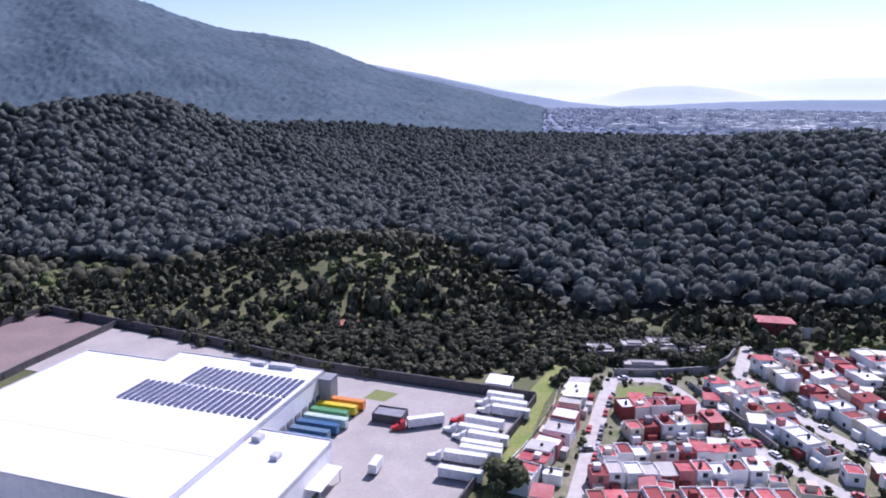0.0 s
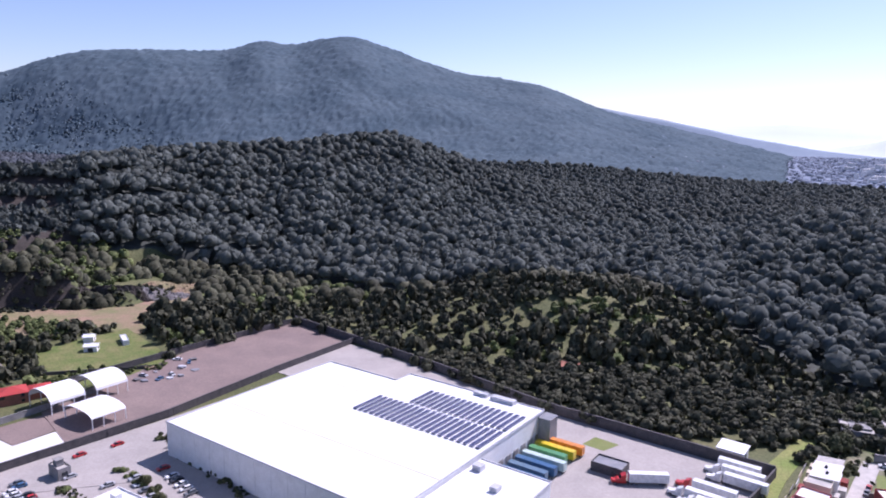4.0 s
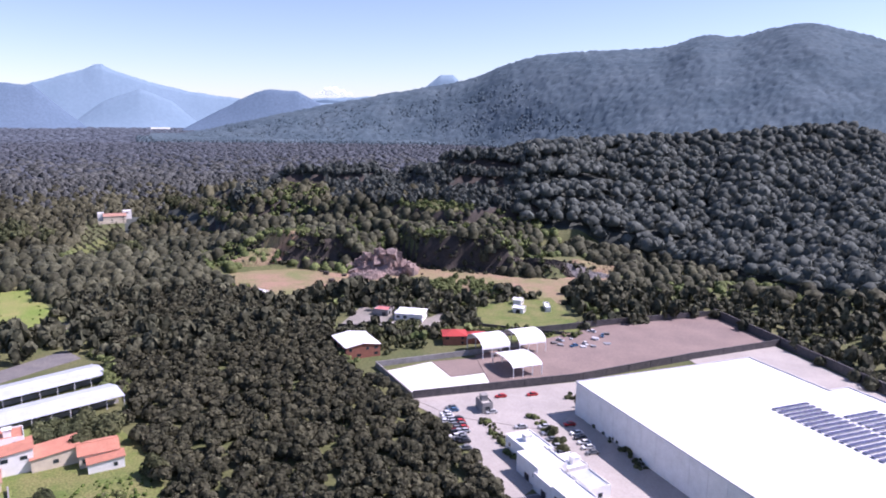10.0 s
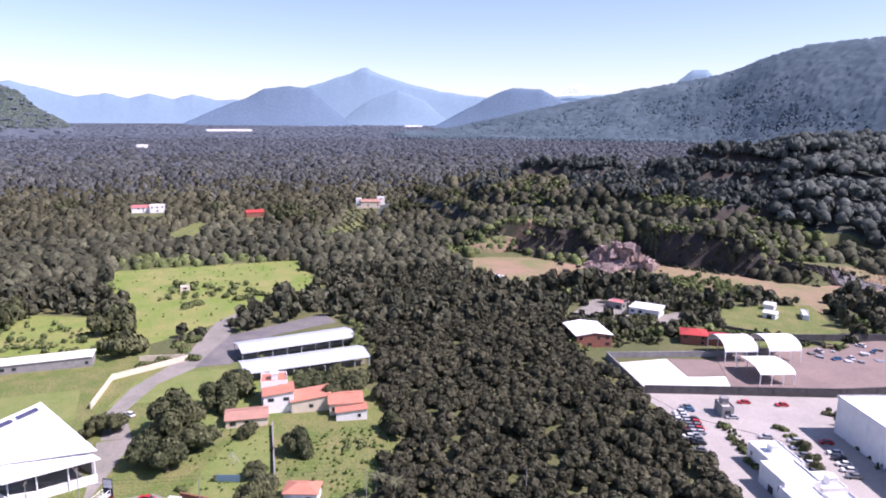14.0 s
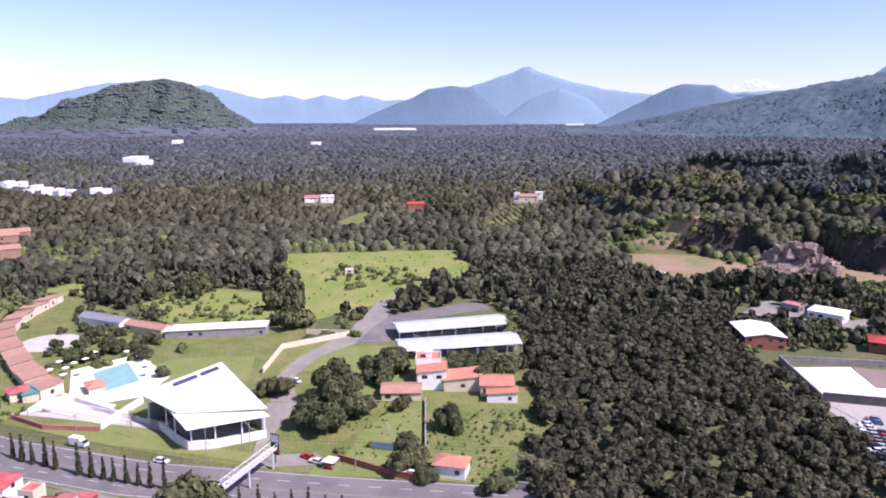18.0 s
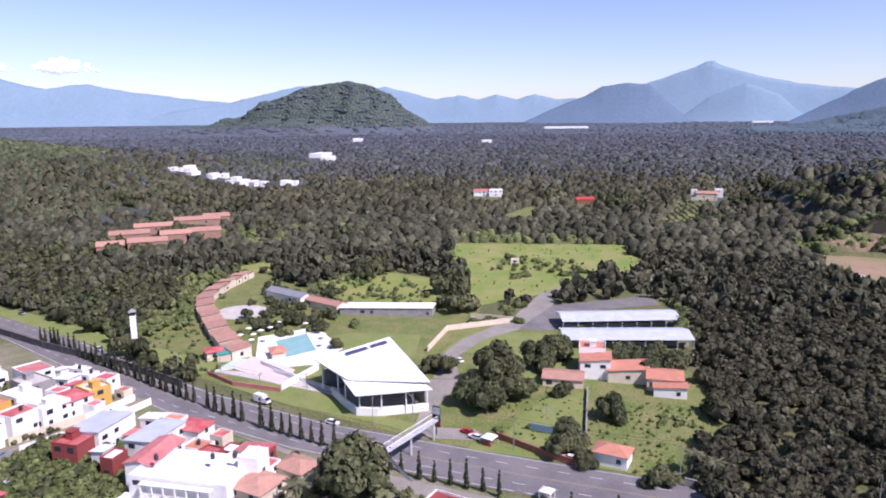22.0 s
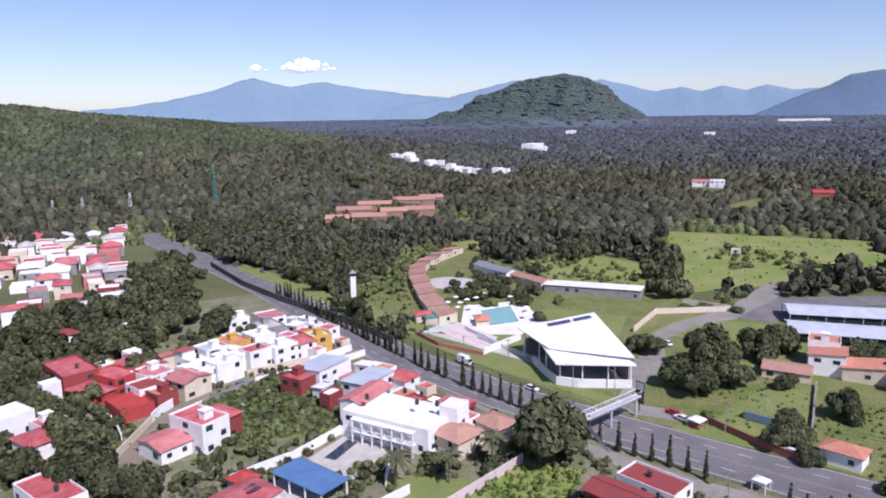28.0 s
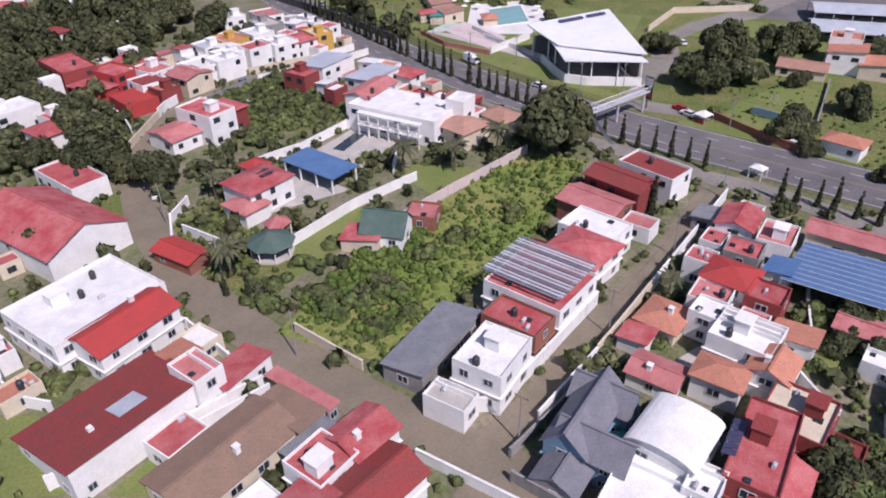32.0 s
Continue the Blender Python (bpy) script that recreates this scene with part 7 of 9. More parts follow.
part("cab", Build().add([(-2.6, -0.95, 0.5), (-0.9, -0.95, 0.5), (-0.9, 0.95, 0.5), (-2.6, 0.95, 0.5), (-2.5, -0.95, 1.3), (-0.9, -0.95, 2.1), (-0.9, 0.95, 2.1), (-2.5, 0.95, 1.3), (-1.8, -0.9, 2.1), (-1.8, 0.9, 2.1)], [(3, 2, 1, 0), (0, 1, 5, 8, 4), (2, 3, 7, 9, 6), (3, 0, 4, 7), (5, 6, 9, 8), (1, 2, 6, 5)]), PAINT["white"], van)
part("windscreen", Build().plate([(-2.47, -0.85, 1.4), (-2.47, 0.85, 1.4), (-1.85, 0.82, 2.08), (-1.85, -0.82, 2.08)][::-1], 0.02), "glass", van)
wheels(van, CAR_WHEEL, [(-1.8, -0.85), (-1.8, 0.85), (1.9, -0.85), (1.9, 0.85)], 0.32)
rng = random.Random(15)
for i in range(46):
    line = ESTATE_STREETS[i % 4]
    k = rng.randrange(len(line) - 1)
    t = rng.random()
    x, y = line[k][0] + t * (line[k + 1][0] - line[k][0]), line[k][1] + t * (line[k + 1][1] - line[k][1])
    car(x + rng.choice((-2.2, 2.2)), y, math.degrees(math.atan2(line[k + 1][1] - line[k][1], line[k + 1][0] - line[k][0])), rng.choice(("white", "silver", "grey", "red", "black")), "parked in the estate", 0.3)

# panels, roofs and small structures of the near housing
tarp = thing("courtyard_cover", pose(-117.5, 18.5, 0, 0, 0, -14), "large blue translucent sheet roof over a courtyard", "canopy")
for i in range(9):
    part("sheet", Build().plate([(-7 + i * 1.56, -8, 4.6), (-5.5 + i * 1.56, -8, 4.6), (-5.5 + i * 1.56, 8, 5.4), (-7 + i * 1.56, 8, 5.4)], 0.05), "blue_sheet", tarp)
for x in (-7, 0, 7):
    for y in (-7.8, 7.8):
        part("post", Build().tube((x, y, -0.2), (x, y, 4.55 if y < 0 else 5.3), 0.1), "frame", tarp)
for i in range(10):
    part("rib", Build().tube((-7.03 + i * 1.56, -8, 4.66), (-7.03 + i * 1.56, 8, 5.46), 0.07, 0.07, 5), "frame", tarp)
patio = thing("patio_roof", pose(-120.4, -85, 0, 0, 0, -13), "flat blue patio roof on white posts", "canopy")
part("roof", Build().plate([(-4, -8, 3.9), (4, -8, 3.7), (4, 8, 3.7), (-4, 8, 3.9)], 0.2), "blue_sheet", patio)
for x in (-3.6, 3.6):
    for y in (-7.4, -2.5, 2.5, 7.4):
        part("post", Build().box(x - 0.15, y - 0.15, -0.3, x + 0.15, y + 0.15, 3.55), "white", patio)


def round_roof(x, y, r, h, rise, mat, label, n=8):
    ob = thing("gazebo", pose(x, y, 0), label, "gazebo")
    ring = [(r * math.cos(6.2832 * i / n), r * math.sin(6.2832 * i / n)) for i in range(n)]
    part("roof", Build().add([(*p, h) for p in ring] + [(p[0] * 0.25, p[1] * 0.25, h + rise) for p in ring] + [(0, 0, h + rise * 1.25)], [(i, (i + 1) % n, n + (i + 1) % n, n + i) for i in range(n)] + [(n + i, n + (i + 1) % n, 2 * n) for i in range(n)] + [tuple(range(n - 1, -1, -1))]), mat, ob)
    part("floor", Build().prism([(p[0] * 0.9, p[1] * 0.9) for p in ring], -0.3, 0.4), "pave", ob)
    for px, py in ring:
        part("post", Build().tube((px * 0.85, py * 0.85, 0), (px * 0.85, py * 0.85, h + 0.05), 0.12), "white", ob)


round_roof(-70.5, -7.0, 1.6, 2.6, 0.7, "teal", "small turquoise garden parasol roof beside the blue house", 6)
round_roof(-91, -76.5, 4.6, 2.8, 1.6, "green_roof", "octagonal garden gazebo with a dark green roof")
round_roof(-96.5, -79, 2.8, 3.2, 1.1, "pink_roof", "small round pavilion with a pink roof", 6)
pergola = thing("pergola", pose(-96.5, -26.5, 7.0, 0, 0, -13), "slatted white pergola roof over a terrace", "pergola")
for i in range(16):
    part("slat", Build().box(-6 + i * 0.78, -7.5, 0.35 if i % 4 else 0.4, -5.55 + i * 0.78, 7.0, 0.47), "steel_roof" if i % 3 else "grey_roof", pergola)
for y in (-6.8, 0, 6.4):
    part("beam", Build().box(-6, y - 0.1, 0.1, 6, y + 0.1, 0.33), "frame", pergola)
for hx, hy, hz, rot, rows, cols in ((-74, 5.0, 5.2, -8, 1, 6), (-106, -91.5, 6.4, -13, 2, 3), (-121.5, -13, 0.2, -14, 0, 0)):
    if rows:
        ob = thing("solar_collector", pose(hx, hy, hz, 0, 0, rot), "small set of dark solar panels on a red roof", "solar panels", "roof solar panels")
        for i in range(rows):
            for j in range(cols):
                part("panel", Build().plate([(j * 1.1 - 3, i * 1.8, 0.25), (j * 1.1 - 2, i * 1.8, 0.25), (j * 1.1 - 2, i * 1.8 + 1.65, 0.7), (j * 1.1 - 3, i * 1.8 + 1.65, 0.7)], 0.05), "panel", ob)
        part("rail", Build().box(-3, 0.2, -0.1, cols * 1.1 - 3.2, 0.3, 0.3), "frame", ob)
for x, y, z in ((-71.5, -27.5, 6.8), (-61.5, -90.5, 6.0), (-66, -93, 6.0), (-50, -40, 5.4), (-97, 5, 5.2), (-104, 1, 4.4), (-93.5, 3, 5.2), (-119, 4, 4.4), (-126, 9, 4.8), (-144, -18, 5.8), (-115, -24, 5.0), (-152, -75, 8.8), (-150, -88, 8.8), (-153, -70, 8.8), (-129, -122, 7.4), (-166, -147, 6.0), (-178, -145, 6.2), (-185, -141, 6.0), (-171, -150, 5.8), (-160, -151, 5.4), (-142, -183, 6.4), (-94, -129, 4.2), (-85.5, -27, 5.2)):
    water_tank(x, y, z)
WHITE_WALL = "white rendered garden wall between the plots"
wall_run("wall_garden", [(-36, -70), (-48, -62.5), (-61.5, -56.5)], 2.4, 0.3, "white", WHITE_WALL)
wall_run("wall_garden", [(-39, -67), (-50, -59.5), (-60.5, -54.5)], 2.4, 0.3, "white", WHITE_WALL)
patch("driveway", [(-36, -70), (-48, -62.5), (-61.5, -56.5), (-60.5, -54.5), (-50, -59.5), (-39, -67)], "slab_white", "narrow white driveway between garden walls", "driveway", 0.2)
wall_run("wall_garden", [(-101, -62.5), (-126, -55), (-150, -47)], 2.2, 0.25, "court_pink", "pale pinkish block wall beside the vacant lot", )
wall_run("wall_garden", [(-99, -104), (-92, -102), (-86, -96)], 2.0, 0.3, "white", WHITE_WALL)
wall_run("wall_garden", [(-128, -97), (-146, -94), (-150, -74)], 2.2, 0.25, "white", WHITE_WALL)
wall_run("wall_garden", [(-64, -19.5), (-76, -15.8), (-82, -14.5)], 1.8, 0.25, "grey_wall", "grey garden wall along the cobbled street")
wall_run("wall_garden", [(-60.5, -18), (-58, -6), (-56, 6)], 2.0, 0.25, "grey_wall", "grey garden wall along the cobbled street")
wall_run("wall_garden", [(-66, -91), (-67.5, -76), (-63.5, -64)], 2.0, 0.25, "white", WHITE_WALL)
wall_run("wall_garden", [(-66.5, -32), (-71, -24), (-84, -21), (-100, -17.5)], 2.6, 0.25, "white", WHITE_WALL)
wall_run("wall_garden", [(-76, 24), (-92, 24.5), (-108, 27)], 2.4, 0.25, "white", WHITE_WALL)
pool_small = tagged(new("lap_pool"), "small dark garden pool by the white villa", "pool", kind="structure")
part("water", Build().box(-144, -90.5, 0.0, -134, -87.5, 0.2), "glass", pool_small)



# plot walls wherever the streets are not lined by houses
def built_on(x, y, room):
    for hx, hy, turn, w, d in HOUSES:
        c, s = math.cos(radians(turn)), math.sin(radians(turn))
        if abs((x - hx) * c + (y - hy) * s) < w / 2 + room and abs((y - hy) * c - (x - hx) * s) < d / 2 + room:
            return True
    return False


def plot_walls(line, off, seed):
    rng = random.Random(seed)
    run = []
    for (x0, y0), (x1, y1) in zip(line, line[1:]):
        n = math.hypot(x1 - x0, y1 - y0)
        dx, dy = -(y1 - y0) / n * off, (x1 - x0) / n * off
        k = max(1, int(n / 4))
        for i in range(k):
            x, y = x0 + (i + 0.5) / k * (x1 - x0) + dx, y0 + (i + 0.5) / k * (y1 - y0) + dy
            if built_on(x, y, 0.6) or any(inside(np.array([x]), np.array([y]), o)[0] for o in STREET_OUTLINES):
                if len(run) > 1:
                    wall_run("wall_plot", run, rng.choice((1.9, 2.2, 2.5)), 0.25, rng.choice(("white", "white", "white", "grey_wall", "cream")), "rendered plot wall along the cobbled street")
                run = []
            else:
                run.append((x, y))
            if len(run) > 5:
                wall_run("wall_plot", run, rng.choice((1.9, 2.2, 2.5)), 0.25, rng.choice(("white", "white", "white", "grey_wall", "cream")), "rendered plot wall along the cobbled street")
                run = [run[-1]]
    if len(run) > 1:
        wall_run("wall_plot", run, 2.1, 0.25, "white", "rendered plot wall along the cobbled street")


STREET_OUTLINES = [strip(STREET_2, 7.4), strip(STREET_4, 5.8), [(-149, -8), (-108, -15), (-75, -22), (-66, -25), (-64.8, -20), (-72, -18), (-114, -8.6), (-148, -1.6)]]
plot_walls(STREET_2[4:], 4.4, 1)
plot_walls(STREET_2[5:], -4.4, 2)
plot_walls(STREET_4, 3.6, 3)
plot_walls(STREET_4, -3.6, 4)
plot_walls([(-148, -5), (-114, -12), (-90, -17), (-70, -22)], 3.4, 5)
for k, line in enumerate(([(-85, 22), (-84, 4), (-80, -8)], [(-104, 16), (-100, 10), (-92, 14), (-86, 20)], [(-124, 14), (-112, 14), (-100, 15)], [(-120, -2), (-121, 14), (-122, 28)], [(-126, -70), (-140, -76)], [(-92, -75), (-112, -71), (-130, -64)],
                          [(-88, -82), (-90, -99)], [(-113, -104), (-124, -100), (-132, -96)], [(-120, -140), (-128, -152), (-132, -166)], [(-50, -98), (-44, -88), (-46, -78)], [(-36, -58), (-38, -46), (-40, -30)])):
    plot_walls(line, 0.0, 20 + k)


def annexes(outline, tries, seed, covers, low=2.6, high=5.4):
    """Lean-tos, upper rooms and back houses that fill the plots."""
    rng = random.Random(seed)
    xs, ys = [p[0] for p in outline], [p[1] for p in outline]
    for _ in range(tries):
        x, y = rng.uniform(min(xs), max(xs)), rng.uniform(min(ys), max(ys))
        w, d = rng.uniform(3.5, 6.5), rng.uniform(3.5, 6.5)
        if not inside(np.array([x]), np.array([y]), outline)[0] or built_on(x, y, 0.42 * max(w, d)) or any(inside(np.array([x + a * w * 0.5]), np.array([y + b * d * 0.5]), o)[0] for o in STREET_OUTLINES for a in (-1, 0, 1) for b in (-1, 0, 1)):
            continue
        cover = rng.choice(covers)
        wall = rng.choice(("white", "white", "white", "cream", "dark_red"))
        roof = rng.choice(("flat", "flat", "flat", "shed"))
        label = "small %s annex with a %s roof" % ({"white": "white", "cream": "cream", "dark_red": "dark red"}[wall], {"red_roof": "red", "pink_roof": "faded red", "flat_white": "white", "slab_white": "pale", "tile": "terracotta", "dark_red": "dark red", "dark_sheet": "grey sheet"}[cover])
        h = rng.uniform(low, high)
        house(x, y, -12 + rng.choice((0, 0, 3, -4)), w, d, h, roof, wall, cover, 2 if h > 4.4 else 1, label, rise=0.5, doors=False, name="annex", cat="annex", group="annexes of the town houses")
        if roof == "flat" and rng.random() < 0.3:
            water_tank(x + rng.uniform(-0.8, 0.8), y + rng.uniform(-0.8, 0.8), h - 0.2)


STREET_OUTLINES += [strip(line, 6.5) for line in ESTATE_STREETS]
MIXED = ("red_roof", "pink_roof", "flat_white", "slab_white", "red_roof", "flat_white", "tile")
annexes([(-64, -14), (-90, -9), (-138, 0), (-136, 8), (-108, 9), (-99, 15), (-88, 13), (-66, 12)], 200, 3, MIXED)
annexes([(-70, -24), (-70, -33), (-95, -35), (-135, -31), (-148, -24), (-146, -12)], 70, 4, MIXED)
annexes([(-40, -95), (-68, -98), (-60, -27), (-38, -28)], 110, 5, ("flat_white", "slab_white", "red_roof", "dark_sheet", "tile"), 2.5, 4.0)
annexes([(-140, -140), (-205, -124), (-222, -165), (-175, -170), (-160, -185), (-130, -190)], 480, 6, MIXED, 3.0, 6.0)
annexes([(-165, -58), (-178, -86), (-184, -118), (-160, -124), (-150, -60)], 150, 7, ("red_roof", "pink_roof", "flat_white", "tile"), 3.0, 5.5)
annexes([(-86, -100), (-98, -122), (-110, -140), (-75, -140), (-62, -105)], 60, 8, ("red_roof", "flat_white", "slab_white"), 2.6, 4.0)


annexes([(22, 176), (50, 250), (64, 240), (98, 246), (106, 256), (124, 262), (190, 284), (182, 205), (124, 180), (98, 176)], 480, 9, ("dark_red", "red_roof", "flat_white", "slab_white", "pink_roof"), 2.6, 4.4)

# houses that climb from the grove towards the bend of the highway
rng = random.Random(77)
QUARTER = [(-269.4, -411.5), (-304.7, -430.4), (-348.7, -449.0), (-333.6, -395.0), (-294.9, -340.9), (-219.8, -252.4), (-194.2, -241.0), (-186.1, -250.2), (-168.4, -242.4), (-154.4, -240.7)]
for _ in range(420):
    x, y = rng.uniform(min(p[0] for p in QUARTER), max(p[0] for p in QUARTER)), rng.uniform(min(p[1] for p in QUARTER), max(p[1] for p in QUARTER))
    w, d = rng.uniform(6.5, 10.5), rng.uniform(6.5, 11)
    if not inside(np.array([x]), np.array([y]), QUARTER)[0] or built_on(x, y, 0.48 * max(w, d)) or inside(np.array([x]), np.array([y]), strip(ROAD, 34))[0]:
        continue
    wall, cover = rng.choice(("white", "white", "white", "cream", "grey_wall", "dark_red")), rng.choice(("flat_white", "slab_white", "red_roof", "pink_roof", "red_roof", "pave"))
    house(x, y, -38 + rng.uniform(-8, 8), w, d, rng.choice((3.2, 5.4, 5.8, 6.4)), rng.choice(("flat", "flat", "flat", "hip")), wall, cover, 2, "small town house with %s walls in the crowded quarter" % {"white": "white", "cream": "cream", "grey_wall": "grey block", "dark_red": "dark red"}[wall], fine=False, group="houses of the far quarter", base=float(lie(x, y)), rise=1.2)
# ---- the quarry ----
def crag(name, x, y, length, width, turn, height, mat, label, seed, steps=7.0):
    """A broken rock mass: a ridge with ledges, clefts and fallen corners."""
    rng = np.random.default_rng(seed)
    n, m = 44, 30
    u, v = np.meshgrid(np.linspace(-1, 1, n), np.linspace(-1, 1, m), indexing="ij")
    u = u + rng.uniform(-0.012, 0.012, u.shape)
    v = v + rng.uniform(-0.02, 0.02, v.shape)
    lump = sum(np.sin(u * f + p) * np.cos(v * g + q) / k for k, (f, g, p, q) in enumerate(rng.uniform(2, 11, (7, 4)), 1))
    h = np.clip(1 - np.abs(u) ** 2.2 - np.abs(v) ** 1.7, 0, 1) ** 0.5 * (0.78 + 0.2 * lump)
    h = np.clip(h, 0, None) * height
    ledge = height / steps
    h = 0.45 * h + 0.55 * (np.floor(h / ledge) + np.clip((h / ledge % 1) * 3.5, 0, 1)) * ledge
    h = h + rng.normal(size=h.shape) * 0.35 * (h > 0.4)
    c, s = math.cos(radians(turn)), math.sin(radians(turn))
    px, py = x + u * length / 2 * c - v * width / 2 * s, y + u * length / 2 * s + v * width / 2 * c
    p = np.stack([px, py, lie(px, py) + h - 0.4], -1).reshape(-1, 3)
    i, j = np.meshgrid(np.arange(n - 1), np.arange(m - 1), indexing="ij")
    f = np.stack([i * m + j, (i + 1) * m + j, (i + 1) * m + j + 1, i * m + j + 1], -1).reshape(-1, 4)
    ob = new(name, array_mesh(name, p, f, mat))
    return tagged(ob, label, "rock face", kind="structure")


crag("rock_outcrop", -408, 262, 46, 20, 42, 8, "red_rock", "jagged reddish rock outcrop left standing in the quarry", 1)
crag("rock_outcrop", -398, 246, 28, 14, 60, 6, "red_rock", "lower shoulder of reddish broken rock", 6)


def broken_rock(name, places, mat, label, seed):
    """A pile of angular blocks wedged into one another: x, y, z and half size of each."""
    rng = np.random.default_rng(seed)
    b = Build()
    for x, y, z, s in places:
        c = np.array([(i, j, k) for k in (-1, 1) for j in (-1, 1) for i in (-1, 1)], float)
        c = c * rng.uniform(0.65, 1.15, (8, 3)) * s * np.array((1.0, 0.8, 1.15))
        a, t = rng.uniform(0, 6.283), rng.normal() * 0.28
        spin = np.array(((math.cos(a), -math.sin(a), 0), (math.sin(a), math.cos(a), 0), (0, 0, 1))) @ np.array(((1, 0, 0), (0, math.cos(t), -math.sin(t)), (0, math.sin(t), math.cos(t))))
        b.add([tuple(p) for p in c @ spin.T + (x, y, z)], [(0, 2, 3, 1), (4, 5, 7, 6), (0, 1, 5, 4), (2, 6, 7, 3), (0, 4, 6, 2), (1, 3, 7, 5)])
    return tagged(new(name, b.mesh(name, mat)), label, "rock face", kind="structure")


rng = np.random.default_rng(31)
heap = []
for _ in range(170):
    u, v = rng.uniform(-1, 1), rng.normal() * 0.3
    top = 15 * (1 - abs(u - 0.1) ** 2.2) * max(0.0, 1 - (v / 0.75) ** 2)
    heap.append((-408 + 24 * u * 0.743 - 11 * v * 0.669, 262 + 24 * u * 0.669 + 11 * v * 0.743, top * rng.uniform(0.15, 1.0), rng.uniform(1.2, 3.4)))
broken_rock("rock_outcrop", heap, "red_rock", "broken reddish blocks of the quarry outcrop", 3)
heap = [(-455 + rng.normal() * 3, 247 + rng.normal() * 9, abs(rng.normal()) * 8, rng.uniform(1.0, 3.0)) for _ in range(70)]
broken_rock("rock_face", heap, "rock", "steep broken grey rock face", 4)
heap = []
for _ in range(150):
    t = rng.uniform(0, 1)
    heap.append((-424 + 62 * t + rng.normal() * 2.5 - 4, 300 + 42 * t + rng.normal() * 2.5 + 5, rng.uniform(0, 9), rng.uniform(1.2, 3.0)))
broken_rock("rock_bench", heap, "rock", "dark broken rock at the foot of the knoll", 5)
crag("rock_bench", -338, 352, 46, 9, 25, 4, "rock", "dark step of quarried rock", 7)
crag("spoil_bank", -325, 392, 44, 20, 60, 4, "red_soil", "reddish terraced bank of quarry spoil", 4)
crag("spoil_bank", -318, 372, 36, 20, 40, 3, "gravel_dark", "grey heap of crushed rock on the quarry floor", 5)
crag("spoil_bank", -470, 208, 60, 14, 80, 5, "red_soil", "reddish cut bank at the edge of the quarry", 8)
rng = random.Random(9)
for i in range(40):
    a, b = rng.random(), rng.random()
    x, y, s = -360 - 90 * a, 200 + 90 * b + 30 * a, rng.uniform(0.8, 2.6)
    ob = new("boulder", Build().prism([(x + s * math.cos(k) * rng.uniform(0.7, 1.1), y + s * math.sin(k) * rng.uniform(0.7, 1.1)) for k in range(6)], -0.3, s * rng.uniform(0.5, 0.9)).mesh("boulder", "rock"))
    tagged(ob, "loose angular boulder on the quarry floor", "boulder", "quarry boulders")


def cloud(az, el, width, height, seed):
    """A heap of overlapping puffs."""
    rng = np.random.default_rng(seed)
    d = 4780
    x, y, _ = polar(az, d, 0)
    z = 95 + d * math.tan(radians(el))
    b = Build()
    for i in range(int(24 + width / 9)):
        t = np.clip(rng.normal() * 0.42, -1, 1)
        r = height * rng.uniform(0.16, 0.36) * (1.05 - 0.75 * abs(t))
        up = min(abs(rng.normal()), 1.6) * 0.3 * height * (1 - t * t)
        cx, cy, cz = x + math.cos(radians(az)) * t * width, y + math.sin(radians(az)) * t * width, z + up
        n, m = 14, 9
        p = [(cx + r * math.cos(6.2832 * k / n) * math.sin(math.pi * j / m), cy + r * math.sin(6.2832 * k / n) * math.sin(math.pi * j / m), cz + r * 0.75 * math.cos(math.pi * j / m)) for j in range(m + 1) for k in range(n)]
        b.add(p, [(j * n + k, j * n + (k + 1) % n, (j + 1) * n + (k + 1) % n, (j + 1) * n + k) for j in range(m) for k in range(n)])
    tagged(new("backdrop_cloud", b.mesh("backdrop_cloud", "cloud", True)), "small white cumulus cloud low over the mountains", "cloud", kind="structure")


cloud(125.3, 3.2, 230, 110, 1)
cloud(128.8, 3.2, 50, 50, 2)
cloud(60.5, 1.95, 130, 70, 4)
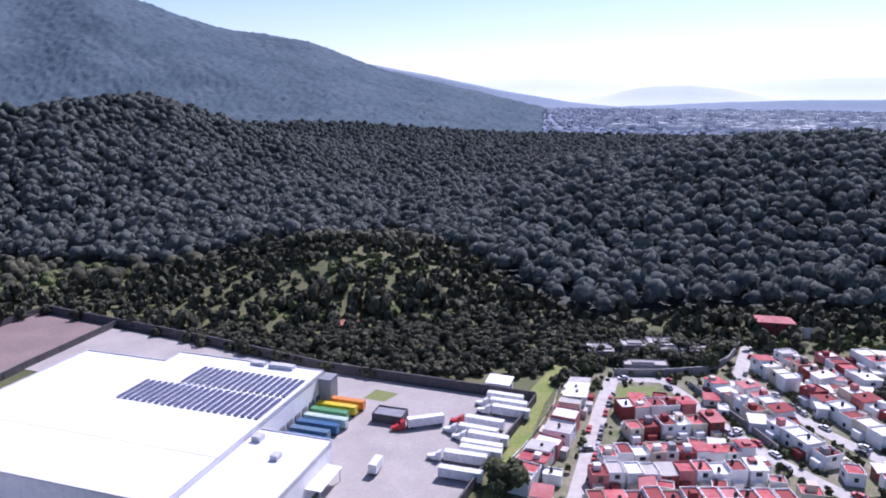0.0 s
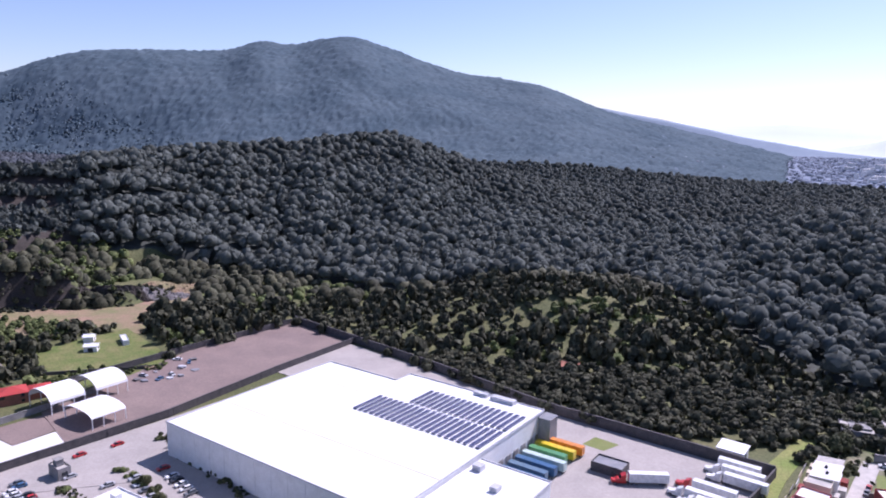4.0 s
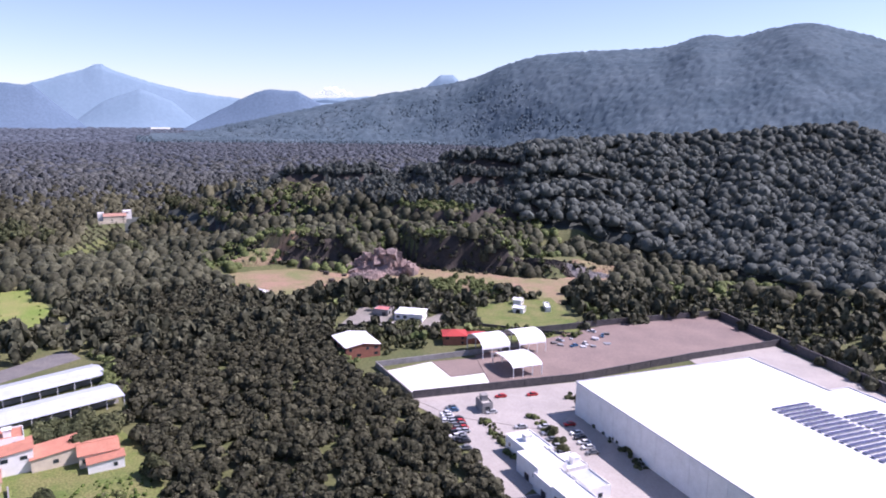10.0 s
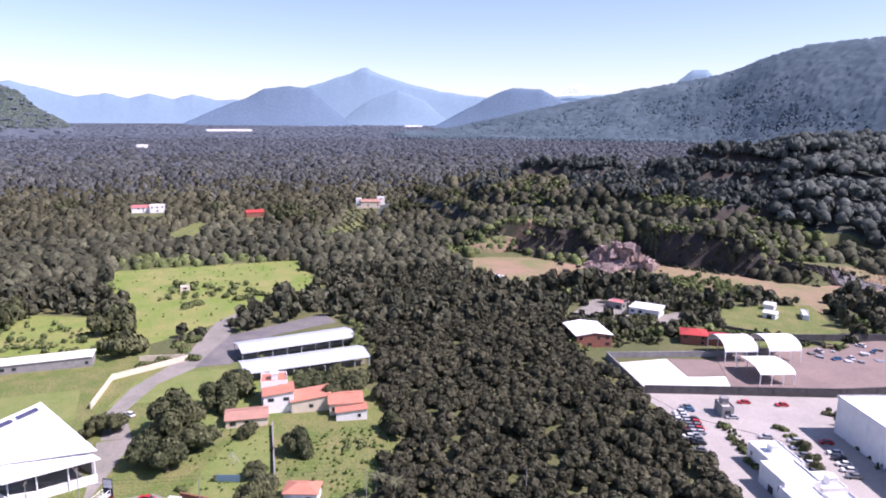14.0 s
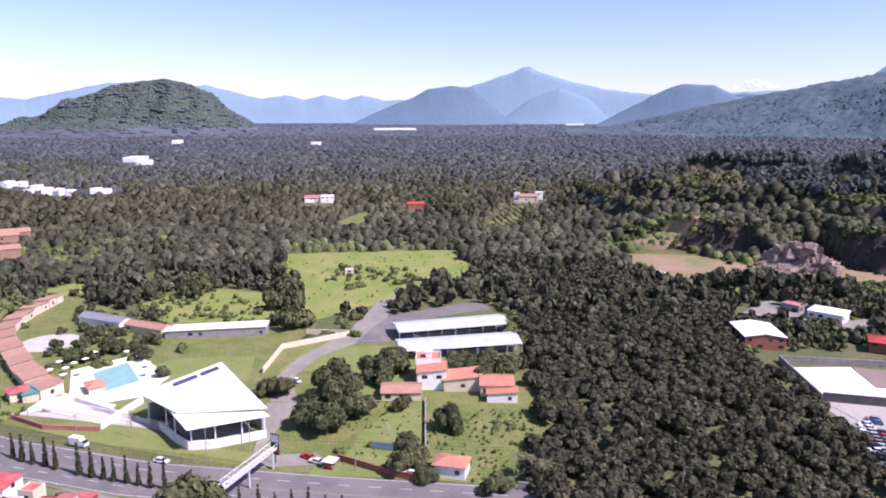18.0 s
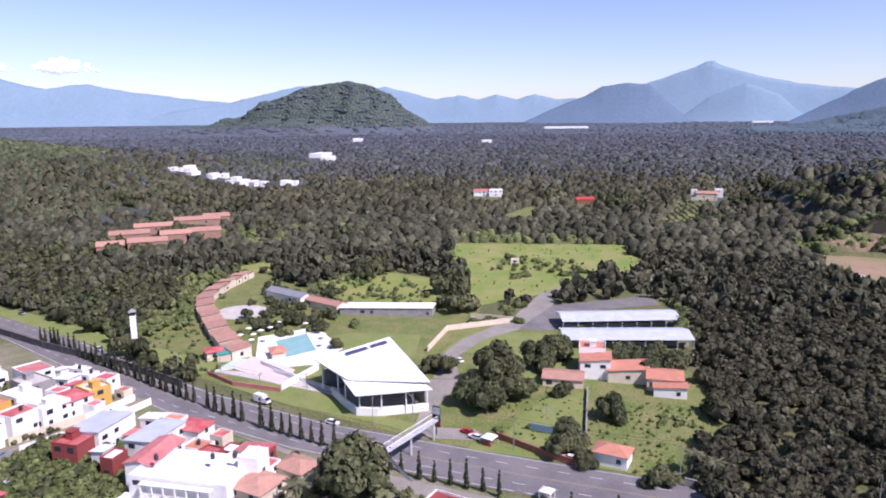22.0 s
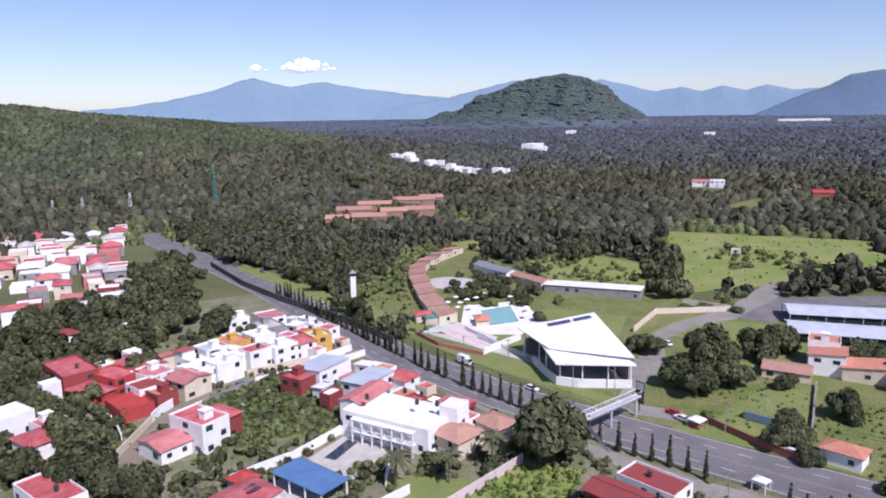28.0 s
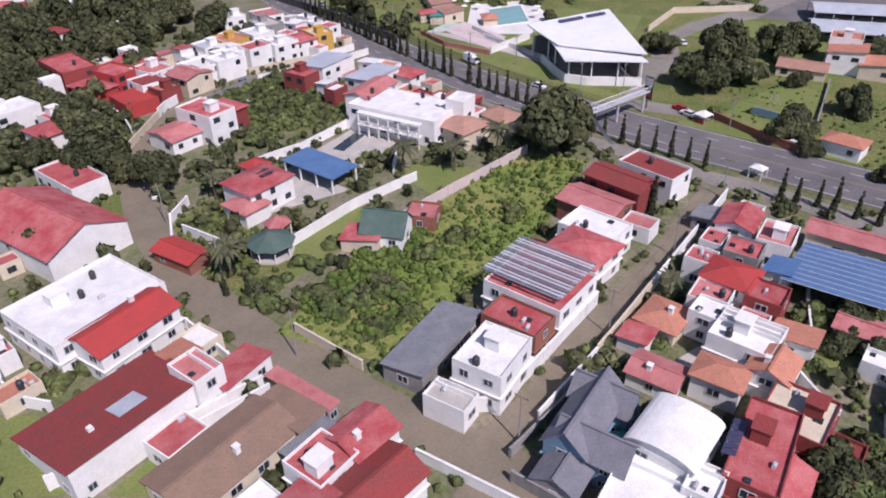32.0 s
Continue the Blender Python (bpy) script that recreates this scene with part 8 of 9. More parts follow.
# ---- trees ----
def crown_template(seed, quads, lobes, flat=1.0, leaf=0.22, cone=0.0, core=0.88, ring=6):
    """Leaf clumps over a few lobes of a crown one unit in radius that stands on z = 0: corners and quads."""
    rng = np.random.default_rng(seed)
    centres = rng.normal(size=(lobes, 3)) * (0.42, 0.42, 0.25 * flat)
    centres[:, 2] += 0.75 * flat
    sizes = rng.uniform(0.42, 0.68, lobes)
    if cone:
        h = np.linspace(0.1, 1, lobes)
        centres = np.stack([rng.normal(size=lobes) * 0.08, rng.normal(size=lobes) * 0.08, h * cone], -1)
        sizes = 1.02 - 0.8 * h
    which = rng.integers(0, lobes, quads)
    way = rng.normal(size=(quads, 3))
    way[:, 2] = np.abs(way[:, 2]) * 0.9 - 0.3
    way /= np.linalg.norm(way, axis=1, keepdims=True)
    centre = centres[which] + way * sizes[which, None] * (1, 1, flat if not cone else cone / lobes * 1.6) * rng.uniform(0.86, 1.06, (quads, 1))
    normal = way + rng.normal(size=(quads, 3)) * 0.28 + (0, 0, 0.25)
    normal /= np.linalg.norm(normal, axis=1, keepdims=True)
    side = np.cross(normal, rng.normal(size=(quads, 3)))
    side /= np.linalg.norm(side, axis=1, keepdims=True)
    over = np.cross(normal, side)
    s = leaf * rng.uniform(0.6, 1.3, (quads, 1))
    corners = np.stack([centre + s * (a * side * rng.uniform(0.7, 1.2, (quads, 1)) + b * over * rng.uniform(0.7, 1.2, (quads, 1))) - c * s * normal for a, b, c in ((-1, -1, 0.5), (1, -1, 0.15), (1, 1, 0.5), (-1, 1, 0.15))], 1).reshape(-1, 3)
    faces = np.arange(4 * quads).reshape(-1, 4)
    # a lumpy inner body closes the view through each lobe
    levels = ((0.5, -0.85), (0.95, -0.35), (0.92, 0.3), (0.5, 0.82))
    for c, r in zip(centres, sizes * core):
        tall = r * (flat if not cone else max(0.4, cone / lobes * 1.3))
        base = len(corners)
        body = [c + np.array((r * math.cos(6.2832 * i / ring + k) * w, r * math.sin(6.2832 * i / ring + k) * w, tall * h)) * rng.uniform(0.82, 1.16) for k, (w, h) in enumerate(levels) for i in range(ring)]
        body.append(c + (0, 0, tall))
        q = [(base + k * ring + i, base + k * ring + (i + 1) % ring, base + (k + 1) * ring + (i + 1) % ring, base + (k + 1) * ring + i) for k in range(3) for i in range(ring)]
        top = base + 3 * ring
        q += [(top + i, top + (i + 1) % ring, top + (i + 2) % ring, base + 4 * ring) for i in range(0, ring - 1, 2)]
        corners, faces = np.concatenate([corners, body]), np.concatenate([faces, q])
    return corners, faces


def dome_template(seed, ring=6, quads=8, tall=1.0, leaf=0.3):
    """A cheap lumpy crown with a ragged rim of leaf clumps, for woods seen from afar."""
    rng = np.random.default_rng(seed)
    v, f = [], []
    for k, (w, h) in enumerate(((1.0, -0.1), (1.02, 0.42), (0.62, 0.85))):
        for i in range(ring):
            a = 6.2832 * (i + 0.5 * k) / ring
            s = rng.uniform(0.86, 1.12)
            v.append((w * s * math.cos(a), w * s * math.sin(a), tall * h * rng.uniform(0.88, 1.1)))
    v.append((rng.uniform(-0.15, 0.15), rng.uniform(-0.15, 0.15), tall))
    for k in range(2):
        f += [(k * ring + i, k * ring + (i + 1) % ring, (k + 1) * ring + (i + 1) % ring, (k + 1) * ring + i) for i in range(ring)]
    f += [(2 * ring + i, 2 * ring + (i + 1) % ring, 2 * ring + (i + 2) % ring, 3 * ring) for i in range(0, ring - 1, 2)]
    for _ in range(quads):
        a, h = rng.uniform(0, 6.2832), rng.uniform(0.25, 0.95)
        w = math.sqrt(max(0.05, 1.15 - h * h))
        c = np.array((w * math.cos(a), w * math.sin(a), tall * h))
        p, q = rng.normal(size=3) * leaf, rng.normal(size=3) * leaf
        n = len(v)
        v += [tuple(c - p), tuple(c + q), tuple(c + p), tuple(c - q)]
        f.append((n, n + 1, n + 2, n + 3))
    return np.array(v), np.array(f)


def pine_template(seed, ring, quads, levels=3):
    """An umbrella-shaped pine crown raised above the ground, with a lumpy skin and ragged clumps."""
    rng = np.random.default_rng(seed)
    shape = ((0.55, 1.05), (1.0, 1.35), (0.86, 1.95), (0.42, 2.35)) if levels == 3 else ((0.7, 0.9), (1.0, 1.5), (0.6, 2.15))
    v, f = [], []
    for k, (w, h) in enumerate(shape):
        for i in range(ring):
            a = 6.2832 * (i + 0.5 * k) / ring
            v.append((w * rng.uniform(0.8, 1.2) * math.cos(a), w * rng.uniform(0.8, 1.2) * math.sin(a), h + rng.uniform(-0.14, 0.14)))
    v.append((rng.uniform(-0.15, 0.15), rng.uniform(-0.15, 0.15), shape[-1][1] + 0.16))
    for k in range(levels if levels == 3 else 2):
        f += [(k * ring + i, k * ring + (i + 1) % ring, (k + 1) * ring + (i + 1) % ring, (k + 1) * ring + i) for i in range(ring)]
    last = (len(shape) - 1) * ring
    f += [(last + i, last + (i + 1) % ring, last + (i + 2) % ring, len(v) - 1) for i in range(0, ring - 1, 2)]
    for _ in range(quads):
        a, h = rng.uniform(0, 6.2832), rng.uniform(1.3, 2.3)
        w = 1.06 * math.sqrt(max(0.1, 1 - ((h - 1.35) / 1.1) ** 2))
        c = np.array((w * math.cos(a), w * math.sin(a), h))
        p, q = rng.normal(size=3) * 0.2, rng.normal(size=3) * 0.2
        n = len(v)
        v += [tuple(c - p), tuple(c + q), tuple(c + p), tuple(c - q)]
        f.append((n, n + 1, n + 2, n + 3))
    return np.array(v), np.array(f)


def speck_template(seed, tall=1.1):
    """A very cheap uneven crown for woods on the far slopes."""
    rng = np.random.default_rng(seed)
    v = [(w * rng.uniform(0.75, 1.2) * math.cos(1.2566 * (i + 0.5 * k)), w * rng.uniform(0.75, 1.2) * math.sin(1.2566 * (i + 0.5 * k)), tall * h * rng.uniform(0.8, 1.15)) for k, (w, h) in enumerate(((1.0, -0.1), (0.8, 0.65))) for i in range(5)]
    v.append((rng.uniform(-0.2, 0.2), rng.uniform(-0.2, 0.2), tall))
    f = [(i, (i + 1) % 5, 5 + (i + 1) % 5, 5 + i) for i in range(5)] + [(5, 6, 7, 10), (7, 8, 9, 10), (8, 9, 5, 10)]
    return np.array(v), np.array(f)


def scatter(rng, count, az, near, far, space):
    """Places in a sector of the land, thinning out evenly over its area, with at least the given space between them."""
    a = np.radians(rng.uniform(*az, count))
    d = np.sqrt(rng.uniform(near**2, far**2, count))
    x, y = -np.sin(a) * d, np.cos(a) * d
    cell = {}
    keep = np.zeros(count, bool)
    ix, iy = np.floor(x / space).astype(int), np.floor(y / space).astype(int)
    for i in range(count):
        key = (ix[i], iy[i])
        if key not in cell:
            cell[key] = i
            keep[i] = True
    return x[keep], y[keep]


def clumped(x, y, rng, share=0.25):
    """True for most places, with clearings of their own shape."""
    return waves(x, y, 17, 5) + 0.7 * waves(x, y, 41, 12) + rng.normal(size=len(x)) * 0.25 < 0.95 - 1.6 * share


def open_ground(x, y, margin=0.0):
    """True where nothing is built or mown."""
    ok = np.ones(len(x), bool)
    for outline in CLEAR:
        ok &= ~inside(x, y, outline)
    return ok


def wood(name, templates, x, y, size, mat, label, category, rng, sink=0.0, tall=(0.85, 1.2), smooth=True):
    """Many trees joined into one object."""
    if not len(x):
        return None
    z = lie(x, y)
    vs, fs, n = [], [], 0
    pick = rng.integers(0, len(templates), len(x))
    for k, (tv, tf) in enumerate(templates):
        sel = np.where(pick == k)[0]
        if not len(sel):
            continue
        a = rng.uniform(0, 6.283, len(sel))
        s = size[sel]
        c, sn = np.cos(a)[:, None], np.sin(a)[:, None]
        px = (tv[None, :, 0] * c - tv[None, :, 1] * sn) * s[:, None] + x[sel][:, None]
        py = (tv[None, :, 0] * sn + tv[None, :, 1] * c) * s[:, None] + y[sel][:, None]
        pz = (tv[None, :, 2] * rng.uniform(*tall, len(sel))[:, None] - sink) * s[:, None] + z[sel][:, None]
        vs.append(np.stack([px, py, pz], -1).reshape(-1, 3))
        fs.append((tf[None] + (n + np.arange(len(sel)) * len(tv))[:, None, None]).reshape(-1, 4))
        n += len(sel) * len(tv)
    ob = new(name, array_mesh(name, np.concatenate(vs), np.concatenate(fs), mat, smooth))
    return tagged(ob, label, category, kind="stuff")


# ---- single trees ----
TREES_BROAD_0 = ((-154, -41, 8), (-79, -124, 3.5), (-78, -111, 4.5), (-73, -115, 4), (-102, -115, 4.5), (-103, -128, 4), (-114, -153, 4.5), (-108, -141, 4), (-103, -123, 3.5), (-101, -151, 3.5), (-228, -12, 7), (-205, -14, 5), (-210, -20, 4.5), (-216, -5, 4.5), (-246, 0, 5), (-255, 7, 4.5), (-179, 6, 3.5), (-204, 22, 4), (-345, -38, 5), (-238, -36, 3.5), (-288, -104, 3.5), (-278, -114, 3), (-278, -88, 3), (-259, -76, 2.6), (-198, -182, 6), (-208, -202, 6), (-192, -198, 5), (-184, -200, 6), (-189, -227, 6), (-166, -194, 6))
TREES_BROAD_1 = ((-156, -173, 5), (-173, -246, 6), (-156, -234, 6), (-189, -249, 6), (-134, -202, 5), (-122, -164, 5), (-124, -178, 4), (-114, -146, 5), (-107, -132, 5), (-101, -133, 5), (-98, -146, 4), (-183, -176, 3), (-251, -257, 6), (-246, -270, 5), (-212, -240, 5), (-256, 10, 5), (-244, 3, 5), (-259, 6, 4), (-239, 38, 4.5), (-244, 47, 5), (-247, 30, 4), (-204, 23, 4), (-210, 53, 4), (-236, -30, 3.4), (-236, -36, 3), (-159, 168, 2), (-152, 164, 2), (-148, 161, 2), (60, 271, 5), (109, 274, 4))
TREES_BROAD_2 = ((116, 283, 4), (18, 183, 6))
TREES_PALM_0 = ((-129, -69, 4), (-146, -53, 4), (-135, -59, 3.5), (-82, -79, 4), (-107, -7, 2.5), (-103, -100, 3), (-174, 39, 3), (-171, 43, 3))
TREES_CYP_0 = ((-133, -15, 9), (-77, -71, 6), (-77, -76, 5), (-362, -34, 8))
TREES_BUSH_0 = ((-78, -69, 3.2), (-83, -69, 2.5), (-89, -51, 4), (-85, -54, 3.5), (-81, -58, 3.5), (-102, -49, 3), (-109, -46, 3), (-84, -45, 2.6), (-121, -41, 3), (-90, -68, 2.5), (-98, -67, 2.4), (-79, -48, 3), (-94, -92, 2), (-94, -97, 1.6), (-53, -84, 2.5), (-50, -85, 2.8), (-47, -86, 2.5), (-118, -6, 2.6), (-94, -6, 2), (-111, 14, 3), (-97, 16, 2), (-109, 18, 3.4), (-111, 22, 4), (-79, 16, 3.5), (-76, 20, 4), (-82, 22, 3.5), (-132, -81, 2.2), (-138, -66, 3), (-288, 19, 3), (-168, 3, 2.5))
TREES_BUSH_1 = ((-311, -11, 3.4), (-299, -19, 3), (-271, -118, 3.2), (-272, -103, 3), (-280, -139, 3), (-284, -159, 3.5), (-280, -168, 3.5), (-267, -172, 3.2), (-268, -185, 3.2), (-143, -136, 3.5), (-151, -123, 3.5), (-153, -117, 4), (-149, -107, 4), (-140, -111, 4), (-142, -124, 4), (-162, -116, 4), (-146, -98, 3.5), (-131, -109, 3.5), (-202, 41, 1.6), (-202, 36, 1.6), (-166, 28, 3.4), (-164, 33, 3), (-272, -101, 3), (-287, -76, 3), (-279, -92, 3), (-172, 172, 2), (-167, 171, 2), (-160, 167, 2), (-179, 157, 2), (-171, 152, 2))
TREES_BUSH_2 = ((-164, 149, 2), (-158, 146, 2), (-154, 146, 2.2), (73, 248, 2.5), (77, 245, 2))


def tree_parts(kind, seed):
    """Trunk with limbs, and crown, of a tree one unit in radius."""
    rng = np.random.default_rng(seed)
    if kind == "cypress":
        cv, cf = crown_template(seed, 260, 7, 1, 0.2, cone=7.0, core=0.85)
        trunk = Build().tube((0, 0, -0.1), (0, 0, 2.0), 0.16, 0.1)
        return trunk.mesh("trunk", "bark"), array_mesh("crown", cv, cf, "cypress_leaf", True)
    if kind == "palm":
        trunk = Build().tube((0, 0, -0.1), (0.05, 0, 0.9), 0.075, 0.055, 7).tube((0.05, 0, 0.9), (0.08, 0.02, 1.65), 0.055, 0.06, 7)
        crown = Build()
        for i in range(22):
            a, droop = i * 2.4, 0.25 + 0.9 * rng.random()
            rise, last, lean = 0.35 - 0.25 * rng.random(), Vector((0.08, 0.02, 1.65)), Vector((math.cos(a), math.sin(a), 0))
            across = Vector((-math.sin(a), math.cos(a), 0))
            for k in range(5):
                t = (k + 1) / 5
                here = Vector((0.08, 0.02, 1.65)) + lean * t * 0.98 + Vector((0, 0, rise * t * 2 - droop * t * t * 0.9))
                w0, w1 = 0.13 * math.sin(math.pi * (0.1 + 0.9 * (k / 5))), 0.13 * math.sin(math.pi * (0.1 + 0.9 * t)) + 0.005
                for s in (-1, 1):
                    crown.add([last, here, here + s * across * w1 - Vector((0, 0, w1 * 0.6)), last + s * across * w0 - Vector((0, 0, w0 * 0.6))], [(0, 1, 2, 3)])
                last = here
        return trunk.mesh("trunk", "bark"), crown.mesh("crown", "palm_leaf")
    trunk = Build().tube((0, 0, -0.1), (0.02, 0, 0.45), 0.085, 0.06, 7)
    for i in range(4):
        a = i * 1.6 + seed
        trunk.tube((0.02, 0, 0.42), (0.45 * math.cos(a), 0.45 * math.sin(a), 0.85), 0.05, 0.02, 5)
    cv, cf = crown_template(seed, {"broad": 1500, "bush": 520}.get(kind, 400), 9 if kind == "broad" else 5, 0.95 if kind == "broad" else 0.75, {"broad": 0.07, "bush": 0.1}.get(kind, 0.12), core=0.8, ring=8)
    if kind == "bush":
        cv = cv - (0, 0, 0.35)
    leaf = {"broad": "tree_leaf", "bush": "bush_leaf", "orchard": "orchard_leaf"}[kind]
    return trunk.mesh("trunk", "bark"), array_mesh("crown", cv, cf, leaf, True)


TREE_KINDS = {}
NAMES = {"broad": ("tree", "dark green broadleaf tree with a dense rounded crown", "tree", "garden trees"), "bush": ("shrub", "light green shrub with loose foliage", "shrub", "shrubs"),
         "palm": ("palm", "palm with drooping fronds in a garden", "palm", "palms"), "cypress": ("cypress", "slender dark cypress beside the highway", "cypress", "cypresses"), "orchard": ("avocado_tree", "dense avocado tree in the orchard", "tree", "orchard trees")}


def tree(kind, x, y, size, rng, tall=1.0):
    if kind not in TREE_KINDS:
        TREE_KINDS[kind] = [tree_parts(kind, 60 + 7 * i) for i in range(4)]
    trunk, crown = TREE_KINDS[kind][rng.randrange(4)]
    name, label, category, group = NAMES[kind]
    ob = thing(name, pose(x, y, float(lie(x, y)), 0, 0, rng.uniform(0, 360)) @ Matrix.Diagonal((size, size, size * tall, 1)), label, category, group)
    new("trunk", trunk).parent = ob
    new("crown", crown).parent = ob
    return ob


def single_trees():
    rng = random.Random(21)
    for rows, kind in ((TREES_BROAD_0 + TREES_BROAD_1 + TREES_BROAD_2, "broad"), (TREES_PALM_0, "palm"), (TREES_BUSH_0 + TREES_BUSH_1 + TREES_BUSH_2, "bush")):
        for x, y, s in rows:
            if inside(np.array([x]), np.array([y]), strip(ROAD, 19))[0]:
                continue
            tree(kind, x, y, s, rng, rng.uniform(0.95, 1.15) * (1.15 if kind == "broad" else 1.0))
    for x, y, h in TREES_CYP_0:
        tree("cypress", x, y, h / 7.5, rng, 1.0)
    # the cypress rows along the highway
    line = [(-254, -196), (-240, -172), (-228, -150), (-212, -122), (-197, -96), (-186, -74), (-176, -50)]
    for (x0, y0), (x1, y1) in zip(line, line[1:]):
        n = int(math.hypot(x1 - x0, y1 - y0) / 3.6)
        for i in range(n):
            t = i / n
            if rng.random() < 0.06:
                continue
            tree("cypress", x0 + t * (x1 - x0) + rng.uniform(-0.3, 0.3), y0 + t * (y1 - y0) + rng.uniform(-0.3, 0.3), rng.uniform(0.8, 1.05), rng, rng.uniform(0.95, 1.25))
    for x, y in ((-168, -36), (-167, -33), (-164, -28), (-163, -24), (-162, -20), (-161, -16), (-160, -12), (-158, -8), (-149, 8), (-149, 11), (-149, 15), (-148, 18), (-147, 22), (-146, 26)):
        tree("cypress", x, y, rng.uniform(0.75, 0.95), rng, rng.uniform(0.95, 1.2))


ORCHARD = [(-158, 42), (-172, 36), (-188, 44), (-204, 50), (-226, 56), (-300, 64), (-345, 74), (-470, 72), (-445, 150), (-300, 168), (-262, 146), (-213, 145), (-170, 136), (-137, 126), (-100, 112), (-110, 80), (-140, 55)]

KNOLL_SIDE = [polar(46, 440, 0)[:2], polar(46, 720, 0)[:2], polar(68, 740, 0)[:2], polar(70, 440, 0)[:2]]


def forests():
    rng = np.random.default_rng(7)
    fine = [crown_template(s, 130, 4, 0.85, 0.14, core=0.82, ring=5) for s in range(5)]
    mid = [crown_template(20 + s, 20, 2, 0.95, 0.27, ring=4) for s in range(6)]
    coarse = [dome_template(40 + s, 6, 3, 1.25, 0.2) for s in range(8)]
    speck = [speck_template(260 + s) for s in range(12)]
    single_trees()
    # orchard and scrub in the valley, fine near by
    def area(az, near, far, count, space):
        x, y = scatter(rng, count, az, near, far, space)
        ok = open_ground(x, y)
        return x[ok], y[ok]

    pick = random.Random(4)
    x, y = scatter(rng, 9000, (40, 90), 100, 480, 5.6)
    sel = inside(x, y, ORCHARD)
    x, y = x[sel], y[sel]
    order = np.argsort(np.hypot(x, y))
    for i in order[:280]:
        tree("orchard", float(x[i]), float(y[i]), pick.uniform(3.0, 4.4), pick, pick.uniform(0.95, 1.25))
    x, y = x[order[280:]], y[order[280:]]
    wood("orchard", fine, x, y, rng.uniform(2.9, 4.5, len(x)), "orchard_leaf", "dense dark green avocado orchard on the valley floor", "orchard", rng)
    x, y = area((98, 140), 250, 330, 2500, 6.5)
    wood("roadside_wood", fine, x, y, rng.uniform(3.2, 5.5, len(x)), "tree_leaf", "dark trees inside the bend of the highway", "woodland", rng, tall=(1.0, 1.6))
    x, y = area((60, 100), 270, 330, 2500, 6.5)
    sel = ~inside(x, y, ORCHARD)
    x, y = x[sel], y[sel]
    wood("scrub_woodland", fine, x, y, rng.uniform(2.6, 4.2, len(x)), "bush_leaf", "scrub at the edge of the meadow", "woodland", rng)
    x, y = area((110, 165), 130, 340, 2600, 8)
    sel = (y < -190) & (np.abs(x + 0.9 * y) < 400) & ~inside(x, y, [(-200, -300), (-345, -350), (-330, -450), (-190, -420)])
    x, y = x[sel], y[sel]
    wood("garden_wood", fine, x, y, rng.uniform(3.5, 5.5, len(x)), "tree_leaf", "dark trees between the houses and the far quarter", "woodland", rng, tall=(0.9, 1.4))
    x, y = area((-40, 150), 330, 620, 22000, 6.9)
    az = np.degrees(np.arctan2(-x, y))
    sel = np.where(az < 47.5, np.hypot(x, y) < table(az, PINE_FOOT) - 3, (lie(x, y) < 30) | (x < -1.5 * y))
    x, y = x[sel], y[sel]
    keep = clumped(x, y, rng, 0.02)
    x, y = x[keep], y[keep]
    near = np.hypot(x, y) < 450
    light = waves(x, y, 43, 9) + 0.5 * waves(x, y, 17, 4) + rng.normal(size=len(x)) * 0.2 > 0.42
    for sel, kinds in ((near & light, mid), (~near & light, coarse)):
        wood("scrub_bushes", kinds, x[sel], y[sel], rng.uniform(2.0, 4.4, int(sel.sum())), "bush_leaf", "lighter green bushes scattered through the scrub", "woodland", rng)
    for sel, kinds in ((near & ~light, mid), (~near & ~light, coarse)):
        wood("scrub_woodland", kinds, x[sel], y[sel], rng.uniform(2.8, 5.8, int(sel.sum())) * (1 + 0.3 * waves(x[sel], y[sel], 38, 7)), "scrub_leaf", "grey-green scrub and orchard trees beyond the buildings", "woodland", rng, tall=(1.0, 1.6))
    x, y = area((-45, 36), 265, 345, 3800, 5.8)
    sel = np.hypot(x, y) < 330
    x, y = x[sel], y[sel]
    wood("scrub_woodland", fine, x, y, rng.uniform(2.7, 4.6, len(x)), "scrub_leaf", "grey-green scrub behind the boundary wall", "woodland", rng)
    x, y = area((48, 140), 620, 1250, 26000, 9.5)
    sel = (lie(x, y) < 40) & clumped(x, y, rng, 0.08)
    x, y = x[sel], y[sel]
    size = rng.uniform(2.8, 6.6, len(x)) * (1 + 0.25 * waves(x, y, 60, 3))
    # trees farther out change to the haze-tinted leaf colours
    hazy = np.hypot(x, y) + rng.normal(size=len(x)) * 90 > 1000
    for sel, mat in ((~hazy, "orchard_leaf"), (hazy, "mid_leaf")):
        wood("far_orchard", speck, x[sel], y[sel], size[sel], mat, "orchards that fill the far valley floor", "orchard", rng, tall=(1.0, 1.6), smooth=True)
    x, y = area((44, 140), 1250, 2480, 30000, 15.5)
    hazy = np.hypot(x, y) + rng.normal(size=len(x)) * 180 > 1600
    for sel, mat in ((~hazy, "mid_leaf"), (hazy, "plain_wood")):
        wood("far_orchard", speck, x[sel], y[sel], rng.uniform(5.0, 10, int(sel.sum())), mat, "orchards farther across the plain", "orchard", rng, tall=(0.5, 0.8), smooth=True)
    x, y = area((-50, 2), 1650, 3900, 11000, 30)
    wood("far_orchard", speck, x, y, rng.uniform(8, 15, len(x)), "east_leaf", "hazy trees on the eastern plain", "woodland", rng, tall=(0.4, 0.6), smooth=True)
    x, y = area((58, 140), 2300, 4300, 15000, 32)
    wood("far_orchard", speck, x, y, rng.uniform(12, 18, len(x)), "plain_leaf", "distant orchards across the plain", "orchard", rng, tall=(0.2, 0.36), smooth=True)
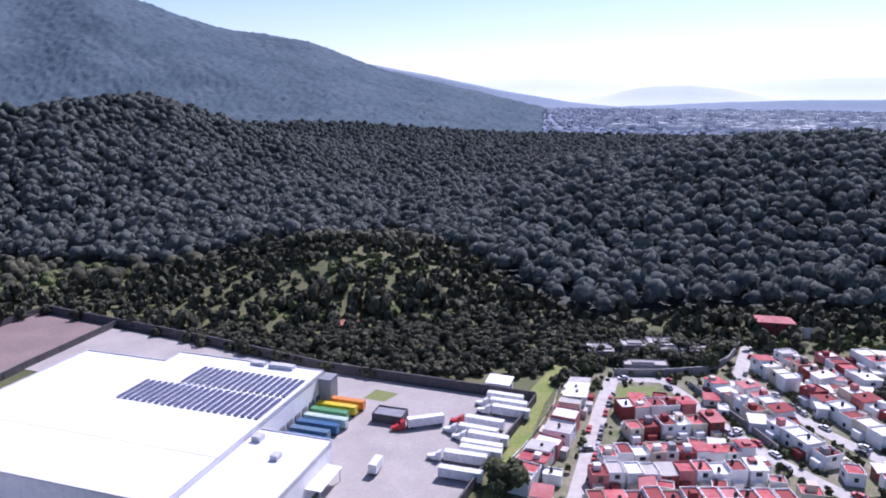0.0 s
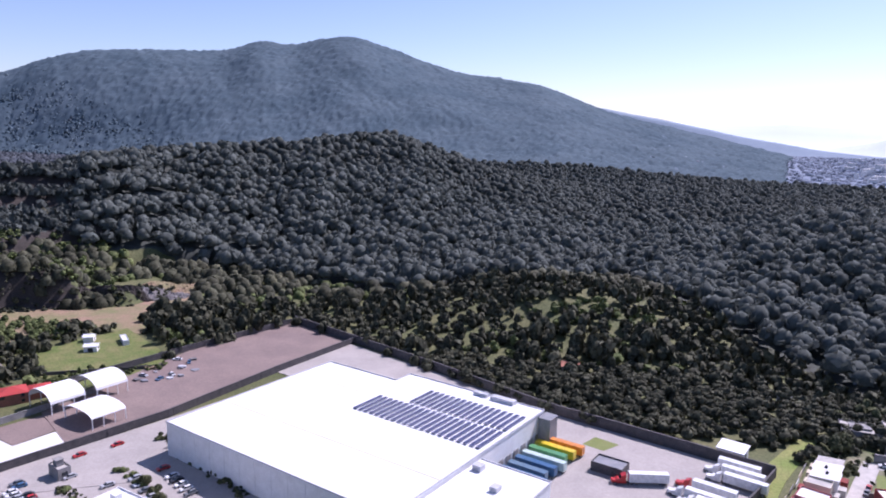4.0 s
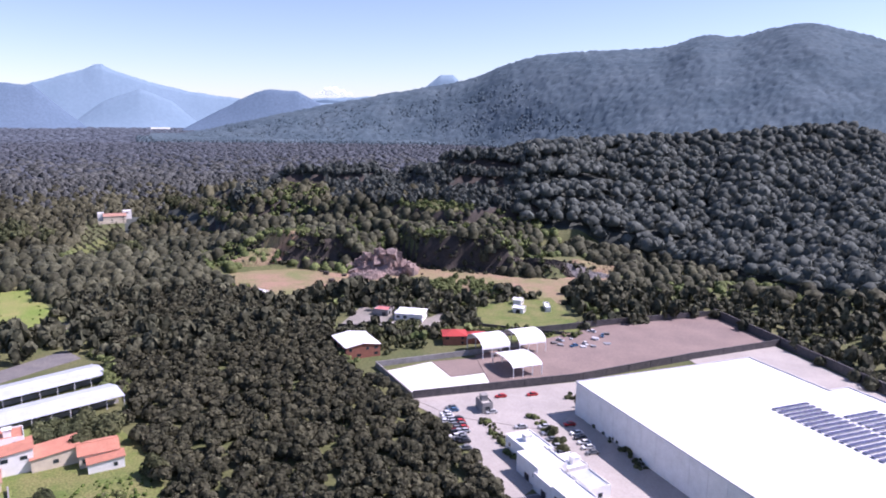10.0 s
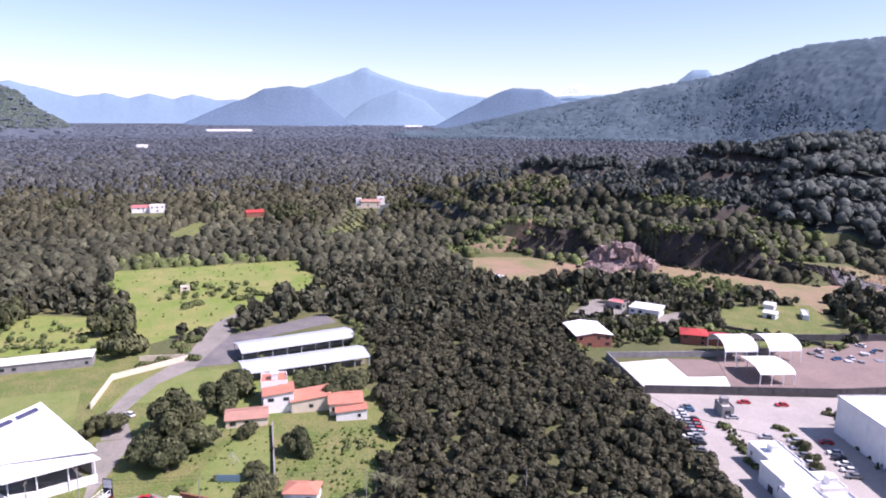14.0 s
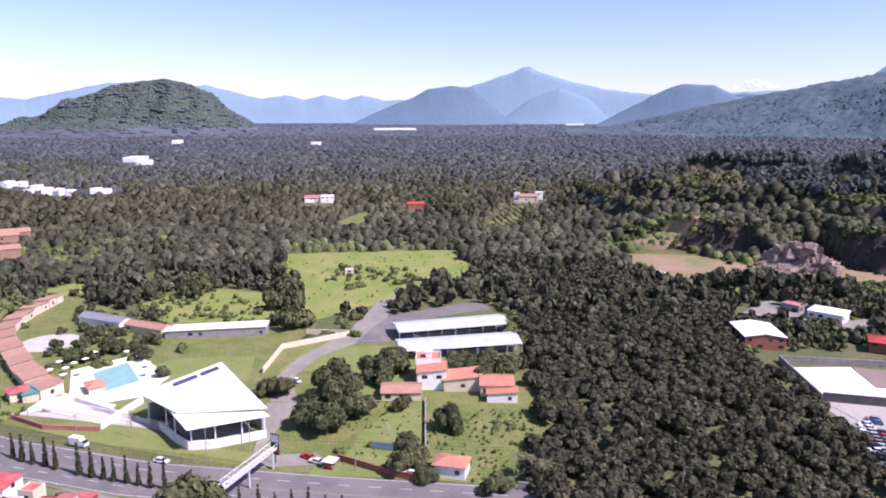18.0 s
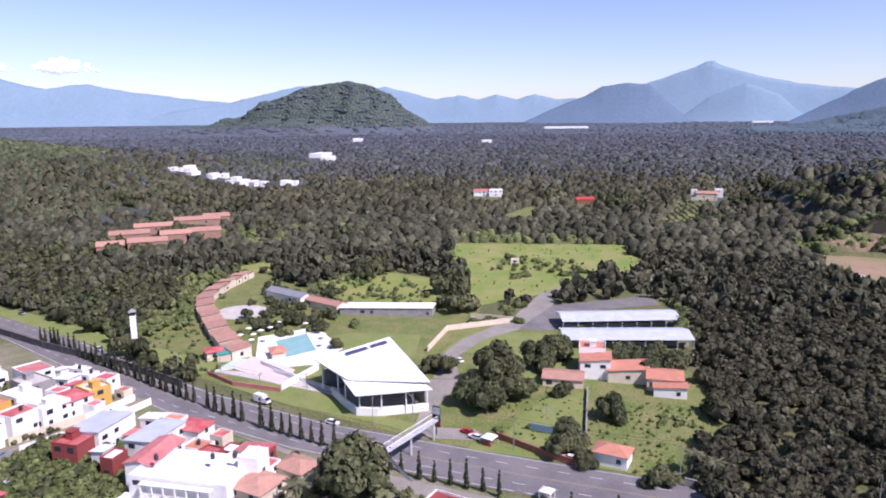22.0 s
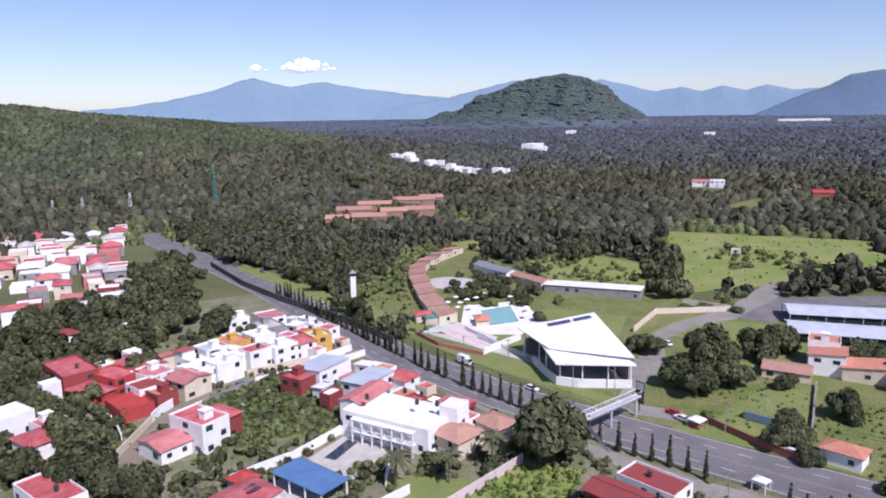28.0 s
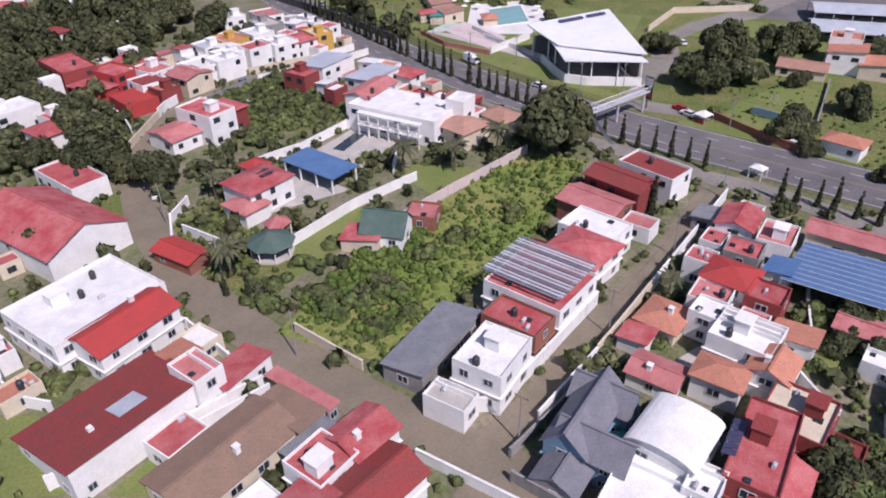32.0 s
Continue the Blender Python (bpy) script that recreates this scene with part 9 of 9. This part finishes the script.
    # pine woods on the hills, behind a sharp forest edge
    def bearing(x, y):
        return np.degrees(np.arctan2(-x, y))

    pine_near = [pine_template(160 + s, 7, 12) for s in range(8)]
    pine_far = [pine_template(180 + s, 5, 0, 2) for s in range(8)]
    x, y = scatter(rng, 26000, (-45, 47.5), 345, 800, 8.6)
    sel = (np.hypot(x, y) > table(bearing(x, y), PINE_FOOT)) & ~inside(x, y, KNOLL_SIDE)
    x, y = x[sel], y[sel]
    wood("pine_wood", pine_near, x, y, rng.uniform(3.9, 6.3, len(x)), "pine_leaf", "dense dark pine wood on the hillside", "forest", rng, tall=(0.85, 1.25), smooth=True)
    x, y = scatter(rng, 40000, (-45, 52), 800, 1650, 11.2)
    wood("pine_wood", pine_far, x, y, rng.uniform(4.6, 7.2, len(x)), "pine_leaf", "dense dark pine wood over the hilltops", "forest", rng, tall=(0.8, 1.2), smooth=True)
    # the mountain's woods: one closed canopy with a lump for every few trees
    turn, radii = np.arange(-20, 74.1, 0.19), np.arange(1560, 3110, 10.5)
    rr, tt = np.meshgrid(radii, turn, indexing="ij")
    rr, tt = rr + rng.uniform(-4, 4, rr.shape), tt + rng.uniform(-0.07, 0.07, tt.shape)
    x, y = -np.sin(np.radians(tt)) * rr, np.cos(np.radians(tt)) * rr
    lump = rng.uniform(0, 1, rr.shape) ** 2
    z = lie(x, y) - 1 + (7.5 + 8.0 * lump + 2.5 * waves(x, y, 13, 3) + 3.5 * waves(x, y, 37, 8)) * np.clip((rr - np.maximum(1590, table(tt, MOUNTAIN_FOOT))) / 60, 0, 1)
    n, m = rr.shape
    i, j = np.meshgrid(np.arange(n - 1), np.arange(m - 1), indexing="ij")
    inside_wood = (rr > np.maximum(1590, table(tt, MOUNTAIN_FOOT)))[:-1, :-1] & ((lie(x, y)[:-1, :-1] > 14) | (tt[:-1, :-1] < 46) & (tt[:-1, :-1] > -8))
    faces = np.stack([i * m + j, i * m + j + 1, (i + 1) * m + j + 1, (i + 1) * m + j], -1)[inside_wood]
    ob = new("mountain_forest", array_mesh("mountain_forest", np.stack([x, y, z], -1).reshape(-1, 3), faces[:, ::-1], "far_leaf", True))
    tagged(ob, "pine forest covering the mountain, tinted bluish for haze", "forest", kind="stuff")
    x, y = area((38, 75), 1750, 2950, 30000, 10.5)
    up = np.hypot(x, y) - table(np.degrees(np.arctan2(-x, y)), MOUNTAIN_FOOT)
    sel = (up > -30) & (up + 60 * rng.normal(size=len(x)) < 400)
    x, y = x[sel], y[sel]
    wood("foothill_forest", speck, x, y, rng.uniform(6.0, 9.0, len(x)), "far_leaf", "belt of tall pines along the foot of the mountain, tinted bluish for haze", "forest", rng, tall=(1.0, 1.5))
    x, y = area((108, 150), 620, 1300, 36000, 7)
    sel = lie(x, y) > 6
    x, y = x[sel], y[sel]
    wood("ridge_forest", speck, x, y, rng.uniform(3.0, 4.8, len(x)), "ridge_leaf", "olive green pine forest on the low ridge", "forest", rng, smooth=True)
    x, y = area((97, 118), 2550, 3050, 60000, 8.5)
    sel = lie(x, y) > 45
    x, y = x[sel], y[sel]
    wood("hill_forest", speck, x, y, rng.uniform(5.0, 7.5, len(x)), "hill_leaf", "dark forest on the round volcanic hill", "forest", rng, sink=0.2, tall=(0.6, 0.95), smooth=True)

    # scrub that clings to the quarry faces, and the rows of young trees below the pale villa
    a = rng.uniform(40, 69.5, 620)
    x, y = -np.sin(np.radians(a)), np.cos(np.radians(a))
    r = table(a, CLIFF_FOOT) + rng.uniform(-4, 16, len(a))
    wood("cliff_scrub", mid, x * r, y * r, rng.uniform(1.0, 2.9, len(a)), "scrub_leaf", "dark scrub hanging on the quarry faces", "shrubs", rng, sink=0.3)
    i, j = [v.reshape(-1) for v in np.meshgrid(np.arange(26), np.arange(12))]
    x, y = -560 - i * 6.4 + rng.normal(size=len(i)) * 0.6, 92 + j * 6.6 + rng.normal(size=len(i)) * 0.6
    sel = inside(x, y, GROVE_PLOT)
    wood("young_orchard", mid, x[sel], y[sel], rng.uniform(1.2, 2.0, int(sel.sum())), "orchard_leaf", "rows of young trees on the dry plot below the villa", "orchard", rng)
    # weeds and shrubs on the open plots
    small = [crown_template(80 + s, 14, 1, 0.8, 0.3, core=1.15, ring=5) for s in range(4)]
    def weeds(outline, count, size, mat, label):
        xs, ys = [p[0] for p in outline], [p[1] for p in outline]
        x, y = rng.uniform(min(xs), max(xs), count), rng.uniform(min(ys), max(ys), count)
        sel = inside(x, y, outline)
        x, y = x[sel], y[sel]
        wood("weeds", small, x, y, rng.uniform(*size, len(x)), mat, label, "weeds", rng)
    weeds([(-72, -62), (-101, -62), (-150, -47), (-152, -33), (-121, -33), (-98, -38), (-73, -42)], 1500, (0.3, 0.95), "weed_leaf", "tall weeds on the vacant lot")
    weeds([(-78, -62), (-101, -62), (-112, -58), (-100, -45), (-78, -45)], 330, (0.7, 1.5), "weed_leaf", "dense shrubs at the end of the vacant lot")
    weeds([(-153, -141), (-173, -133), (-169, -102), (-146, -96), (-132, -115)], 1100, (0.7, 1.9), "bush_leaf", "dense shrubs on the overgrown plot")
    weeds([(-91, -102), (-107, -100), (-89, -71), (-76, -72), (-81, -89)], 200, (0.4, 1.2), "bush_leaf", "garden shrubs")
    weeds([(-486, -61), (-490, 61), (-401, 63), (-348, 2), (-325, -26), (-368, -38)], 260, (0.3, 0.9), "weed_leaf", "tufts on the meadow")
    weeds([(-440, -20), (-400, -25), (-390, 25), (-425, 30)], 60, (1.5, 3.2), "bush_leaf", "bushes in the meadow")
    weeds([(-380, 255), (-356, 298), (-306, 300), (-304, 237), (-345, 202), (-365, 215)], 700, (1.4, 3.2), "bush_leaf", "green shrubs on the quarry floor")
    x, y = scatter(rng, 9000, (44, 71), 440, 720, 5.0)
    face = np.hypot(lie(x + 2, y) - lie(x - 2, y), lie(x, y + 2) - lie(x, y - 2)) / 4
    sel = (lie(x, y) > 2.5) & (rng.random(len(x)) < 0.8) & (face < 1.6)
    x, y = x[sel], y[sel]
    low = lie(x, y) < 34 + 10 * waves(x, y, 30, 6)
    wood("knoll_scrub", mid, x[low], y[low], rng.uniform(2.0, 4.2, int(low.sum())), "bush_leaf", "light green bushes on the terraced knoll", "woodland", rng)
    wood("knoll_wood", mid, x[~low], y[~low], rng.uniform(3.5, 6.0, int((~low).sum())), "pine_leaf", "dark trees on top of the knoll", "woodland", rng, tall=(1.0, 1.5))
    def grove(name, outline, space, size, mat, label, tall=(0.9, 1.4), kinds=fine):
        xs, ys = [p[0] for p in outline], [p[1] for p in outline]
        gx, gy = np.meshgrid(np.arange(min(xs), max(xs), space), np.arange(min(ys), max(ys), space))
        x, y = gx.ravel() + rng.uniform(-0.45, 0.45, gx.size) * space, gy.ravel() + rng.uniform(-0.45, 0.45, gx.size) * space
        ok = inside(x, y, outline)
        for hx, hy, turn, w, d in HOUSES:
            c, s = math.cos(radians(turn)), math.sin(radians(turn))
            ok &= (np.abs((x - hx) * c + (y - hy) * s) > w / 2 + 2) | (np.abs((y - hy) * c - (x - hx) * s) > d / 2 + 2)
        for keep in KEEP_OPEN if name != "hedge" else ():
            ok &= ~inside(x, y, keep)
        x, y = x[ok], y[ok]
        wood(name, kinds, x, y, rng.uniform(*size, len(x)), mat, label, "trees", rng, tall=tall)
    grove("roadside_grove", [(-298, -258), (-345, -345), (-395, -398), (-450, -380), (-400, -290), (-380, -225), (-330, -175), (-262, -160), (-248, -172)], 6.6, (3.2, 5.6), "tree_leaf", "dense dark trees between the highway and the convent")
    grove("club_grove", [(-345, -155), (-275, -146), (-255, -165), (-290, -215), (-360, -215), (-385, -165)], 5.5, (1.6, 3.6), "bush_leaf", "low trees and bushes on the club slope")
    grove("club_grove", [(-300, -135), (-272, -112), (-290, -88), (-335, -92), (-345, -135)], 7.5, (1.4, 3.6), "tree_leaf", "trees and bushes round the club terraces")
    grove("town_grove", [(-212, -205), (-262, -252), (-300, -300), (-245, -288), (-205, -262), (-165, -240), (-125, -212), (-120, -182), (-170, -188)], 6.2, (3.0, 5.2), "tree_leaf", "dark trees between the housing and the far quarter")
    grove("town_grove", [(-118, -145), (-134, -152), (-128, -182), (-100, -180), (-88, -150)], 6.8, (2.4, 4.4), "tree_leaf", "dark trees round the houses above the street")
    grove("estate_grove", [(24, 172), (48, 255), (66, 277), (190, 284), (127, 175)], 4.6, (0.8, 2.2), "tree_leaf", "small street trees and hedges in the estate", kinds=mid)
    grove("school_grove", [(60, 285), (66, 315), (150, 318), (150, 296), (128, 298)], 7, (2.0, 4.2), "tree_leaf", "trees round the school blocks", kinds=mid)
    for k, (x, y) in enumerate([(-107.8, 21.2), (-103.7, 23.3), (-103.8, 18.8), (-76.1, 17.9), (-79.4, 16.8), (-77.5, 22.3)]):
        tree("broad", x, y, pick.uniform(2.2, 3.2), pick, 1.1)
    grove("hedge", [(-177.5, 196), (-175, 201), (-124, 175), (-124.8, 170.5)], 2.2, (0.9, 1.7), "tree_leaf", "dark hedge along the warehouse wall", kinds=mid)
    grove("hedge", [(-191.3, 159.9), (-191.4, 163.1), (-158.4, 150.1), (-158.4, 146.7)], 2.0, (0.8, 1.5), "tree_leaf", "clipped hedge between the parking rows", kinds=mid)
    weeds([(-217, 19), (-217, 53), (-183, 45), (-171, 25), (-190, 18)], 260, (0.25, 0.9), "weed_leaf", "weeds and low plants in the hacienda garden")
    for kind, radius, places in (("bush", 3.4, [(-205.9, 24.2), (-299.0, -7.6), (-294.1, -25.5)]), ("bush", 1.6, [(-206.0, 37.6), (-205.6, 41.3), (-192.3, -9.9), (-195.9, -1.1)]), ("broad", 4.6, [(-263, 9), (-255, 33), (-257, 44), (-250, 37), (-216, -9), (-222, -19), (-212, -13)]), ("broad", 3.1, [(-209, 23), (-220, 8), (-181, 12), (-168, 30)]), ("bush", 3.6, [(-383, -11), (-387, -5), (-395, 21), (-399, 27), (-391, 15), (-319, -13), (-324, -8), (-342, -36)]), ("broad", 3.4, [(-185.4, 10.9), (-193.4, 9.1), (-251.1, 21.6), (-254.1, 32.5), (-250.9, 40.7)]), ("broad", 2.4, [(-174.0, 13.6), (-167.3, 27.4), (-167.9, 32.1), (-167.6, 39.3), (-174.0, 45.7), (-227.2, -43.2), (-234.1, -38.7)])):
        for x, y in places:
            tree(kind, x, y, radius * pick.uniform(0.85, 1.15), pick, 1.0)
    grove("paddock_grove", [(-292.8, 176.2), (-306.5, 203.7), (-288.7, 209.6), (-258.2, 188.2), (-262.9, 163.9)], 4.2, (1.6, 3.2), "tree_leaf", "dark trees round the red-roofed house", kinds=mid)
    grove("paddock_grove", [(-267.5, 225.7), (-257.4, 243.5), (-227.8, 265.8), (-223.5, 259.0), (-249.0, 235.6), (-258.2, 219.5)], 3.2, (0.9, 1.8), "bush_leaf", "bushes along the paddock wall", kinds=mid)
    weeds([(-186, -10), (-180, 18), (-216, 20), (-232, 4), (-228, -8)], 160, (0.2, 0.7), "weed_leaf", "low plants in the grass by the gate")
    weeds([(-222, -112), (-262, -170), (-300, -160), (-262, -128), (-240, -110)], 260, (0.3, 1.3), "bush_leaf", "low bushes on the slope by the tower")
    grove("hacienda_grove", [(-252, 28), (-262, 50), (-232, 52), (-238, 40), (-246, 38)], 5.0, (2.4, 3.8), "tree_leaf", "dark trees behind the hacienda")
    grove("hacienda_grove", [(-262, 12), (-268, 24), (-254, 27), (-253, 14)], 5.0, (2.2, 3.4), "tree_leaf", "dark trees between the stables and the hacienda")
    # taller dark clumps that stand out of the scrub
    for cx, cy, count, spread in [(-716.0, 84.4, 16, 9), (-731.8, 73.8, 10, 7), (-488.3, -129.2, 8, 6), (-351.4, -41.9, 7, 4), (-320.1, -32.9, 6, 4), (-521.6, -296.2, 10, 8), (-408, -256, 7, 7), (-425, -275, 6, 6), (-400, -285, 6, 7), (-440, -262, 4, 5), (-470, -262, 4, 5), (-486, -258, 4, 5), (-621.0, -279.1, 9, 8), (-512.2, -201.6, 8, 6), (-578.6, 142.1, 8, 6), (-809.6, -137.4, 6, 8), (-753.6, 15.4, 6, 7), (-380.3, -89.1, 6, 4), (-677.7, -357.1, 10, 9), (-635.6, -386.4, 10, 9), (-675.5, 73.4, 10, 7), (-681.7, 94.2, 10, 7), (-694.7, 192.3, 10, 8), (-727.4, 226.4, 10, 8), (-677.6, 234.3, 8, 7)]:
        x, y = cx + rng.normal(size=count) * spread, cy + rng.normal(size=count) * spread
        wood("tree_clump", fine, x, y, rng.uniform(3.6, 6.0, count), "tree_leaf", "clump of tall dark trees standing above the scrub", "trees", rng, tall=(1.2, 1.9))
    # gardens between the houses
    x, y = rng.uniform(-215, -20, 5200), rng.uniform(-200, 45, 5200)
    ok = inside(x, y, [(-30, 45), (-130, 45), (-150, 30), (-160, -20), (-172, -70), (-190, -112), (-215, -190), (-120, -190), (-60, -135), (-25, -95), (-10, -20)])
    for hx, hy, turn, w, d in HOUSES:
        c, s = math.cos(radians(turn)), math.sin(radians(turn))
        ok &= (np.abs((x - hx) * c + (y - hy) * s) > w / 2 + 0.9) | (np.abs((y - hy) * c - (x - hx) * s) > d / 2 + 0.9)
    for outline in KEEP_OPEN:
        ok &= ~inside(x, y, outline)
    x, y = x[ok], y[ok]
    size = rng.gamma(2.0, 0.42, len(x)) + 0.4
    big = size > 1.5
    wood("garden_shrubs", small, x[~big], y[~big], size[~big], "bush_leaf", "shrubs and flower beds in the gardens", "shrubs", rng)
    wood("garden_trees", mid, x[big], y[big], np.minimum(size[big], 2.6), "tree_leaf", "small trees in the gardens between the houses", "garden trees", rng)
    weeds([(-396, -94), (-330, -31), (-316, -31), (-329, -97), (-360, -115)], 220, (0.8, 2.4), "bush_leaf", "bushes on the slope by the pavilion")


forests()
